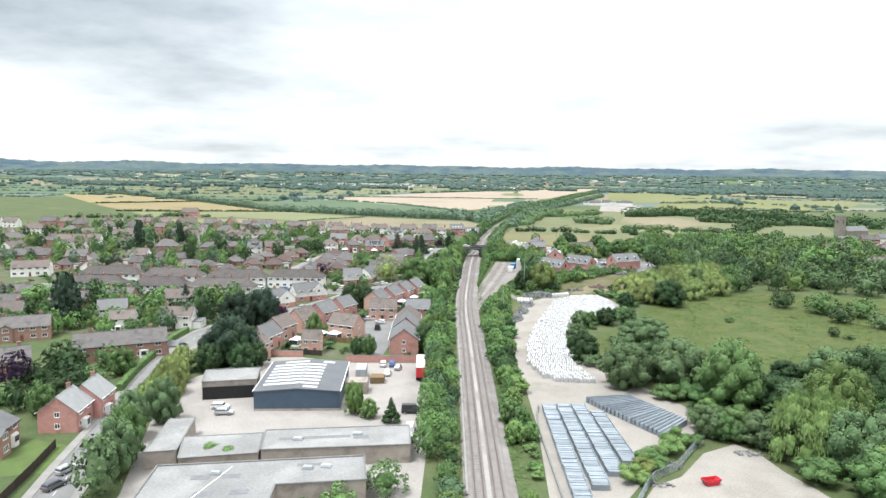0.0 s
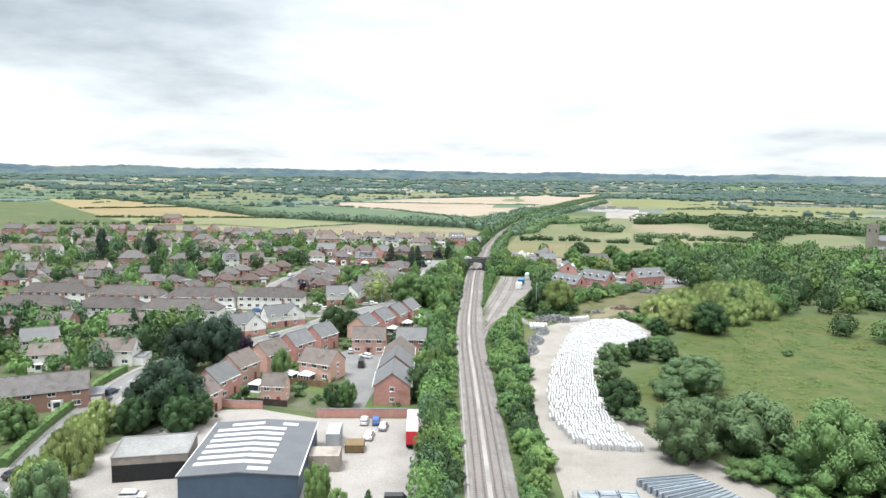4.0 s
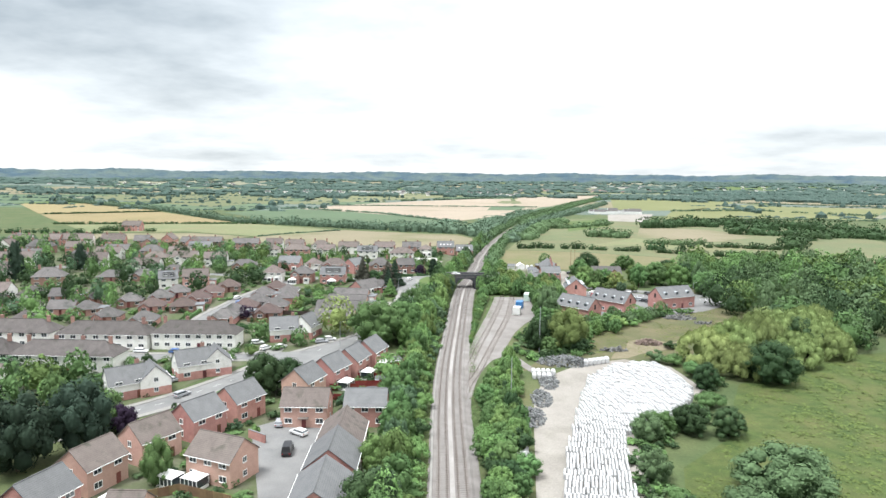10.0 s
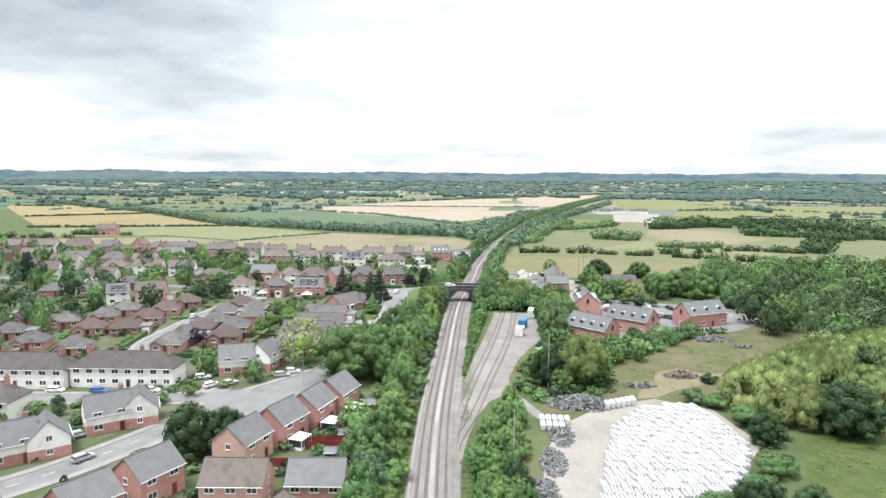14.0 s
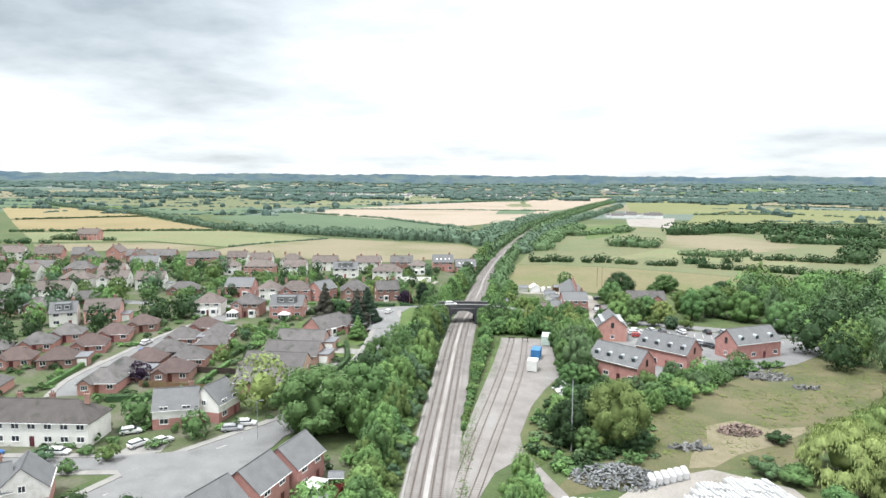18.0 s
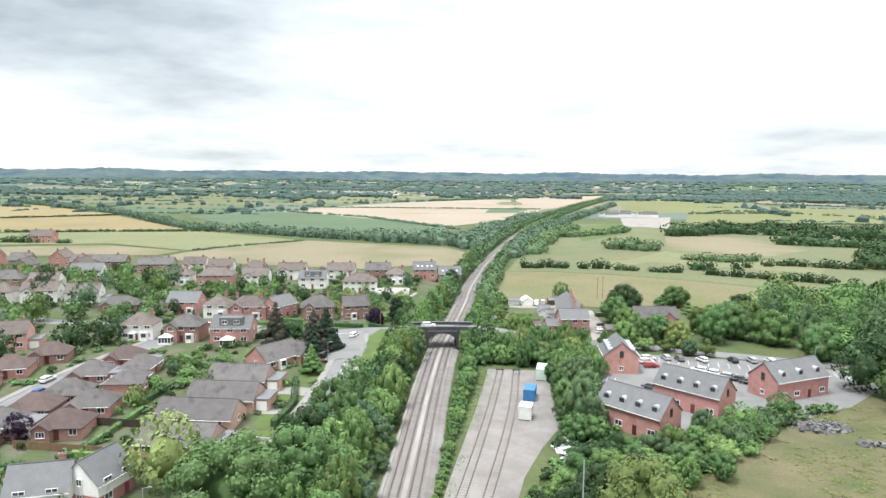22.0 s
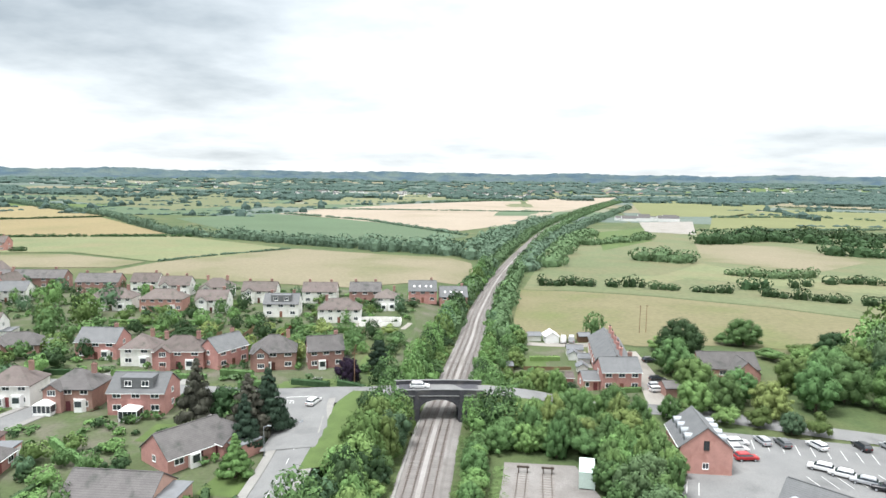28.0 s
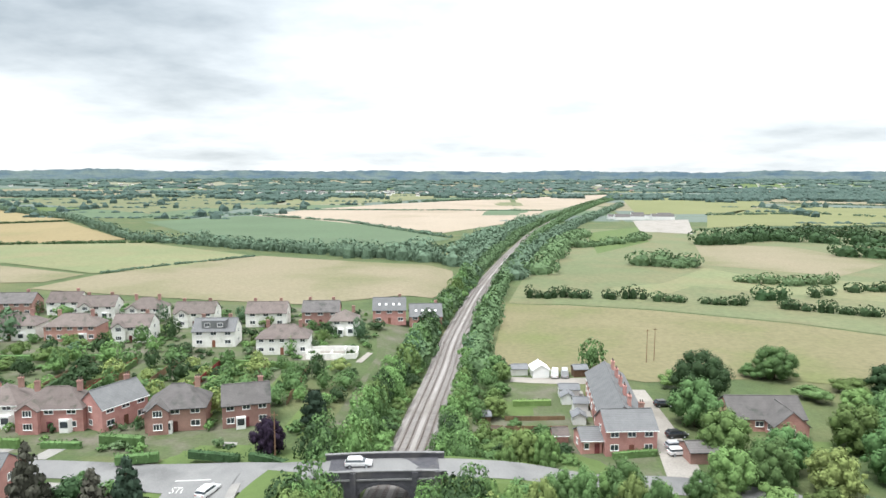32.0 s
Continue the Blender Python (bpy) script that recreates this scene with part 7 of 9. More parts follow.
# chain-link fence between the storage yard and the clearing
bm = bmesh.new()
run = smooth_line([(27.0, 104.0), (32.0, 114.6), (37.2, 119.4), (43.0, 129.0), (46.5, 133.6)], 2.6)
for (ax, ay), (bx, by) in zip(run, run[1:]):
    n = Vector((by - ay, ax - bx)).normalized() * 0.03
    box(bm, ax - 0.05, ay - 0.05, G(ax, ay), ax + 0.05, ay + 0.05, G(ax, ay) + 1.9)
    for h in (0.1, 0.4, 0.7, 1.0, 1.3, 1.6, 1.84):
        p = [(ax - n.x, ay - n.y, G(ax, ay) + h), (bx - n.x, by - n.y, G(bx, by) + h), (bx + n.x, by + n.y, G(bx, by) + h), (ax + n.x, ay + n.y, G(ax, ay) + h)]
        lo = [bm.verts.new(q) for q in p]
        hi = [bm.verts.new((q[0], q[1], q[2] + 0.04)) for q in p]
        bm.faces.new(lo[::-1])
        bm.faces.new(hi)
        for i in range(4):
            bm.faces.new((lo[i], lo[(i + 1) % 4], hi[(i + 1) % 4], hi[i]))
tagged(part("wire_fence", bm, M_GALV), "grey galvanised wire fence between yard and clearing", "fence")
fence_run([(-79.5, 92), (-82.6, 104), (-85.6, 114.3)], 1.8, M_WOOD_DARK, "dark stained garden fence beside the street")


# ---- half-built house on a plot in the village ----
def building_plot(x, y):
    sheet("building_plot", [(x - 9, y - 6), (x + 9, y - 4.5), (x + 10, y + 6), (x - 8, y + 7)], M_DUST, 0.07, "pale bare ground of a building plot", "plot")
    t = thing("half_built_house", "white block walls of a half-built house on bare ground", "building site", Matrix.Translation((x, y, G(x, y) + 0.06)) @ Matrix.Rotation(0.12, 4, "Z"))
    me = shared_box("block_wall", 3.4, 0.22, 1.5, M_RENDER)
    pts = [(-6.6, -3.6), (-3.3, -4.6), (0, -3.6), (3.3, -4.6), (6.6, -3.6), (6.9, 0), (6.6, 3.6), (3.3, 4.1), (0, 4.1), (-3.3, 4.1), (-6.6, 3.6), (-6.9, 0)]
    for a, b in list(zip(pts, pts[1:] + pts[:1])) + [((0, -3.6), (0, 0.0)), ((-6.9, 0), (-3.4, 0)), ((3.3, 4.1), (3.3, 0.4))]:
        mesh_part("block_wall", me, t, Matrix.Translation(((a[0] + b[0]) / 2, (a[1] + b[1]) / 2, 0)) @ Matrix.Rotation(math.atan2(b[1] - a[1], b[0] - a[0]), 4, "Z"))


building_plot(-43.6, 484.0)

# ---- fenced back gardens of the estate beside the railway ----
for pts, m, lab in (([(-42.5, 260.4), (-28.5, 262.0)], M_REDWOOD, "dark red stained garden fence of the estate"), ([(-38.0, 270.0), (-27.5, 271.5)], M_REDWOOD, "dark red stained garden fence of the estate"), ([(-34.5, 279.2), (-26.8, 280.5)], M_REDWOOD, "dark red stained garden fence of the estate"), ([(-28.2, 252), (-27.4, 271), (-26.6, 288)], M_REDWOOD, "dark red stained garden fence of the estate"), ([(-26, 200), (-20.5, 200.6), (-21.5, 212)], M_WOOD_DARK, "dark wooden garden fence of the estate"), ([(-24.5, 218), (-21.8, 218.4), (-22.6, 232)], M_WOOD_DARK, "dark wooden garden fence of the estate")):
    fence_run(pts, 1.7, m, lab)
for x, y, rot in ((-30.5, 266.5, 8), (-29.5, 275.5, 8), (-29.0, 284.0, 10), (-22.8, 206.0, 5), (-23.4, 224.5, 5), (-31.0, 257.5, 8)):
    hut(x, y, rot, 2.4, 1.9, 1.8, 2.3, M_WOOD, M_FELT, "small brown wooden garden shed with a felt roof")
for x, y, w, d in ((-33.5, 264.8, 3.6, 3.0), (-32.0, 274.0, 3.4, 3.0), (-25.0, 203.5, 3.0, 3.4), (-25.2, 221.5, 3.0, 3.0)):
    bm = bmesh.new()
    for i in range(int(d / 0.2)):
        box(bm, -w / 2, -d / 2 + i * 0.2, 0.12, w / 2, -d / 2 + i * 0.2 + 0.185, 0.16)
    box(bm, -w / 2 + 0.05, -d / 2 + 0.05, 0, w / 2 - 0.05, d / 2 - 0.05, 0.118)
    o = tagged(part("garden_deck", bm, M_WOOD), "low brown timber deck in an estate garden", "deck")
    o.matrix_basis = Matrix.Translation((x, y, G(x, y) + 0.03)) @ Matrix.Rotation(0.12, 4, "Z")
for x, y in ((-33.4, 265.2), (-31.8, 274.4), (-25.0, 204.0)):
    t = thing("garden_table", "round white garden table standing on the deck", "table", Matrix.Translation((x, y, G(x, y) + 0.19)), "garden tables")
    bm = bmesh.new()
    tube(bm, (0, 0, 0.70), (0, 0, 0.74), 0.6, 0.6, 16)
    part("tabletop", bm, M_UPVC, t)
    for k in range(4):
        bm = bmesh.new()
        a = k * 1.571 + 0.785
        tube(bm, (math.cos(a) * 0.45, math.sin(a) * 0.45, 0), (math.cos(a) * 0.35, math.sin(a) * 0.35, 0.70), 0.025, 0.025, 6)
        part("leg", bm, M_UPVC, t)

# ---- fields and lawns ----
def field(pts, material, label, lift=0.25):
    sheet("field", pts, material, lift, label, "field", 5.0 if min(p[1] for p in pts) < 900 else 40.0)


field([(-901, 1266), (-774, 1308), (-523, 1081), (-631, 952)], M_WHEAT, "golden field of ripe cereal beyond the village")
field([(-612, 930), (-509, 1050), (-303, 825), (-350, 776), (-448, 740)], M_WHEAT, "golden field of ripe cereal beyond the village")
field([(-430, 719), (-298, 795), (-263, 789), (-156, 712), (-170, 646), (-200, 620), (-273, 654), (-351, 628)], M_PASTURE, "green grazing pasture behind the village")
field([(-341, 616), (-267, 643), (-202, 617), (-206, 592), (-304, 573)], M_HAY, "dry mown pasture behind the houses", 0.2)
field([(-195, 615), (-146, 709), (-99, 691), (-24, 668), (-20, 628), (-26, 584), (-71, 552), (-129, 560), (-200, 575)], M_HAY, "wide pinkish-brown hay field beside the railway", 0.2)
field([(-420, 1063), (-349, 1206), (-176, 1089), (-38, 866), (-86, 764), (-154, 767), (-253, 855)], M_BLUEGREEN, "blue-green field of young crop")
field([(-341, 1208), (-321, 1357), (-223, 1614), (-65, 1866), (390, 2470), (316, 2082), (72, 1369), (39, 1160), (-52, 935), (-96, 990), (-265, 1160)], M_STRAW, "pale straw-coloured stubble field beside the railway")
field([(-1092, 1725), (-1004, 2156), (-856, 2632), (-509, 1693), (-508, 1235), (-916, 1534)], M_PASTURE, "distant green pasture")
field([(-2065, 2618), (-1670, 2947), (-1100, 3034), (-926, 2589), (-1196, 1846), (-1340, 1776)], M_HAY, "distant pale hay field", 0.6)
field([(-573, 2018), (-365, 2498), (-94, 2173), (-252, 1712), (-392, 1522)], M_PASTURE, "distant green pasture")
field([(291, 1894), (486, 2443), (717, 2617), (572, 1775), (353, 1334), (201, 1294)], mat("yellow_green_ley", (0.152, 0.160, 0.070), (0.128, 0.140, 0.057), 0.01, 0.95, fine=40), "yellow-green grass field on a slope")
field([(679, 2459), (1163, 2900), (1471, 2657), (824, 1582), (579, 1777)], M_HAY, "pale mown field on the rise", 0.5)
field([(536, 1646), (763, 1481), (509, 1059), (294, 1082), (221, 1030), (299, 1287)], mat("yellow_green_ley", (0.19, 0.20, 0.085)), "yellow-green grass field on a slope")
field([(167, 1151), (244, 1185), (182, 941), (139, 968)], M_DUST, "pale bare farmyard beside barns")
field([(-0.5, 491), (4.5, 577), (60, 565), (104, 546), (136, 523), (150, 500), (119, 482), (87, 476), (69, 480), (38, 474)], mat("mown_hay_field", (0.163, 0.145, 0.081), (0.131, 0.126, 0.063), 0.03, 0.95, fine=24, patch=0.1, patch_col=(0.119, 0.132, 0.052), patch_scale=0.03), "broad pale mown hay field beside the railway", 0.12)
field([(5.5, 579), (60, 567), (104, 548), (137, 525), (152, 502), (260, 500), (330, 700), (330, 1000), (64, 1000), (28, 760)], M_PASTURE, "pale green rough pasture beside the railway", 0.09)
field([(58, 580), (92, 625), (129, 606), (174, 585), (207, 640), (131, 658), (117, 690), (81, 632), (51, 615)], M_PASTURE, "rough green pasture with scrub", 0.15)
field([(16, 600), (52, 614), (86, 652), (66, 671), (26, 635)], M_PASTURE, "rough green pasture with scrub", 0.15)
field([(152, 834), (220, 822), (229, 719), (177, 664), (122, 703)], M_HAY, "dry brown rough pasture among scrub", 0.15)
field([(83, 940), (150, 1035), (122, 854), (67, 757)], M_LAWN, "bright green paddock beside the railway", 0.15)
# pasture and hay for the far belts, cooled in colour to imitate haze
M_FARGREEN_HAZED = mat("far_pasture_hazed", (0.105, 0.134, 0.112), (0.084, 0.114, 0.096), 0.006, 0.95, fine=30, vary=0.12)
M_FARHAY_HAZED = mat("far_hay_hazed", (0.172, 0.168, 0.119), (0.142, 0.142, 0.097), 0.006, 0.95, fine=30, vary=0.12)
for pts in ([(-33, 187), (-20, 188), (-20.5, 193.5), (-33, 193)], [(-52, 199), (-44, 198), (-43, 204), (-50, 206)], [(-50, 328), (-43, 328), (-42, 338), (-50, 338)], [(-49, 339), (-42, 339), (-42, 346), (-49, 347)], [(-50, 354), (-42, 354), (-42, 364), (-50, 364)], [(-50, 366), (-43, 366), (-43, 374), (-49, 374)], [(-47, 414.5), (-41, 414.5), (-41, 423), (-47, 423)], [(-40, 428), (-34, 428), (-34, 445), (-40, 445)], [(-85, 400.5), (-62, 401), (-62, 404), (-85, 404)], [(-100, 437), (-80, 437), (-82, 449), (-102, 449)], [(-75, 435), (-55, 435), (-56, 450), (-76, 450)], [(-88, 348), (-76, 348), (-76, 360), (-88, 360)], [(-93, 118), (-84, 116), (-80, 104), (-92, 100)], [(2, 450), (14, 451), (14, 460), (2, 459)], [(58, 434), (70, 434), (70, 440), (58, 440)], [(-70, 383), (-62, 383), (-60, 392), (-70, 391)], [(-98, 452), (-91, 453), (-93, 470), (-100, 469)], [(-86, 455), (-79, 456), (-81, 471), (-88, 470)], [(-75, 453), (-69, 454), (-71, 468), (-77, 467)], [(-63, 454), (-56, 455), (-58, 470), (-65, 469)], [(-51, 450), (-45, 451), (-46, 468), (-52, 467)], [(-250, 345), (-205, 350), (-208, 372), (-252, 366)]):
    sheet("lawn", pts, M_LAWN, 0.05, "mown green garden lawn", "lawn", 6.0)
verge = profile_strip(smooth_line([(-31.6, 408), (-33.2, 402), (-33.2, 395), (-32.4, 384), (-31.8, 372)], 3.0), [(-2.8, 0.20), (0, 0.24), (3.4, 0.16)], road_z)
tagged(part("grass_verge", verge, M_LAWN), "bright green grass verge beside the street", "verge", "", "structure")

# ---- trees ----
LABELS = {"leaf_green": "leafy mid-green broadleaved tree", "leaf_dark_green": "dense dark green broadleaved tree", "leaf_light_green": "fresh light green broadleaved tree", "leaf_willow": "pale yellow-green hanging willow tree", "leaf_grey_green": "soft grey-green willow tree", "leaf_purple": "dark purple-leaved ornamental tree", "needle_dark": "dark green conifer", "needle_brown": "tall brownish-green conifer", "leaf_yellow_green": "yellow-green leafy tree", "leaf_olive": "olive-green broadleaved tree", "leaf_blue_green": "blue-green broadleaved tree"}


def rail_x(y):
    return float(np.interp(y, [p[1] for p in RAIL_LINE], [p[0] for p in RAIL_LINE]))


def plant(x, y, h, r, m, kind="round", fine=1, where="standing in grass", z=None):
    k = rail_x(max(y, 60))
    if not ((-12 < x - k < 24 and 250 < y < 396) or (-52 < x < -26 and 298 < y < 345) or (x > 0 and x < 106 and 110 < y < 326) or (30 < x < 96 and 405 < y < 482) or (-104 < x < -17 and 100 < y < 262) or (-66 < x < -30 and 360 < y < 432) or (0 < x < 46 and y < 482)):
        return joined_tree(x, y, h, r, m, kind, 5 if y < 470 and -55 < x < 135 else 0)
    if kind == "bush":
        return tree(x, y, h, r, m, kind, fine, LABELS[m.name].replace("tree", "shrub").replace("broadleaved ", "") + " " + where, "shrub", z, "shrub")
    return tree(x, y, h, r, m, kind, fine, LABELS[m.name] + " " + where, "tree", z)


def scatter(poly, gap, hs, rs, mats, kinds=("round",), fine=1, where="in rough grass", seed=1, most=400):
    """Trees at random places in a polygon, at least gap apart."""
    rnd = random.Random(seed)
    x0, x1 = min(p[0] for p in poly), max(p[0] for p in poly)
    y0, y1 = min(p[1] for p in poly), max(p[1] for p in poly)
    done = []
    for _ in range(int((x1 - x0) * (y1 - y0) / gap / gap * 9) + 40):
        x, y = rnd.uniform(x0, x1), rnd.uniform(y0, y1)
        if len(done) >= most:
            break
        if (46 < x < 76 and 434 < y < 464) or (-54 < x < -33 and 474 < y < 496):
            continue
        if not inside(x, y, poly) or any((x - a) ** 2 + (y - b) ** 2 < gap * gap for a, b in done):
            continue
        done.append((x, y))
        plant(x, y, rnd.uniform(*hs), rnd.uniform(*rs), rnd.choice(mats), rnd.choice(kinds), fine, where)


GREENS = (L_GREEN, L_GREEN, L_DARK, L_LIGHT, L_OLIVE, L_LIGHT, L_BLUE)
WOODS = (L_DARK, L_DARK, L_GREEN, L_GREY, L_BLUE, L_DARK, L_OLIVE, L_GREY)
rt = random.Random(77)
# both sides of the line
y = 66.0
while y < 640:
    k = rail_x(y)
    if not 401 < y < 419:
        w = 5.9 if y > 421 else 6.5
        plant(k - w - rt.uniform(0, 1.5), y, rt.uniform(2.6, 5.2), rt.uniform(1.9, 3.0), rt.choice(GREENS), "bush", 1, "on the railway bank")
        if y > 120:
            plant(k - w - rt.uniform(2.8, 5.4), y + rt.uniform(-1.5, 1.5), rt.uniform(5.5, 9.5), rt.uniform(2.6, 3.8), rt.choice(GREENS), "round", 1, "on the railway bank")
    y += rt.uniform(3.0, 4.4) if y < 460 else rt.uniform(4, 6)
y = 92.0
while y < 262:
    k = rail_x(y)
    e = float(np.interp(y, [96, 137, 163, 201, 245, 262], [12.5, 11.8, 10, 7, 8.6, 9.5]))
    lo, hi = k + 6.6, e - 1.6
    if y < 128:
        if rt.random() < 0.5:
            plant(hi - rt.uniform(0, 1.5), y, rt.uniform(1.6, 3.0), rt.uniform(1.2, 1.9), rt.choice((L_LIGHT, L_LIGHT, L_GREEN, L_YELLOW)), "bush", 1, "between railway and yard")
        y += 3.0
        continue
    for _ in range(2 if hi - lo > 5 else 1):
        plant(rt.uniform(min(lo, hi - 0.5), hi), y + rt.uniform(-1, 1), rt.uniform(3.2, 6.0), rt.uniform(2.0, 3.0), rt.choice((L_LIGHT, L_GREEN, L_LIGHT, L_GREEN, L_DARK)), rt.choice(("bush", "round", "round")), 1, "between railway and yard")
    y += rt.uniform(2.4, 3.4)
for y in np.arange(310, 394, 2.6):
    r = float(np.interp(y, [310, 340, 375, 394], [0.8, 1.5, 2.6, 3.0]))
    k = float(np.interp(y, [310, 340, 375, 394], [-8.9, -7.9, -7.0, -6.6]))
    plant(k + rt.uniform(-0.3, 0.3), y, r * rt.uniform(1.2, 2.0), r * rt.uniform(0.8, 1.1), rt.choice((L_LIGHT, L_GREEN, L_GREEN)), rt.choice(("bush", "round")), 1, "between track and sidings")
y = 424.0
while y < 640:
    k = rail_x(y) + 5.6
    plant(k + rt.uniform(0, 2), y, rt.uniform(3.0, 6.5), rt.uniform(2.0, 3.0), rt.choice(GREENS), rt.choice(("bush", "round")), 1, "beside the railway")
    y += rt.uniform(3.2, 4.6)
scatter([(-3, 392), (12, 391), (24, 394), (27, 408), (14, 412), (0, 408), (-6, 402)], 3.2, (4.5, 9.0), (2.4, 4.2), (L_GREEN, L_LIGHT, L_LIGHT, L_GREEN, L_YELLOW), ("round", "round", "bush"), 2, "south of the road", 2)
scatter([(16.5, 376), (23, 372), (28, 378), (27, 396), (15, 394)], 3.0, (4.5, 7.5), (1.9, 3.0), (L_LIGHT, L_GREEN, L_LIGHT), ("round", "bush"), 1, "beside the sidings", 35)
scatter([(-10, 417), (0, 419), (12, 422), (10, 430), (0, 436), (-7, 432)], 4.0, (4, 8), (2.4, 3.6), GREENS, ("round", "bush"), 1, "north of the road", 3)
scatter([(-33, 300), (-24, 300), (-22, 345), (-22, 398), (-26.5, 398), (-30, 350), (-33, 325)], 4.6, (6, 10), (3.0, 4.4), GREENS, ("round",), 1, "on the railway bank", 4)
for x, y, h, r, m, kind, fine in ((-38.5, 305, 14.0, 9.6, L_GREEN, "round", 4), (-31, 314, 12, 6.4, L_GREEN, "round", 2), (-54.0, 315, 12.6, 6.4, L_YELLOW, "round", 4), (-33, 325, 11, 5.4, L_DARK, "round", 2), (-32, 340, 11, 5.4, L_GREEN, "round", 2), (-31, 358, 10, 5.0, L_GREEN, "round", 2), (-28.5, 268, 8.0, 4.4, L_LIGHT, "round", 2), (-24, 252, 9, 5.0, L_GREEN, "round", 2), (-20.5, 232, 8, 4.4, L_GREEN, "round", 2), (-21, 214, 8, 4.2, L_LIGHT, "round", 2), (-20, 196, 9.5, 5.0, L_DARK, "round", 2), (-16.5, 190, 7.5, 4.6, L_LIGHT, "round", 2), (-37.0, 188.5, 6.6, 2.8, L_GREEN, "round", 2), (-40.4, 188.0, 6.0, 2.4, L_DARK, "round", 2), (-59.5, 206.5, 8.5, 2.8, L_GREEN, "round", 2), (-57.5, 255, 10.5, 5.4, L_DARK, "round", 2), (-53, 260, 8.5, 4.2, L_DARK, "round", 2), (-74.5, 175.5, 14, 7.6, L_CONIFER, "round", 2), (-79.5, 183, 11, 5.6, L_CONIFER, "round", 2), (-68.5, 168, 8, 4.0, L_DARK, "round", 2), (-80.5, 174, 9, 4.8, L_CONIFER, "round", 2), (-78, 167, 8, 4.4, L_DARK, "round", 2), (-66.5, 174, 7, 3.6, L_DARK, "round", 2), (-72, 172, 11, 4.2, L_DARK, "round", 2), (-87.5, 209, 14, 7.4, L_CONIFER, "round", 2), (-82.5, 219, 14, 6.6, L_CONIFER, "round", 2), (-107, 224, 12, 5.4, L_DARK, "round", 2), (-79, 229, 6, 3.4, L_PURPLE, "round", 1), (-83.5, 229.5, 9, 4.4, L_GREEN, "round", 1)):
    plant(x, y, h, r, m, kind, fine, "near the estate houses")
for x, y, h, r, m, kind in ((-73.0, 121, 10.5, 4.2, L_GREY, "round"), (-65.5, 97, 10.5, 4.0, L_GREY, "round"), (-71.0, 130, 10.5, 4.4, L_GREY, "round"), (-66.5, 104, 11.5, 4.2, L_GREY, "round"), (-68.5, 111, 11, 4.4, L_GREEN, "round"), (-76.5, 137, 9, 4.0, L_WILLOW, "willow"), (-79.5, 148, 9, 4.0, L_WILLOW, "willow"), (-82.5, 157, 8.5, 4.0, L_WILLOW, "willow"), (-84.5, 166, 8, 3.6, L_WILLOW, "round"), (-114, 158, 10, 6.0, L_DARK, "round"), (-120, 148, 9, 5.0, L_PURPLE, "round"), (-104, 146, 8, 4.4, L_DARK, "round"), (-149, 209, 20, 6.4, L_CONIFER, "column"), (-147, 233, 12, 6.0, L_GREEN, "round"), (-124, 246, 10, 3.4, L_CONIFER, "cone"), (-223, 384, 19, 4.4, L_CONIFER, "column"), (-214, 418, 14, 3.8, L_CONIFER, "column"), (-30.3, 140.5, 8.0, 2.6, L_LIGHT, "round"), (-26.4, 138.5, 4.6, 2.2, L_LIGHT, "round"), (-21.0, 136.5, 6.2, 2.3, L_DARK, "cone"), (-52, 112, 4.5, 3.4, L_LIGHT, "bush"), (-48, 111, 4.0, 3.0, L_LIGHT, "bush"), (-16.5, 104, 6, 4, L_GREEN, "round"), (-23, 98, 5, 3.4, L_LIGHT, "bush"), (-28, 94, 4, 3, L_GREEN, "bush"), (-61.3, 390.5, 14.5, 5.2, L_BROWN, "cone"), (-49.2, 386, 13.5, 5.2, L_BROWN, "cone"), (-46.6, 389.5, 13.5, 5.0, L_CONIFER, "cone"), (-45.8, 372, 8.0, 3.6, L_LIGHT, "cone"), (-48.2, 382, 11.0, 4.2, L_CONIFER, "cone"), (-57, 394, 7, 4, L_DARK, "round"), (-52, 393, 7, 4.2, L_GREEN, "round"), (-38.5, 419.5, 6.5, 3.4, L_PURPLE, "round"), (-33.5, 431, 9, 3.2, L_CONIFER, "column"), (-30, 424, 8, 3.6, L_GREEN, "round"), (-92, 330, 5, 3.2, L_PURPLE, "round"), (-77, 304, 7.5, 4.0, L_GREEN, "round"), (-62.5, 300, 6.0, 3.2, L_GREEN, "round"), (-130, 372, 9, 4.4, L_DARK, "round"), (-119, 386, 8.5, 5.0, L_DARK, "round"), (-112, 392, 8.5, 5.0, L_DARK, "round")):
    plant(x, y, h, r, m, kind, 2 if y < 250 or kind == "cone" else 1, "in the village")
for x, y, h, r, m in ((-23.4, 402.6, 8.0, 2.6, L_GREEN), (-23.8, 398.6, 7.0, 2.8, L_LIGHT), (-8.6, 403.4, 7.0, 2.4, L_LIGHT), (-26.5, 402.5, 9.5, 3.6, L_GREEN), (-28.5, 399, 8.5, 3.8, L_DARK), (-25.2, 399.0, 7.0, 2.6, L_LIGHT), (-6.2, 403.2, 8.0, 3.2, L_GREEN), (-3.4, 400.5, 9.5, 4.2, L_DARK), (-6.8, 399.2, 6.0, 2.6, L_LIGHT), (-2.0, 405, 9.0, 3.6, L_GREEN), (-27, 414, 8.5, 3.4, L_GREEN), (-29.5, 417, 9, 3.6, L_DARK), (-4.5, 419.5, 8.5, 3.4, L_GREEN)):
    plant(x, y, h, r, m, "round", 1, "beside the bridge")
scatter([(150, 330), (215, 345), (240, 420), (180, 440), (150, 400)], 8.0, (6, 11), (4, 6), WOODS, ("round",), 1, "behind the meadow", 38, 60)
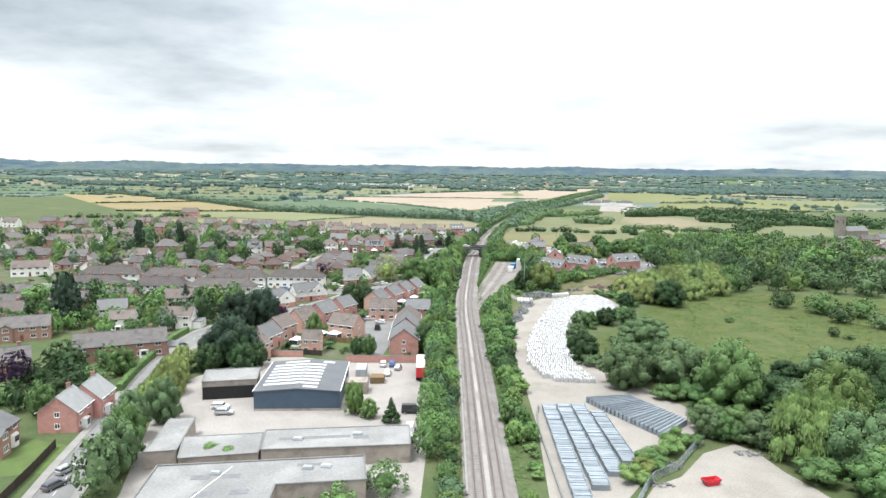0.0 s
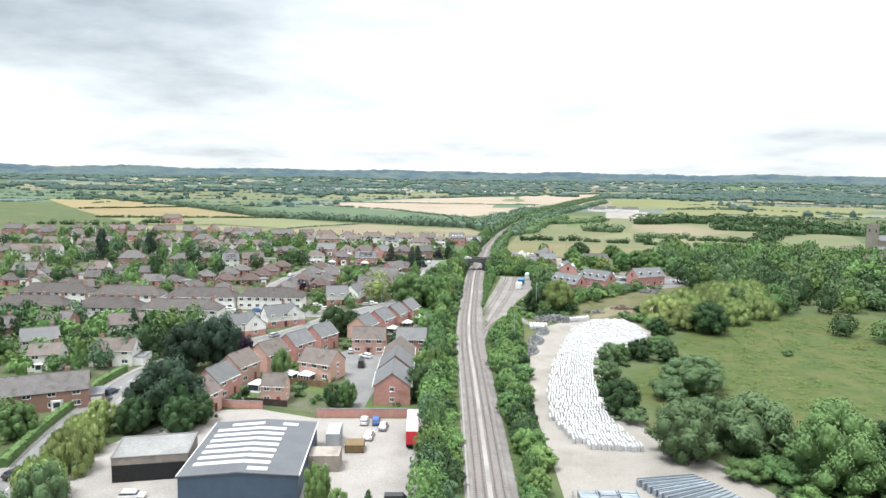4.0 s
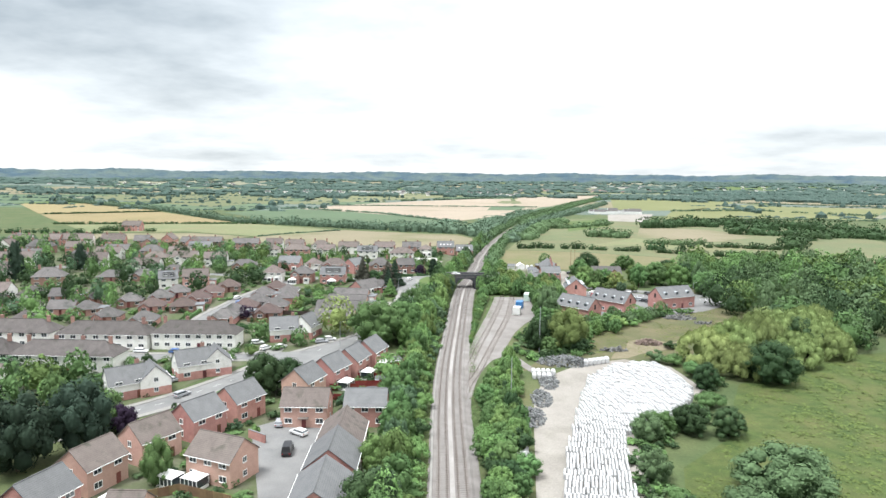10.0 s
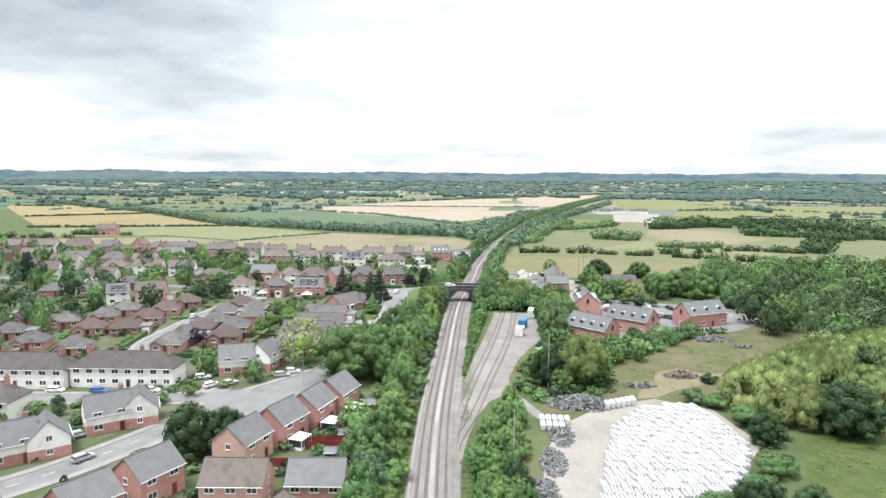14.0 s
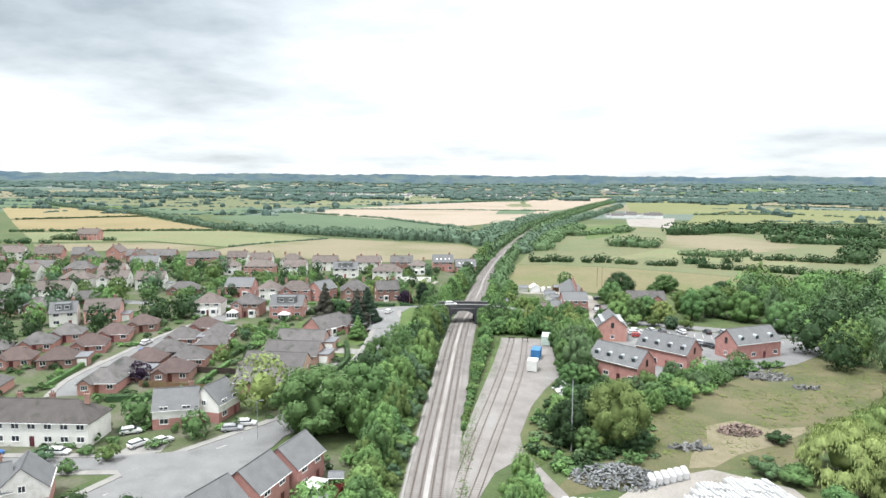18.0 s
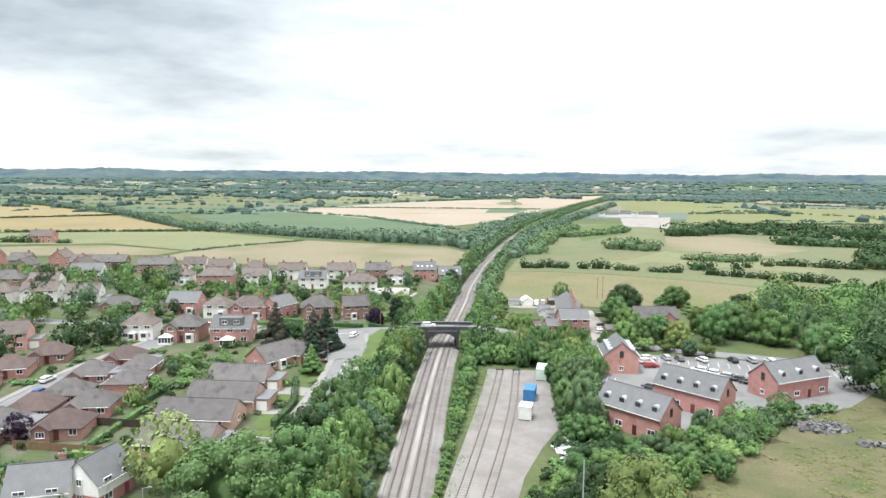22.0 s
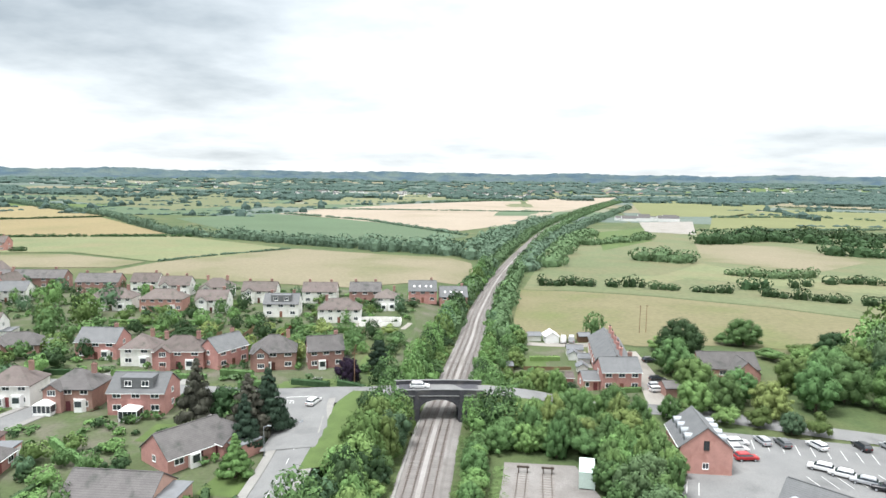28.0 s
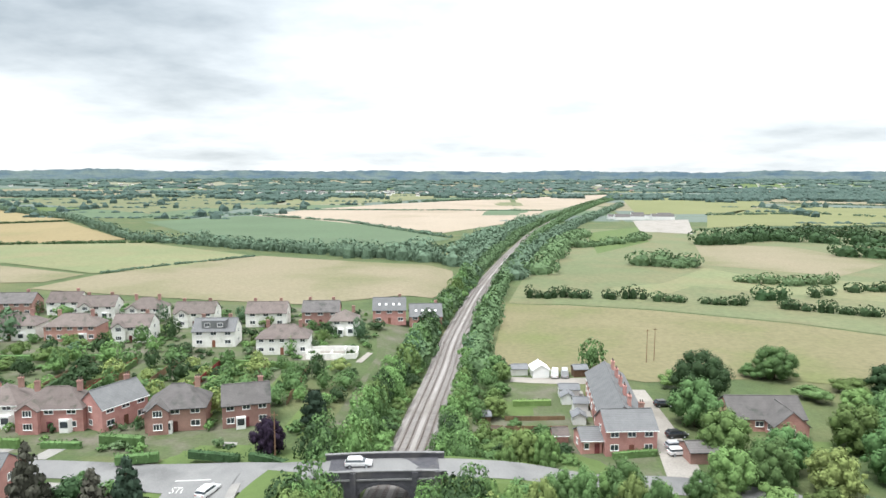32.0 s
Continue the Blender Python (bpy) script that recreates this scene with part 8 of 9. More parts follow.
scatter([(30, 322), (40, 346), (50, 354), (60, 356), (52, 340), (40, 326)], 4.0, (2.5, 6), (1.8, 3.2), (L_GREEN, L_GREY, L_LIGHT), ("bush", "round"), 1, "on the waste ground", 39, 40)
scatter([(36, 412), (46, 410.5), (62, 405.5), (62, 408.5), (46, 413), (37, 415)], 4.5, (4, 7), (2.6, 3.6), GREENS, ("round", "bush"), 1, "between car park and main road", 40, 14)
for x, y, h, r, m, kind in ((47.5, 462.5, 11.5, 6.9, L_DARK, "round"), (41.8, 446, 9.4, 5.4, L_GREEN, "round"), (42.8, 432, 8.6, 5.0, L_LIGHT, "round"), (71, 480, 8.4, 6.0, L_GREEN, "round"), (39.6, 418.5, 7.2, 4.2, L_LIGHT, "round"), (52, 426.5, 7.6, 4.4, L_GREEN, "round"), (56, 418.6, 7.8, 4.8, L_YELLOW, "round"), (46.4, 420, 8.4, 4.0, L_GREEN, "round"), (33.4, 413.6, 5.4, 2.5, L_GREEN, "round"), (68.5, 436, 8.8, 5.4, L_OLIVE, "round"), (67.5, 423, 11, 5.4, L_GREEN, "round"), (73.3, 464, 4.5, 4.4, L_GREEN, "bush"), (84.3, 470, 5.0, 5.0, L_OLIVE, "bush"), (92.3, 468.6, 7.4, 5.0, L_DARK, "round"), (66.2, 480.5, 4.4, 3.4, L_GREEN, "bush"), (43, 471, 4.4, 3.4, L_LIGHT, "bush"), (77, 430, 10.5, 6.4, L_GREEN, "round"), (80, 444, 9.5, 5.8, L_GREEN, "round"), (86, 424, 11, 6.6, L_LIGHT, "round"), (92, 437, 10, 6.2, L_DARK, "round"), (78, 454, 6, 4.6, L_LIGHT, "round"), (89, 452, 8, 5.4, L_OLIVE, "round"), (93.5, 408, 10.5, 6.2, L_GREEN, "round")):
    plant(x, y, h, r, m, kind, 4 if r > 5.5 else 2, "beside the main road")
for x, y, h, r, m in ((90.5, 380, 13.2, 7.4, L_DARK), (104.8, 399.4, 14.4, 7.4, L_DARK), (98, 372, 11, 6.6, L_GREEN)):
    plant(x, y, h, r, m, "round", 4, "at the end of the car park")
# gardens
scatter([(-56, 385), (-70, 383), (-86, 376), (-78, 347), (-66, 352), (-64, 372)], 5.2, (2.5, 5.5), (1.6, 2.8), GREENS, ("bush", "round"), 1, "in a back garden", 6)
scatter([(-102, 436), (-55, 436), (-30, 446), (-34, 470), (-60, 472), (-110, 476)], 5.6, (2.4, 6.5), (1.8, 3.4), (L_GREEN, L_DARK, L_LIGHT, L_GREEN, L_DARK, L_YELLOW), ("bush", "round", "round"), 1, "in a back garden", 7)
scatter([(-105, 402), (-62, 401.5), (-62, 407), (-105, 406)], 4.0, (1.6, 3.4), (1.3, 2.2), GREENS, ("bush",), 1, "beside the main road", 8)
scatter([(-128, 400), (-108, 402), (-106, 480), (-130, 478)], 7.0, (4, 8), (2.4, 3.8), GREENS, ("bush", "round"), 1, "among village gardens", 9)
scatter([(-330, 320), (-150, 310), (-135, 400), (-135, 500), (-330, 520)], 10.5, (5, 11), (2.8, 4.8), GREENS + (L_DARK, L_DARK), ("round",), 1, "among village houses", 10, 190)
scatter([(-200, 200), (-112, 196), (-98, 250), (-112, 262), (-200, 258)], 7.2, (5, 11), (3.0, 5.2), GREENS + (L_DARK, L_DARK), ("round", "bush"), 1, "among village gardens", 11, 110)
scatter([(-200, 274), (-98, 275), (-98, 278.5), (-200, 276.5)], 7.0, (2, 4), (1.5, 2.4), GREENS, ("bush",), 1, "in front gardens", 12)
scatter([(-105, 254), (-78, 276), (-66, 296), (-84, 288), (-108, 272)], 5.5, (2, 4.5), (1.5, 2.6), GREENS, ("bush", "round"), 1, "in front gardens", 13)
scatter([(-115, 104), (-100, 104), (-100, 170), (-118, 165)], 7.0, (4, 8), (2.6, 4.2), (L_GREEN, L_DARK), ("round",), 1, "in gardens beside the street", 14)
scatter([(-66, 186), (-60, 206), (-63, 222), (-55, 236), (-48, 228), (-56, 212)], 5.0, (1.6, 3.2), (1.1, 1.9), GREENS, ("bush",), 1, "in an estate garden", 15)
scatter([(-40, 246), (-24, 248), (-24, 292), (-30, 292), (-34, 268)], 8.0, (2, 4.5), (1.4, 2.4), GREENS, ("bush", "round"), 1, "in an estate garden", 16)
scatter([(-95, 480), (-40, 478), (-30, 520), (-100, 530), (-200, 530), (-200, 500)], 9.0, (3, 6.5), (2, 3.2), GREENS, ("bush", "round"), 1, "among village houses", 17, 70)
scatter([(-0.6, 224), (5.0, 226), (5.2, 258), (6.6, 278), (3.0, 288), (-0.6, 276), (-2.4, 262), (-2.2, 244)], 3.0, (3.2, 6.0), (1.8, 2.7), (L_LIGHT, L_LIGHT, L_GREEN, L_GREEN), ("round", "bush"), 1, "between sidings and yard", 36)
# woods east of the yard
for x, y, h, r, m, kind in ((36, 168.5, 12.5, 7.6, L_GREY, "round"), (50.5, 172.5, 13, 8.2, L_GREY, "round"), (43, 178, 10, 6.0, L_GREY, "round"), (59, 157, 16.5, 8.2, L_GREEN, "round"), (64, 166, 12, 6.6, L_DARK, "round"), (45, 160.5, 5.2, 4.0, L_GREEN, "bush"), (52, 160, 6, 4.4, L_GREEN, "bush"), (74, 148, 10, 8.4, L_GREY, "round"), (70, 158, 8, 6.0, L_DARK, "round"), (83, 156, 9, 7.0, L_GREY, "round"), (89, 170, 12.5, 8.4, L_GREY, "round"), (81, 178, 6.5, 5.0, L_DARK, "round"), (99, 160, 11, 7.6, L_GREY, "round"), (102, 180, 10, 7.6, L_DARK, "round"), (114, 172, 11, 8.0, L_GREY, "round"), (112, 192, 8, 6.4, L_GREEN, "round"), (124, 186, 10, 7.8, L_DARK, "round"), (136, 198, 9, 7.0, L_GREEN, "round"), (92, 146, 10, 7.2, L_GREEN, "round"), (86, 134, 9, 6.6, L_GREY, "round"), (76, 134, 6.5, 5.2, L_DARK, "round"), (104, 140, 11, 8.0, L_DARK, "round"), (98, 124, 9, 7.0, L_GREEN, "round"), (116, 152, 11, 8.0, L_GREEN, "round"), (112, 128, 10, 8.0, L_GREY, "round"), (128, 164, 11, 8.0, L_DARK, "round"), (63, 140, 5.0, 5.0, L_DARK, "bush"), (54, 137, 5.2, 4.0, L_GREEN, "bush"), (49.5, 143, 4.7, 4.2, L_GREEN, "bush"), (52, 150, 4.4, 3.6, L_LIGHT, "bush"), (38, 127, 4.0, 3.2, L_LIGHT, "bush"), (43, 132, 3.4, 2.6, L_GREEN, "bush"), (33.5, 120.5, 3.4, 2.6, L_LIGHT, "bush"), (65.5, 128, 14.5, 8.8, L_LIGHT, "willow"), (58.5, 133.5, 7.3, 5.4, L_GREY, "round"), (69.5, 122, 12.4, 7.0, L_GREY, "round"), (62.8, 118.5, 6.4, 5.0, L_GREEN, "bush"), (73.5, 119.5, 7.8, 5.8, L_LIGHT, "round"), (70, 111.5, 8.4, 5.4, L_GREEN, "round"), (51.2, 136, 5.6, 3.6, L_GREEN, "round"), (48.5, 137.5, 7.0, 4.0, L_GREY, "round"), (78, 144, 15.5, 7.5, L_OLIVE, "round"), (91, 154, 15.5, 8.0, L_DARK, "round"), (33.4, 122.5, 4.6, 3.2, L_GREEN, "bush"), (28, 113.5, 4.4, 3.0, L_LIGHT, "bush"), (40, 131, 4.4, 3.0, L_LIGHT, "bush"), (30.4, 117, 4.0, 2.8, L_YELLOW, "bush"), (29.5, 113.5, 2.6, 2.0, L_GREEN, "bush"), (58, 147, 5, 3.6, L_GREEN, "bush")):
    plant(x, y, h, r, m, kind, 4 if r > 5.5 else 2, "at the meadow's edge")
for x, y, h, r, m, kind in ((27.9, 193, 8.6, 5.0, L_DARK, "round"), (30, 187, 4.6, 3.2, L_GREY, "bush"), (29.2, 217.5, 6.0, 3.6, L_GREY, "round"), (31.5, 208, 4.0, 2.8, L_GREEN, "bush"), (50, 213, 9.2, 8.6, L_GREY, "round"), (42, 205, 6.5, 4.8, L_GREY, "bush"), (31.6, 236, 6.4, 3.8, L_GREY, "round"), (35.5, 240.5, 5.0, 3.2, L_GREEN, "round"), (42, 241.5, 6.6, 4.2, L_DARK, "round"), (50, 241, 6.1, 4.2, L_DARK, "round"), (45.5, 250, 4.4, 3.8, L_GREEN, "bush"), (51, 258.5, 5.0, 3.8, L_GREEN, "bush"), (54.6, 272.5, 6.6, 3.8, L_DARK, "round"), (54.6, 283, 5.0, 4.4, L_GREEN, "bush"), (61, 295, 11.4, 8.4, L_WILLOW, "willow"), (66.5, 284, 10, 6.6, L_WILLOW, "willow"), (73.5, 279, 11, 8.2, L_DARK, "round"), (78, 304, 14.5, 8.6, L_WILLOW, "willow"), (70, 300, 12.5, 7.6, L_WILLOW, "willow"), (87, 297, 10.5, 7.4, L_WILLOW, "willow"), (95, 314, 14.4, 9.2, L_WILLOW, "willow"), (88, 322, 11, 7.4, L_WILLOW, "round"), (104, 324, 13, 8.2, L_WILLOW, "willow"), (101, 306, 10, 6.8, L_WILLOW, "willow"), (55, 311, 2.9, 2.7, L_DARK, "bush"), (47, 296, 4.2, 3.0, L_GREY, "bush"), (51.5, 293, 4.6, 3.4, L_GREEN, "bush"), (133, 273, 8.6, 7.6, L_GREEN, "round"), (121, 282, 8, 5.4, L_DARK, "round"), (132.5, 257, 7.2, 5.0, L_DARK, "round"), (146, 268, 8, 6.2, L_GREEN, "round"), (144, 250, 6, 5.0, L_GREY, "round"), (160, 262, 8, 6.4, L_DARK, "round"), (120, 235, 3.6, 2.2, L_DARK, "round"), (124, 232, 2.4, 2.2, L_GREEN, "bush"), (90, 252, 2.6, 1.8, L_GREEN, "bush")):
    plant(x, y, h, r, m, kind, 4 if r > 5.5 else 2, "between waste ground and meadow")
scatter([(90, 306), (130, 318), (190, 310), (220, 350), (110, 345)], 9.0, (6, 15), (3.6, 7.8), WOODS, ("round",), 1, "in the wood behind the meadow", 24, 60)
for x, y, h, r, m in ((22, 306, 13.2, 6.8, L_YELLOW), (12.5, 305, 9.6, 4.4, L_DARK), (18.5, 347, 11.6, 4.2, L_GREY), (25.4, 303, 5.0, 3.4, L_DARK), (17, 312, 9.5, 4.6, L_DARK), (12.0, 316, 6.0, 3.0, L_LIGHT)):
    plant(x, y, h, r, m, "round", 4 if r > 5.5 else 2, "beside the sidings")
scatter([(11, 310), (16, 300), (26, 306), (29, 316), (26, 334), (19, 340), (13, 324)], 4.4, (3.5, 7.0), (2.2, 3.4), (L_GREEN, L_DARK, L_LIGHT, L_GREEN), ("round", "bush"), 2, "beside the sidings", 25)
scatter([(16, 342), (22, 342), (24, 378), (15, 380)], 4.2, (5, 8.5), (2.4, 3.6), (L_GREY, L_GREEN), ("round",), 1, "beside the sidings", 26)
scatter([(20, 336), (30, 338), (44, 346), (58, 358), (66, 364), (58, 352), (46, 340), (36, 326)], 4.6, (3, 7.0), (2.2, 3.6), (L_LIGHT, L_GREEN, L_GREY), ("round", "bush"), 1, "between offices and waste ground", 27)
scatter([(90, 364), (98, 380), (118, 396), (150, 392), (150, 345), (116, 340), (100, 350)], 8.0, (6, 15), (3.4, 7.6), WOODS, ("round",), 1, "in the wood beside the offices", 28, 70)
scatter([(93, 416), (100, 404), (150, 396), (230, 400), (240, 470), (150, 500), (110, 482), (97, 462), (97, 440)], 6.8, (7, 15), (3.6, 7.4), (L_GREEN, L_GREEN, L_DARK, L_LIGHT, L_OLIVE, L_GREY), ("round",), 1, "in the belt beside the main road", 29, 170)
plant(26.4, 484.5, 8.3, 3.8, L_GREEN, "round", 2, "at the field's edge")
scatter([(0, 424), (14, 424), (14, 440), (4, 444), (-4, 440)], 4.6, (2, 4.6), (1.5, 2.6), GREENS, ("bush", "round"), 1, "in the terrace gardens", 31)
scatter([(-6, 445), (3, 445), (2, 485), (-6, 485)], 4.2, (3, 6), (2.0, 3.2), GREENS, ("bush", "round"), 1, "beside the railway", 32)
scatter([(200, 300), (330, 330), (400, 430), (260, 430), (180, 420), (190, 360)], 12.0, (5, 9), (4.5, 6.5), WOODS, ("round",), 1, "in the woods towards the church", 33, 130)
scatter([(150, 175), (240, 240), (330, 330), (420, 330), (300, 160)], 13.0, (5, 9), (4.5, 6.5), WOODS, ("round",), 1, "in the woods beyond the meadow", 34, 90)



def garden_shrubs(poly, n, seed, hs=(0.8, 2.6), rs=(0.7, 1.9)):
    """Small shrubs and flower beds all over gardens and rough ground, joined."""
    rnd = random.Random(seed)
    xs, ys = [p[0] for p in poly], [p[1] for p in poly]
    k = 0
    while k < n:
        x, y = rnd.uniform(min(xs), max(xs)), rnd.uniform(min(ys), max(ys))
        if not inside(x, y, poly):
            continue
        k += 1
        if inside(x, y, COURT) or inside(x, y, JUNCTION) or any(abs(x - a) < 4.2 and abs(y - b) < 4.2 for a, b in ROADPTS):
            continue
        joined_tree(x, y, rnd.uniform(*hs), rnd.uniform(*rs), rnd.choice((L_GREEN, L_GREEN, L_GREEN, L_DARK, L_DARK, L_GREY, L_LIGHT)), "bush", 3)


JUNCTION = [(-79, 282), (-66, 262), (-50, 272), (-43, 300), (-48, 309), (-56, 298), (-79, 291)]
COURT = [(-38, 242), (-48, 242), (-54, 234), (-48, 219), (-42, 205), (-38, 195), (-37, 187), (-32, 187), (-32, 204), (-33, 224)]
ROADPTS = [p for line in (main_line, side_line, close_line, west_line) for p in line]
garden_shrubs([(-45, 300), (-36, 330), (-44, 400), (-110, 404), (-240, 420), (-240, 300), (-105, 215), (-88, 240), (-72, 290)], 1000, 1)
garden_shrubs([(-36, 418), (-28, 470), (-40, 540), (-230, 550), (-260, 440), (-110, 418)], 800, 2)
garden_shrubs([(-75, 188), (-22, 190), (-24, 286), (-40, 296), (-64, 286), (-78, 225)], 220, 3)
garden_shrubs([(31, 112), (44, 136), (54, 152), (46, 162), (62, 150), (80, 134), (100, 110), (150, 120), (150, 200), (104, 196), (84, 186), (66, 176), (40, 184), (30, 175), (48, 160), (52, 148), (40, 130)], 260, 4, (1.5, 4.0), (1.6, 3.4))
garden_shrubs([(5, 300), (12, 290), (30, 300), (30, 318), (27, 344), (20, 374), (16, 372), (17, 352), (7, 322)], 190, 5, (0.8, 2.6), (0.9, 2.2))
garden_shrubs([(27, 338), (40, 330), (52, 346), (66, 358), (78, 366), (60, 364), (42, 348)], 110, 6, (1.0, 3.2), (1.0, 2.2))
garden_shrubs([(26, 186), (34, 200), (32, 226), (44, 244), (56, 262), (62, 280), (56, 282), (50, 262), (40, 250), (28, 240), (25.5, 216)], 110, 7, (0.8, 2.4), (0.9, 2.0))
build_joined()

# ---- hedges ----
hedge([(-104.5, 208), (-104, 196), (-101.5, 184), (-97.5, 165), (-92.5, 148)], 1.8, 2.2, L_GREEN, "long clipped green hedge beside the street")
hedge([(-70, 420.5), (-62, 420)], 1.8, 2.2, L_GREEN, "thick clipped garden hedge beside the road", up=0.2)
hedge([(-50.5, 414.5), (-41.5, 413.5)], 1.4, 1.4, L_DARK, "clipped dark green garden hedge beside the road", up=1.2)
hedge([(-39.5, 413.2), (-32.0, 412.6)], 1.4, 1.4, L_DARK, "clipped dark green garden hedge beside the road", up=1.8)
hedge([(-62.5, 412.5), (-56, 414.5)], 1.6, 1.6, L_GREEN, "clipped green garden hedge beside the road", up=0.4)
hedge([(-52, 437), (-46, 458)], 1.4, 1.8, L_GREEN, "clipped hedge between back gardens")
hedge([(-81.5, 279), (-88, 268), (-92, 258)], 1.2, 1.4, L_DARK, "dark clipped hedge before the chalet gardens")
hedge([(-92, 316), (-80, 318), (-74, 316)], 1.5, 1.7, L_DARK, "clipped dark hedge behind the terrace")
hedge([(-48, 366), (-44, 352), (-44.5, 340)], 1.3, 1.5, L_DARK, "clipped dark hedge beside bungalow gardens")
hedge([(30.6, 431), (22.5, 429)], 1.0, 1.4, L_GREEN, "green garden hedge before the terrace")
hedge([(0, 450), (1, 468)], 1.6, 1.8, L_GREEN, "green hedge beside terrace gardens")
hedge([(4.9, 456.4), (13.4, 457.3)], 1.2, 1.5, L_LIGHT, "bright green clipped garden hedge")


for k, pts in enumerate(([(-76, 326), (-75, 345)], [(-77, 348), (-75, 366)], [(-72, 372), (-84, 380)], [(-64, 322), (-76, 323)], [(-112, 322), (-114, 345)], [(-99, 436), (-102, 462)], [(-88, 434), (-92, 470)], [(-66, 434), (-63, 468)], [(-120, 400), (-108, 401)], [(-126, 300), (-100, 302)], [(-160, 303), (-132, 303)], [(-150, 261), (-112, 262)], [(-112, 254), (-104, 266)], [(-66, 401.5), (-80, 402)], [(-90, 402.5), (-108, 403.5)], [(-96, 417.5), (-84, 418)], [(-80, 418.5), (-73, 419)], [(-122, 416), (-104, 418)], [(-130, 470), (-100, 474)], [(-72, 472), (-50, 470)])):
    hedge(pts, 1.2, 1.3 + 0.2 * (k % 4), (L_GREEN, L_DARK, L_GREEN, L_LIGHT)[k % 4], "clipped garden hedge between village plots", 1.0, 20)


def wild_hedge(pts, w, h, label, gaps=0.12, material=None, seed=1, size=0.55):
    """An overgrown hedgerow with tree-like swellings and gaps."""
    rnd = random.Random(seed)
    verts, faces = [], []
    for x, y, a in along(pts, w * 0.8):
        if rnd.random() < gaps:
            continue
        hh, r = h * rnd.uniform(0.55, 1.25), w * rnd.uniform(0.45, 0.8)
        x += rnd.gauss(0, w * 0.12)
        y += rnd.gauss(0, w * 0.12)
        z = G(x, y)
        k = int(40 + 12 * r)
        for _ in range(k):
            d = Vector((rnd.gauss(0, 1), rnd.gauss(0, 1), rnd.gauss(0, 1))).normalized()
            p = Vector((x + d.x * r, y + d.y * r, z + hh * 0.5 + d.z * hh * 0.5))
            s = size * (0.6 + 0.12 * r) * rnd.uniform(0.7, 1.5)
            i = len(verts)
            nrm = (d + Vector((rnd.gauss(0, 0.3), rnd.gauss(0, 0.3), rnd.gauss(0.1, 0.3)))).normalized()
            t = nrm.orthogonal().normalized()
            t.rotate(Matrix.Rotation(rnd.uniform(0, 6.283), 3, nrm))
            b = nrm.cross(t)
            verts += [p + t * s, p - t * s * 0.5 + b * s * 0.9, p - t * s * 0.5 - b * s * 0.9]
            faces.append((i, i + 1, i + 2))
        i = len(verts)
        ring = [(x + math.cos(q * 1.047) * r * 0.62, y + math.sin(q * 1.047) * r * 0.62) for q in range(6)]
        verts += [Vector((u, v, z)) for u, v in ring] + [Vector((x + (u - x) * 0.8, y + (v - y) * 0.8, z + hh * 0.5)) for u, v in ring] + [Vector((x, y, z + hh * 0.75))]
        for q in range(6):
            n = (q + 1) % 6
            faces += [(i + q, i + n, i + 6 + n, i + 6 + q), (i + 6 + q, i + 6 + n, i + 12)]
    me = bpy.data.meshes.new("hedgerow")
    me.from_pydata(verts, [], faces)
    me.materials.append(material or L_FAR_HAZED)
    return tagged(new("hedgerow", me), label, "hedgerow", "", "stuff")


HR = "overgrown green hedgerow between farm fields"
far_line = [p for p in smooth_line(RAIL_LINE[12:], 20.0)]
for o, sd in ((-8.6, 81), (8.6, 82)):
    wild_hedge([(p[0], p[1]) for p in offset_line(far_line, o)], 6.5, 6.5, "green trees and scrub lining the railway", 0.04, L_GREY, sd)
wild_hedge([(13.7, 590), (63, 588)], 5.0, 5.0, HR, 0.05, L_DARK, 2)
wild_hedge([(67, 585), (80, 583)], 5.0, 4.6, HR, 0.05, L_DARK, 3)
wild_hedge([(84, 581), (104, 577), (140, 561), (175, 545)], 4.6, 4.4, HR, 0.12, L_DARK, 4)
wild_hedge([(109, 592), (120, 594)], 6.0, 6.0, HR, 0.0, L_DARK, 5)
wild_hedge([(-913, 1399), (-520, 1082), (-294, 820), (-225, 784), (-146, 740), (-86, 711), (-22, 695)], 9.0, 8.0, HR, 0.05, L_FAR_HAZED, 6)
wild_hedge([(-240, 800), (-146, 745), (-60, 712)], 12.0, 9.0, HR, 0.2, L_FAR_HAZED, 61)
wild_hedge([(-470, 1150), (-350, 1225), (-185, 1100), (-40, 880)], 5.0, 3.0, HR, 0.3, L_FAR_HAZED, 7)
wild_hedge([(-90, 705), (-20, 690), (-12, 740), (8, 915), (50, 1120)], 12.0, 9.0, HR, 0.05, L_FAR_HAZED, 8)
wild_hedge([(-70, 730), (-25, 760), (-6, 900), (35, 1100)], 14.0, 9.0, HR, 0.2, L_FAR_HAZED, 9)
wild_hedge([(9, 640), (22, 745), (55, 910), (90, 1070), (230, 1580)], 11.0, 8.0, HR, 0.05, L_FAR_HAZED, 10)
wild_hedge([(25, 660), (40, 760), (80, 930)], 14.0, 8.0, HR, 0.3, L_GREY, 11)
wild_hedge([(-12, 640), (-18, 680)], 8.0, 7.0, HR, 0.0, L_FAR_HAZED, 12)
wild_hedge([(-612, 941), (-515, 1062)], 4.0, 2.2, HR, 0.05, L_DARK, 13)
wild_hedge([(-450, 731), (-350, 768), (-262, 796)], 4.0, 2.4, HR, 0.1, L_DARK, 14)
wild_hedge([(-430, 610), (-330, 622)], 4.5, 4.0, HR, 0.3, L_DARK, 15)
wild_hedge([(-196, 622), (-150, 706)], 2.2, 1.2, HR, 0.15, L_FAR_HAZED, 16)
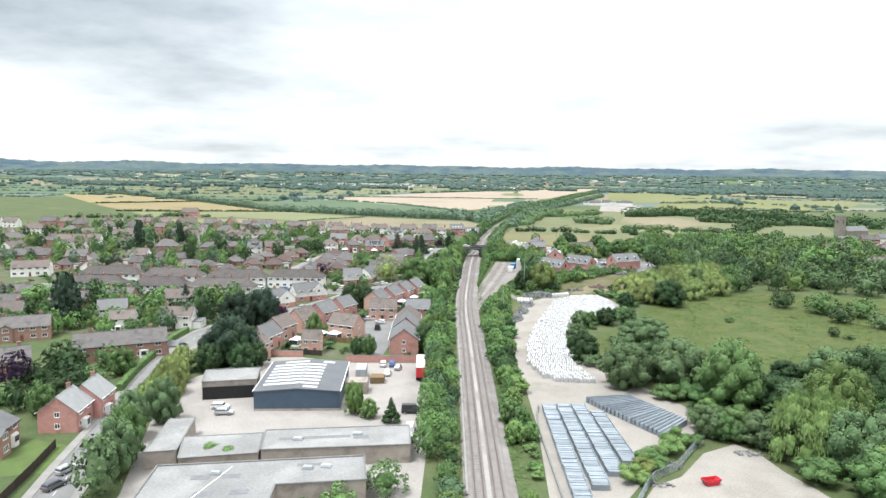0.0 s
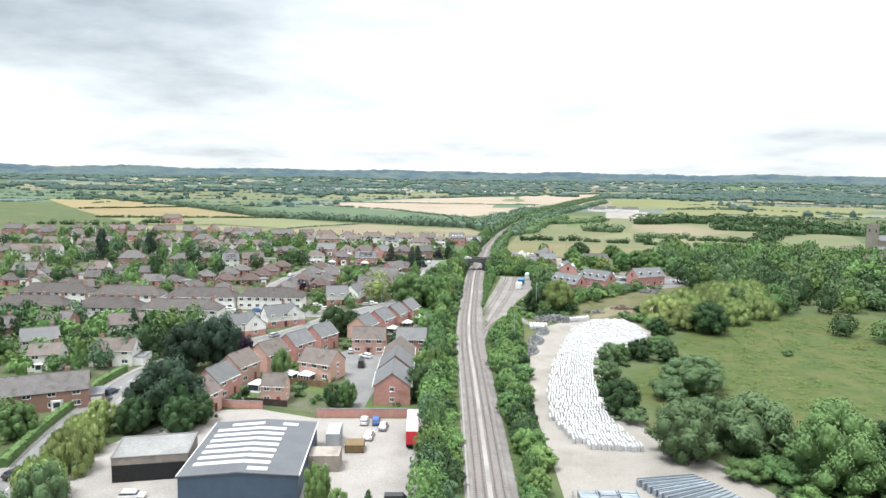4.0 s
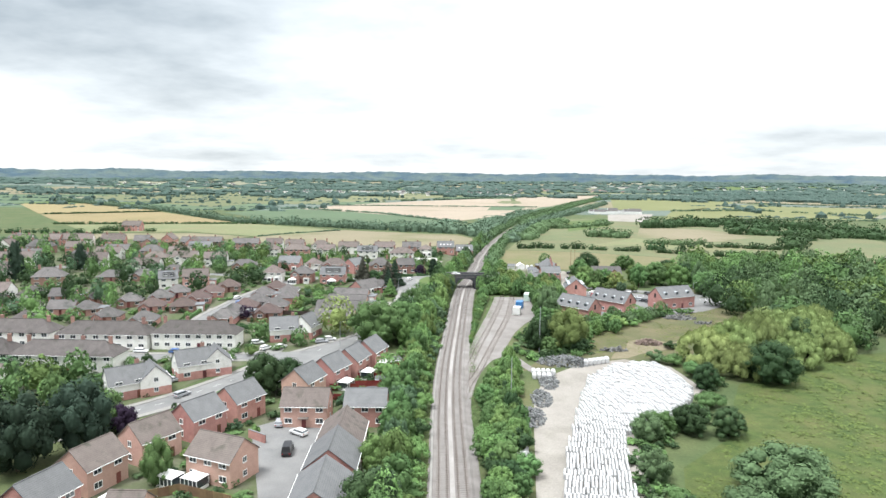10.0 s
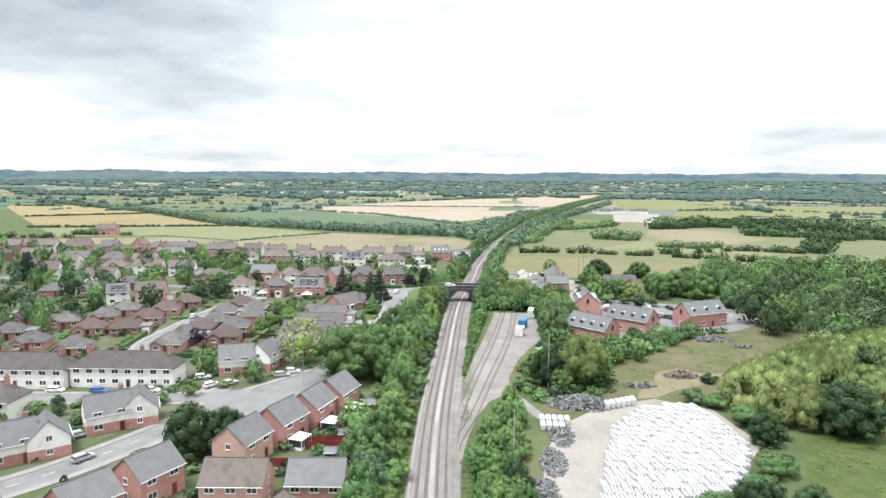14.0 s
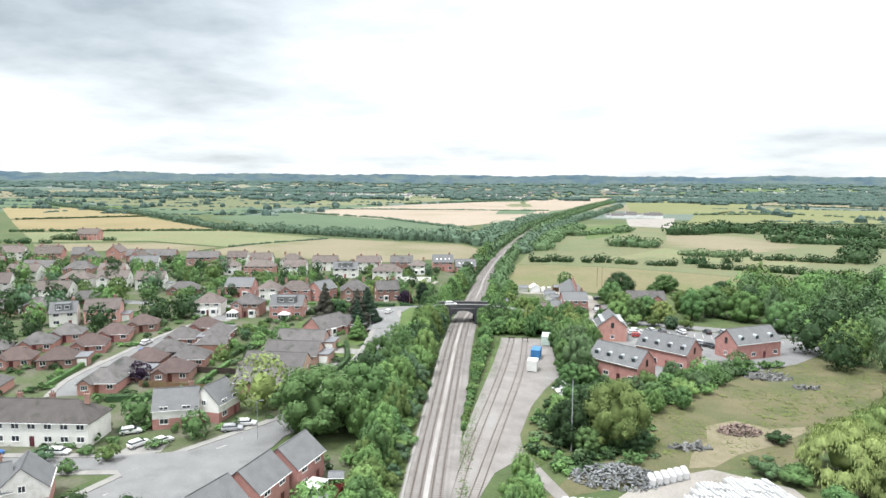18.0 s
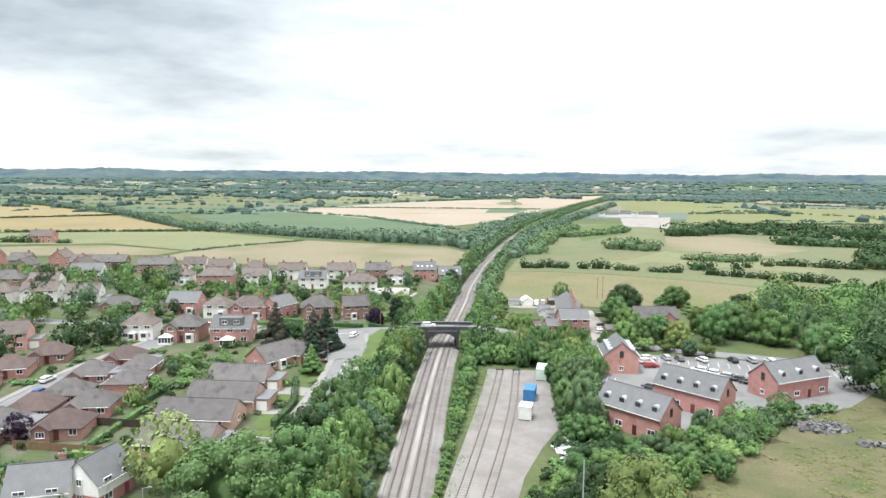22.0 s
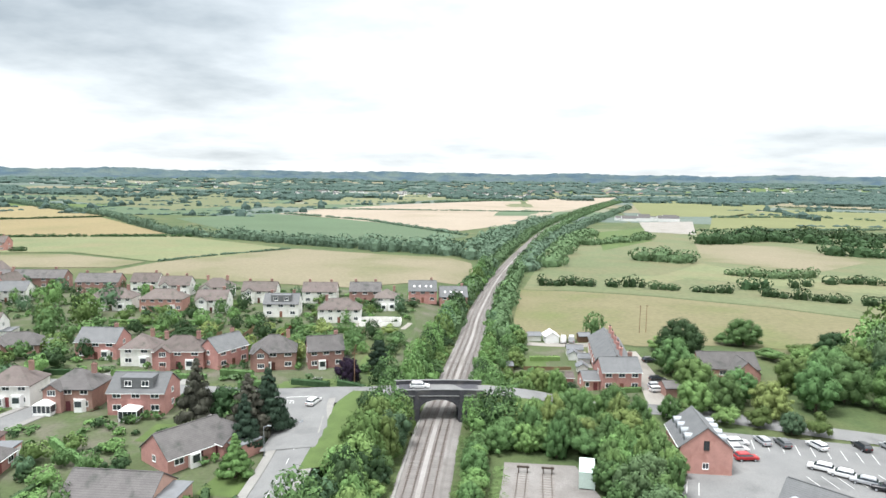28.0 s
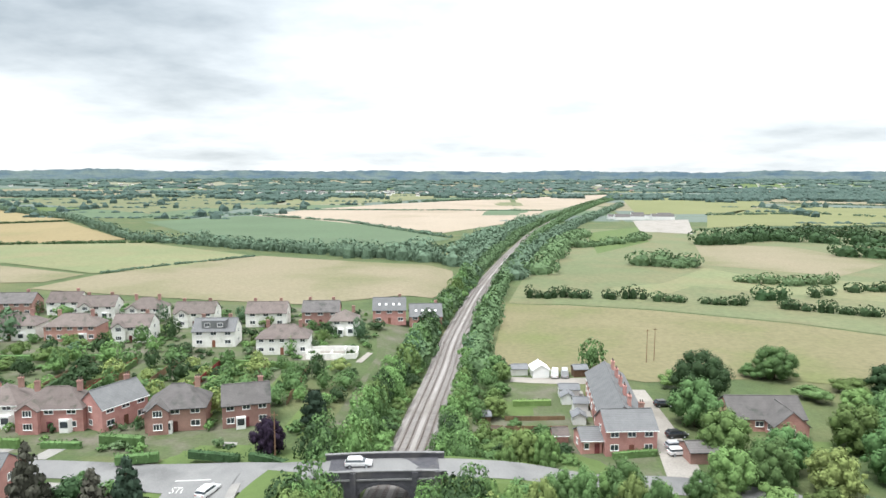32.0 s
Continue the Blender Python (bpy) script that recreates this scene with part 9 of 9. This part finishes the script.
wild_hedge([(160, 830), (225, 879), (267, 854), (330, 810), (420, 760)], 16.0, 11.0, "dark belt of woodland between fields", 0.0, L_DARK, 17)
wild_hedge([(190, 870), (300, 940), (345, 850)], 18.0, 11.0, "dark belt of woodland between fields", 0.1, L_DARK, 18)
wild_hedge([(230, 760), (300, 740), (380, 700)], 18.0, 9.0, "dark belt of woodland between fields", 0.1, L_DARK, 19)
wild_hedge([(218, 614), (260, 690), (330, 760)], 16.0, 9.0, "dark belt of woodland between fields", 0.2, L_DARK, 20)
wild_hedge([(85, 700), (110, 690), (96, 722)], 14.0, 8.0, "clump of grey-green scrub in pasture", 0.0, L_GREY, 21)
wild_hedge([(118, 640), (140, 632), (165, 640)], 8.0, 5.0, "clump of grey-green scrub in pasture", 0.1, L_GREY, 22)
wild_hedge([(60, 800), (110, 850), (130, 900)], 12.0, 6.0, "pale grey-green scrub beside paddock", 0.2, L_GREY, 23)
wild_hedge([(135, 600), (170, 620), (215, 605)], 7.0, 4.5, HR, 0.2, L_DARK, 24)
wild_hedge([(250, 1020), (420, 1075), (520, 1060)], 4.0, 2.4, HR, 0.05, L_FAR_HAZED, 25)
wild_hedge([(300, 1290), (470, 1350), (600, 1200)], 5.0, 4.0, HR, 0.25, L_FAR_HAZED, 26)
wild_hedge([(580, 1775), (830, 1590), (1000, 1500)], 5.0, 3.0, HR, 0.05, L_FAR_HAZED, 27)
wild_hedge([(-330, 1365), (-60, 1390), (70, 1380)], 4.0, 2.4, HR, 0.05, L_FAR_HAZED, 28)
wild_hedge([(-230, 1640), (-60, 1880), (390, 2480)], 9.0, 6.0, HR, 0.3, L_FAR_HAZED, 29)
for i, (x, y, h, r) in enumerate(((-140, 1056, 9, 6.0), (-100, 716, 10, 6.5), (-720, 1690, 12, 9), (-47, 1700, 11, 8), (66, 1600, 12, 9), (147, 1640, 12, 8), (700, 2300, 14, 10), (760, 2250, 12, 9), (821, 1900, 12, 10), (-22, 905, 10, 7), (-34, 895, 9, 7), (-8, 935, 10, 7), (40, 1040, 12, 10), (230, 1200, 12, 4), (10, 960, 9, 7), (600, 1500, 9, 6), (-500, 1080, 9, 6), (-420, 960, 9, 6), (-330, 860, 9, 6), (-180, 765, 9, 6), (-210, 778, 9, 6), (340, 880, 14, 10), (355, 870, 14, 9), (470, 1100, 12, 8))):
    plant(x, y, h, r, L_DARK, "round", 1, "standing alone between fields")


def far_country():
    """Patchwork of far fields, their hedgerows and the woods of the distance, joined."""
    rnd = random.Random(99)
    verts, faces = [], []

    def clump(x, y, r, h):
        z = G(x, y) - 0.5
        i = len(verts)
        a0 = rnd.uniform(0, 1.257)
        for rr, hh in ((1.0, 0.05), (0.92, 0.55)):
            for q in range(5):
                k = rr * r * rnd.uniform(0.8, 1.15)
                a = a0 + q * 1.257 + rnd.uniform(-0.2, 0.2)
                verts.append((x + math.cos(a) * k, y + math.sin(a) * k, z + h * hh * rnd.uniform(0.85, 1.15)))
        verts.append((x + rnd.gauss(0, 0.1) * r, y + rnd.gauss(0, 0.1) * r, z + h))
        for q in range(5):
            n = (q + 1) % 5
            faces.append((i + q, i + n, i + 5 + n, i + 5 + q))
            faces.append((i + 5 + q, i + 5 + n, i + 10))

    def free(px, py):
        """Outside the near fields, which have hedgerows of their own."""
        return not (-330 < px < 520 and py < 1900 and abs(px - (py - 1000) * 0.12) < 340)

    def row(x0, y0, x1, y1, gap, tall):
        L = math.hypot(x1 - x0, y1 - y0)
        n = max(2, int(L / gap))
        gone = rnd.random()
        for k in range(n):
            f = (k + rnd.uniform(-0.3, 0.3)) / n
            if rnd.random() < 0.10 + 0.25 * gone:
                continue
            px, py = x0 + (x1 - x0) * f, y0 + (y1 - y0) * f
            if free(px, py):
                big = rnd.random() < tall
                clump(px, py, rnd.uniform(5, 9) if big else rnd.uniform(4, 7), rnd.uniform(7, 13) if big else rnd.uniform(2.0, 4.5))

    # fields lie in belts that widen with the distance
    tones = (M_FARGREEN_HAZED, M_FARGREEN_HAZED, M_PASTURE, M_BLUEGREEN, M_FARHAY_HAZED, M_HAY, M_LAWN, M_FARGREEN_HAZED, M_BLUEGREEN)
    cells = {}
    y0 = 1130.0
    while y0 < 3900:
        y1 = y0 * rnd.uniform(1.08, 1.16)
        x = -0.78 * y1
        while x < 0.82 * y1:
            w = rnd.uniform(0.08, 0.24) * y0
            sk = rnd.gauss(0, 0.12) * (y1 - y0)
            m = rnd.choice(tones)
            vs, fs = cells.setdefault(m.name, ([], []))
            i, lift = len(vs), 0.10 if y0 < 2300 else 1.6
            for b in range(4):
                for a in range(5):
                    px, py = x + 2 + (w - 4) * a / 4 + sk * b / 3, y0 + 2 + (y1 - y0 - 4) * b / 3 + 0.05 * (px_wave(x + w * a / 4))
                    vs.append((px, py, G(px, py) + lift))
            for b in range(3):
                for a in range(4):
                    k = i + b * 5 + a
                    fs.append((k, k + 1, k + 6, k + 5))
            if rnd.random() < 0.8:
                row(x, y0, x + w, y0, 10 + y0 / 400, 0.22)
            if rnd.random() < 0.6:
                row(x, y0, x + sk, y1, 12 + y0 / 300, 0.22)
            x += w
        y0 = y1
    for key, (vs, fs) in cells.items():
        me = bpy.data.meshes.new("far_fields")
        me.from_pydata(vs, [], fs)
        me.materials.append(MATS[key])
        tagged(new("far_fields", me), "distant patchwork of farm fields", "fields", "", "stuff")
    # woods
    for _ in range(120):
        y = 1750 * (2.4 ** rnd.random())
        x = rnd.uniform(-0.78, 0.82) * y
        w, d = rnd.uniform(80, 420), rnd.uniform(25, 90)
        for _ in range(int(w * d / 420)):
            px, py = x + rnd.uniform(-w, w) / 2, y + rnd.uniform(-d, d) / 2
            if free(px, py):
                clump(px, py, rnd.uniform(8, 15), rnd.uniform(8, 14))
    for _ in range(1500):
        y = 2700 + 1600 * rnd.random()
        x = rnd.uniform(-0.8, 0.84) * y
        clump(x, y, rnd.uniform(14, 40), rnd.uniform(8, 16))
    me = bpy.data.meshes.new("far_woods")
    me.from_pydata(verts, [], faces)
    me.materials.append(L_DISTANT_HAZED)
    tagged(new("far_woods", me), "distant woods and hedgerow trees with blue-green haze painted in", "woodland", "", "stuff")


def px_wave(x):
    return 120 * noise.noise(Vector((x * 0.002, 0.7, 0.0)))


far_country()


def grass_tufts(poly, n, material, seed, size, label):
    """Tussocks and weed clumps in rough grass."""
    rnd = random.Random(seed)
    xs, ys = [p[0] for p in poly], [p[1] for p in poly]
    verts, faces, k = [], [], 0
    while k < n:
        x, y = rnd.uniform(min(xs), max(xs)), rnd.uniform(min(ys), max(ys))
        if not inside(x, y, poly) or noise.noise(Vector((x * 0.07, y * 0.07, seed))) < rnd.uniform(-0.35, 0.3):
            continue
        k += 1
        z, r = G(x, y), size * rnd.uniform(0.5, 1.5)
        for _ in range(7):
            a, b = rnd.uniform(0, 6.283), rnd.uniform(0.2, 0.5)
            i = len(verts)
            u, v = x + math.cos(a) * r * b, y + math.sin(a) * r * b
            verts += [(u - math.sin(a) * r * 0.5, v + math.cos(a) * r * 0.5, z), (u + math.sin(a) * r * 0.5, v - math.cos(a) * r * 0.5, z), (x + math.cos(a) * r, y + math.sin(a) * r, z + r * rnd.uniform(0.05, 0.22))]
            faces.append((i, i + 1, i + 2))
    me = bpy.data.meshes.new("grass_tufts")
    me.from_pydata(verts, [], faces)
    me.materials.append(material)
    tagged(new("grass_tufts", me), label, "grass", "", "stuff")


L_TUFT = leaf("leaf_meadow_tuft", (0.106, 0.148, 0.056))
for side, sd in ((-1, 11), (1, 12)):
    line = smooth_line(RAIL_LINE[2:13], 8.0)
    strip_area = offset_line(line, side * 4.7) + offset_line(line, side * 7.4)[::-1]
    grass_tufts([(p[0], p[1]) for p in strip_area], 2600, L_TUFT, sd, 0.6, "grass and weeds at the edge of the ballast")
L_RUSH = leaf("leaf_meadow_rush", (0.125, 0.165, 0.048))
grass_tufts([(34, 207), (38, 224), (52, 240), (60, 262), (66, 276), (88, 300), (128, 312), (170, 296), (170, 240), (130, 205), (90, 192), (60, 190)], 5200, L_RUSH, 21, 0.8, "rough tussocks of meadow grass")
grass_tufts([(26, 304), (28, 322), (40, 345), (64, 360), (90, 372), (104, 356), (96, 328), (64, 310), (52, 302), (38, 298)], 2200, L_RUSH, 22, 0.6, "rough tussocks of waste ground grass")
grass_tufts([(-9.5, 285), (-7.2, 285), (-6.0, 320), (-2.6, 352), (-1.0, 386), (-3.4, 386), (-6.2, 330), (-9.0, 300)], 700, L_TUFT, 23, 0.5, "weeds at the edge of the sidings")
grass_tufts([(2, 296), (5, 292), (9, 300), (6, 312), (10, 332), (16, 350), (15, 340), (8, 320), (3.4, 308)], 700, L_TUFT, 24, 0.6, "weeds at the edge of the sidings")
# blue-grey of the air over the ridges, painted as their base colour
M_HAZE = mat("hazed_hills", (0.052, 0.088, 0.114), (0.033, 0.061, 0.083), 0.012, 1.0, fine=6, patch=0.24, patch_col=(0.088, 0.118, 0.108), patch_scale=0.009)


def hazed_hills():
    """The far wooded ridges that close the plain, blue-grey from haze in their colour."""
    rnd = random.Random(14)
    for k, (dist, top, rough) in enumerate(((4250, 26, 10), (4520, 58, 16), (4820, 88, 16))):
        bm = bmesh.new()
        rows = []
        for i in range(421):
            a = radians(-48 + 96 * i / 420)
            d = dist * (1 + 0.02 * noise.noise(Vector((i * 0.05, k * 5.0, 2))))
            x, y = math.sin(a) * d, math.cos(a) * d
            z = top + noise.noise(Vector((i * 0.045, k * 7.0, 0))) * rough + noise.noise(Vector((i * 0.37, k * 3.0, 1))) * 5.0 + rnd.uniform(-2.0, 3.0)
            rows.append([bm.verts.new(c) for c in ((x * 0.93, y * 0.93, -30), (x * 0.96, y * 0.96, z * 0.35), (x * 0.985, y * 0.985, z * 0.72), (x, y, z), (x * 1.03, y * 1.03, z - 6))])
        for p, q in zip(rows, rows[1:]):
            for n in range(4):
                bm.faces.new((p[n], q[n], q[n + 1], p[n + 1]))
        tagged(part("backdrop", bm, M_HAZE), "wooded hills on the horizon with blue-grey haze painted in", "hills", "", "structure")


hazed_hills()


def far_village(name, cx, cy, w, d, n, seed, wall, label, size=1.0):
    """Rows of small distant houses, each a pitched block, joined."""
    rnd = random.Random(seed)
    bm = bmesh.new()
    for _ in range(n):
        x, y = cx + rnd.uniform(-w, w) / 2, cy + rnd.uniform(-d, d) / 2
        z = G(x, y)
        L, W, e, r = rnd.uniform(9, 18) * size, rnd.uniform(7, 9) * size, rnd.uniform(3, 5.5), rnd.uniform(6, 8.5)
        prof = [(-W / 2, 0), (W / 2, 0), (W / 2, e), (0, r), (-W / 2, e)]
        s = [[bm.verts.new((x + sx * L / 2, y + q, z + k)) for q, k in prof] for sx in (-1, 1)]
        for k, f in enumerate([s[0][::-1], s[1]] + [(s[0][i], s[0][(i + 1) % 5], s[1][(i + 1) % 5], s[1][i]) for i in range(5)]):
            bm.faces.new(f).material_index = 1 if k in (4, 5) else 0
    bmesh.ops.recalc_face_normals(bm, faces=bm.faces[:])
    tagged(part(name, bm, [wall, M_TILE2]), label, "village", "", "stuff")


far_village("far_village", -380, 2350, 900, 500, 70, 1, M_RENDER, "distant village of brick houses among trees")
far_village("far_village", 180, 2900, 900, 240, 90, 2, M_BRICK2, "distant new estate of pinkish brick houses")
far_village("far_village", -1500, 3000, 900, 500, 50, 3, M_RENDER, "distant pale houses among trees")
far_village("far_village", 1500, 3200, 1300, 500, 60, 4, M_RENDER, "distant pale houses among trees")
far_village("far_barns", 640, 3300, 500, 160, 9, 5, M_WHITEPAINT, "distant white warehouses on the plain", 5.0)
far_village("far_barns", -800, 2450, 500, 300, 5, 6, M_WHITEPAINT, "distant white farm barns", 3.0)
far_village("farm_buildings", 190, 1190, 90, 40, 9, 7, M_WHITEPAINT, "white farm buildings beside a pale yard", 1.6)
house(-324, 656, 10, 16, 9, 5.4, 9.0, M_BRICK, M_TILE, "red brick farmhouse standing in a field", stack=2, cols=4, name="farmhouse")
wild_hedge([(-350, 650), (-300, 652)], 6, 5, "trees round the farmhouse", 0.2, L_DARK, 41)

# ---- church and old village to the east ----
M_STONE = mat("grey_church_stone", (0.25, 0.235, 0.205), (0.19, 0.18, 0.155), 0.5, 0.9, bump=0.4)


def church(x, y):
    t = thing("church", "grey stone church with a square battlemented tower", "church", Matrix.Translation((x, y, G(x, y))) @ Matrix.Rotation(radians(20), 4, "Z"))
    bm = bmesh.new()
    box(bm, -2.9, -2.9, -0.5, 2.9, 2.9, 19)
    tw = part("tower", bm, M_STONE, t)
    for i in range(5):
        for s in (-1, 1):
            bm = bmesh.new()
            box(bm, -2.9 + i * 1.3, s * 2.6 - 0.3, 19.004, -2.3 + i * 1.3, s * 2.6 + 0.3, 20.1)
            part("merlon", bm, M_STONE, tw)
            bm = bmesh.new()
            box(bm, s * 2.6 - 0.3, -2.2 + i * 1.0, 19.004, s * 2.6 + 0.3, -1.7 + i * 1.0, 20.1)
            part("merlon", bm, M_STONE, tw)
    for f, px, py in ((270, 0, -2.92), (180, -2.92, 0)):
        window(t, px, py, 14.0, 1.4, 2.8, f, 2, M_STONE)
    part("nave", walls_bm(22, 9, 8, 11.5, False), M_STONE, t).location.x = 14.0
    part("nave_roof", roof_bm(22, 9, 8, 11.5, False), M_LEAD, t).location.x = 14.0


church(281, 571)
ev = random.Random(6)
for x, y, L, k in ((262, 520, 14, "ws"), (286, 534, 12, "o"), (304, 548, 14, "ws"), (322, 560, 16, "s"), (300, 516, 14, "w"), (330, 530, 18, "s"), (250, 498, 14, "w"), (352, 548, 16, "o"), (345, 572, 14, "w"), (318, 500, 14, "s"), (276, 486, 12, "w"), (364, 520, 14, "w"), (380, 560, 16, "o"), (232, 470, 13, "ws"), (240, 520, 10, "w")):
    villa(x, y, ev.choice((8, 20, 100, -12)), L, k)
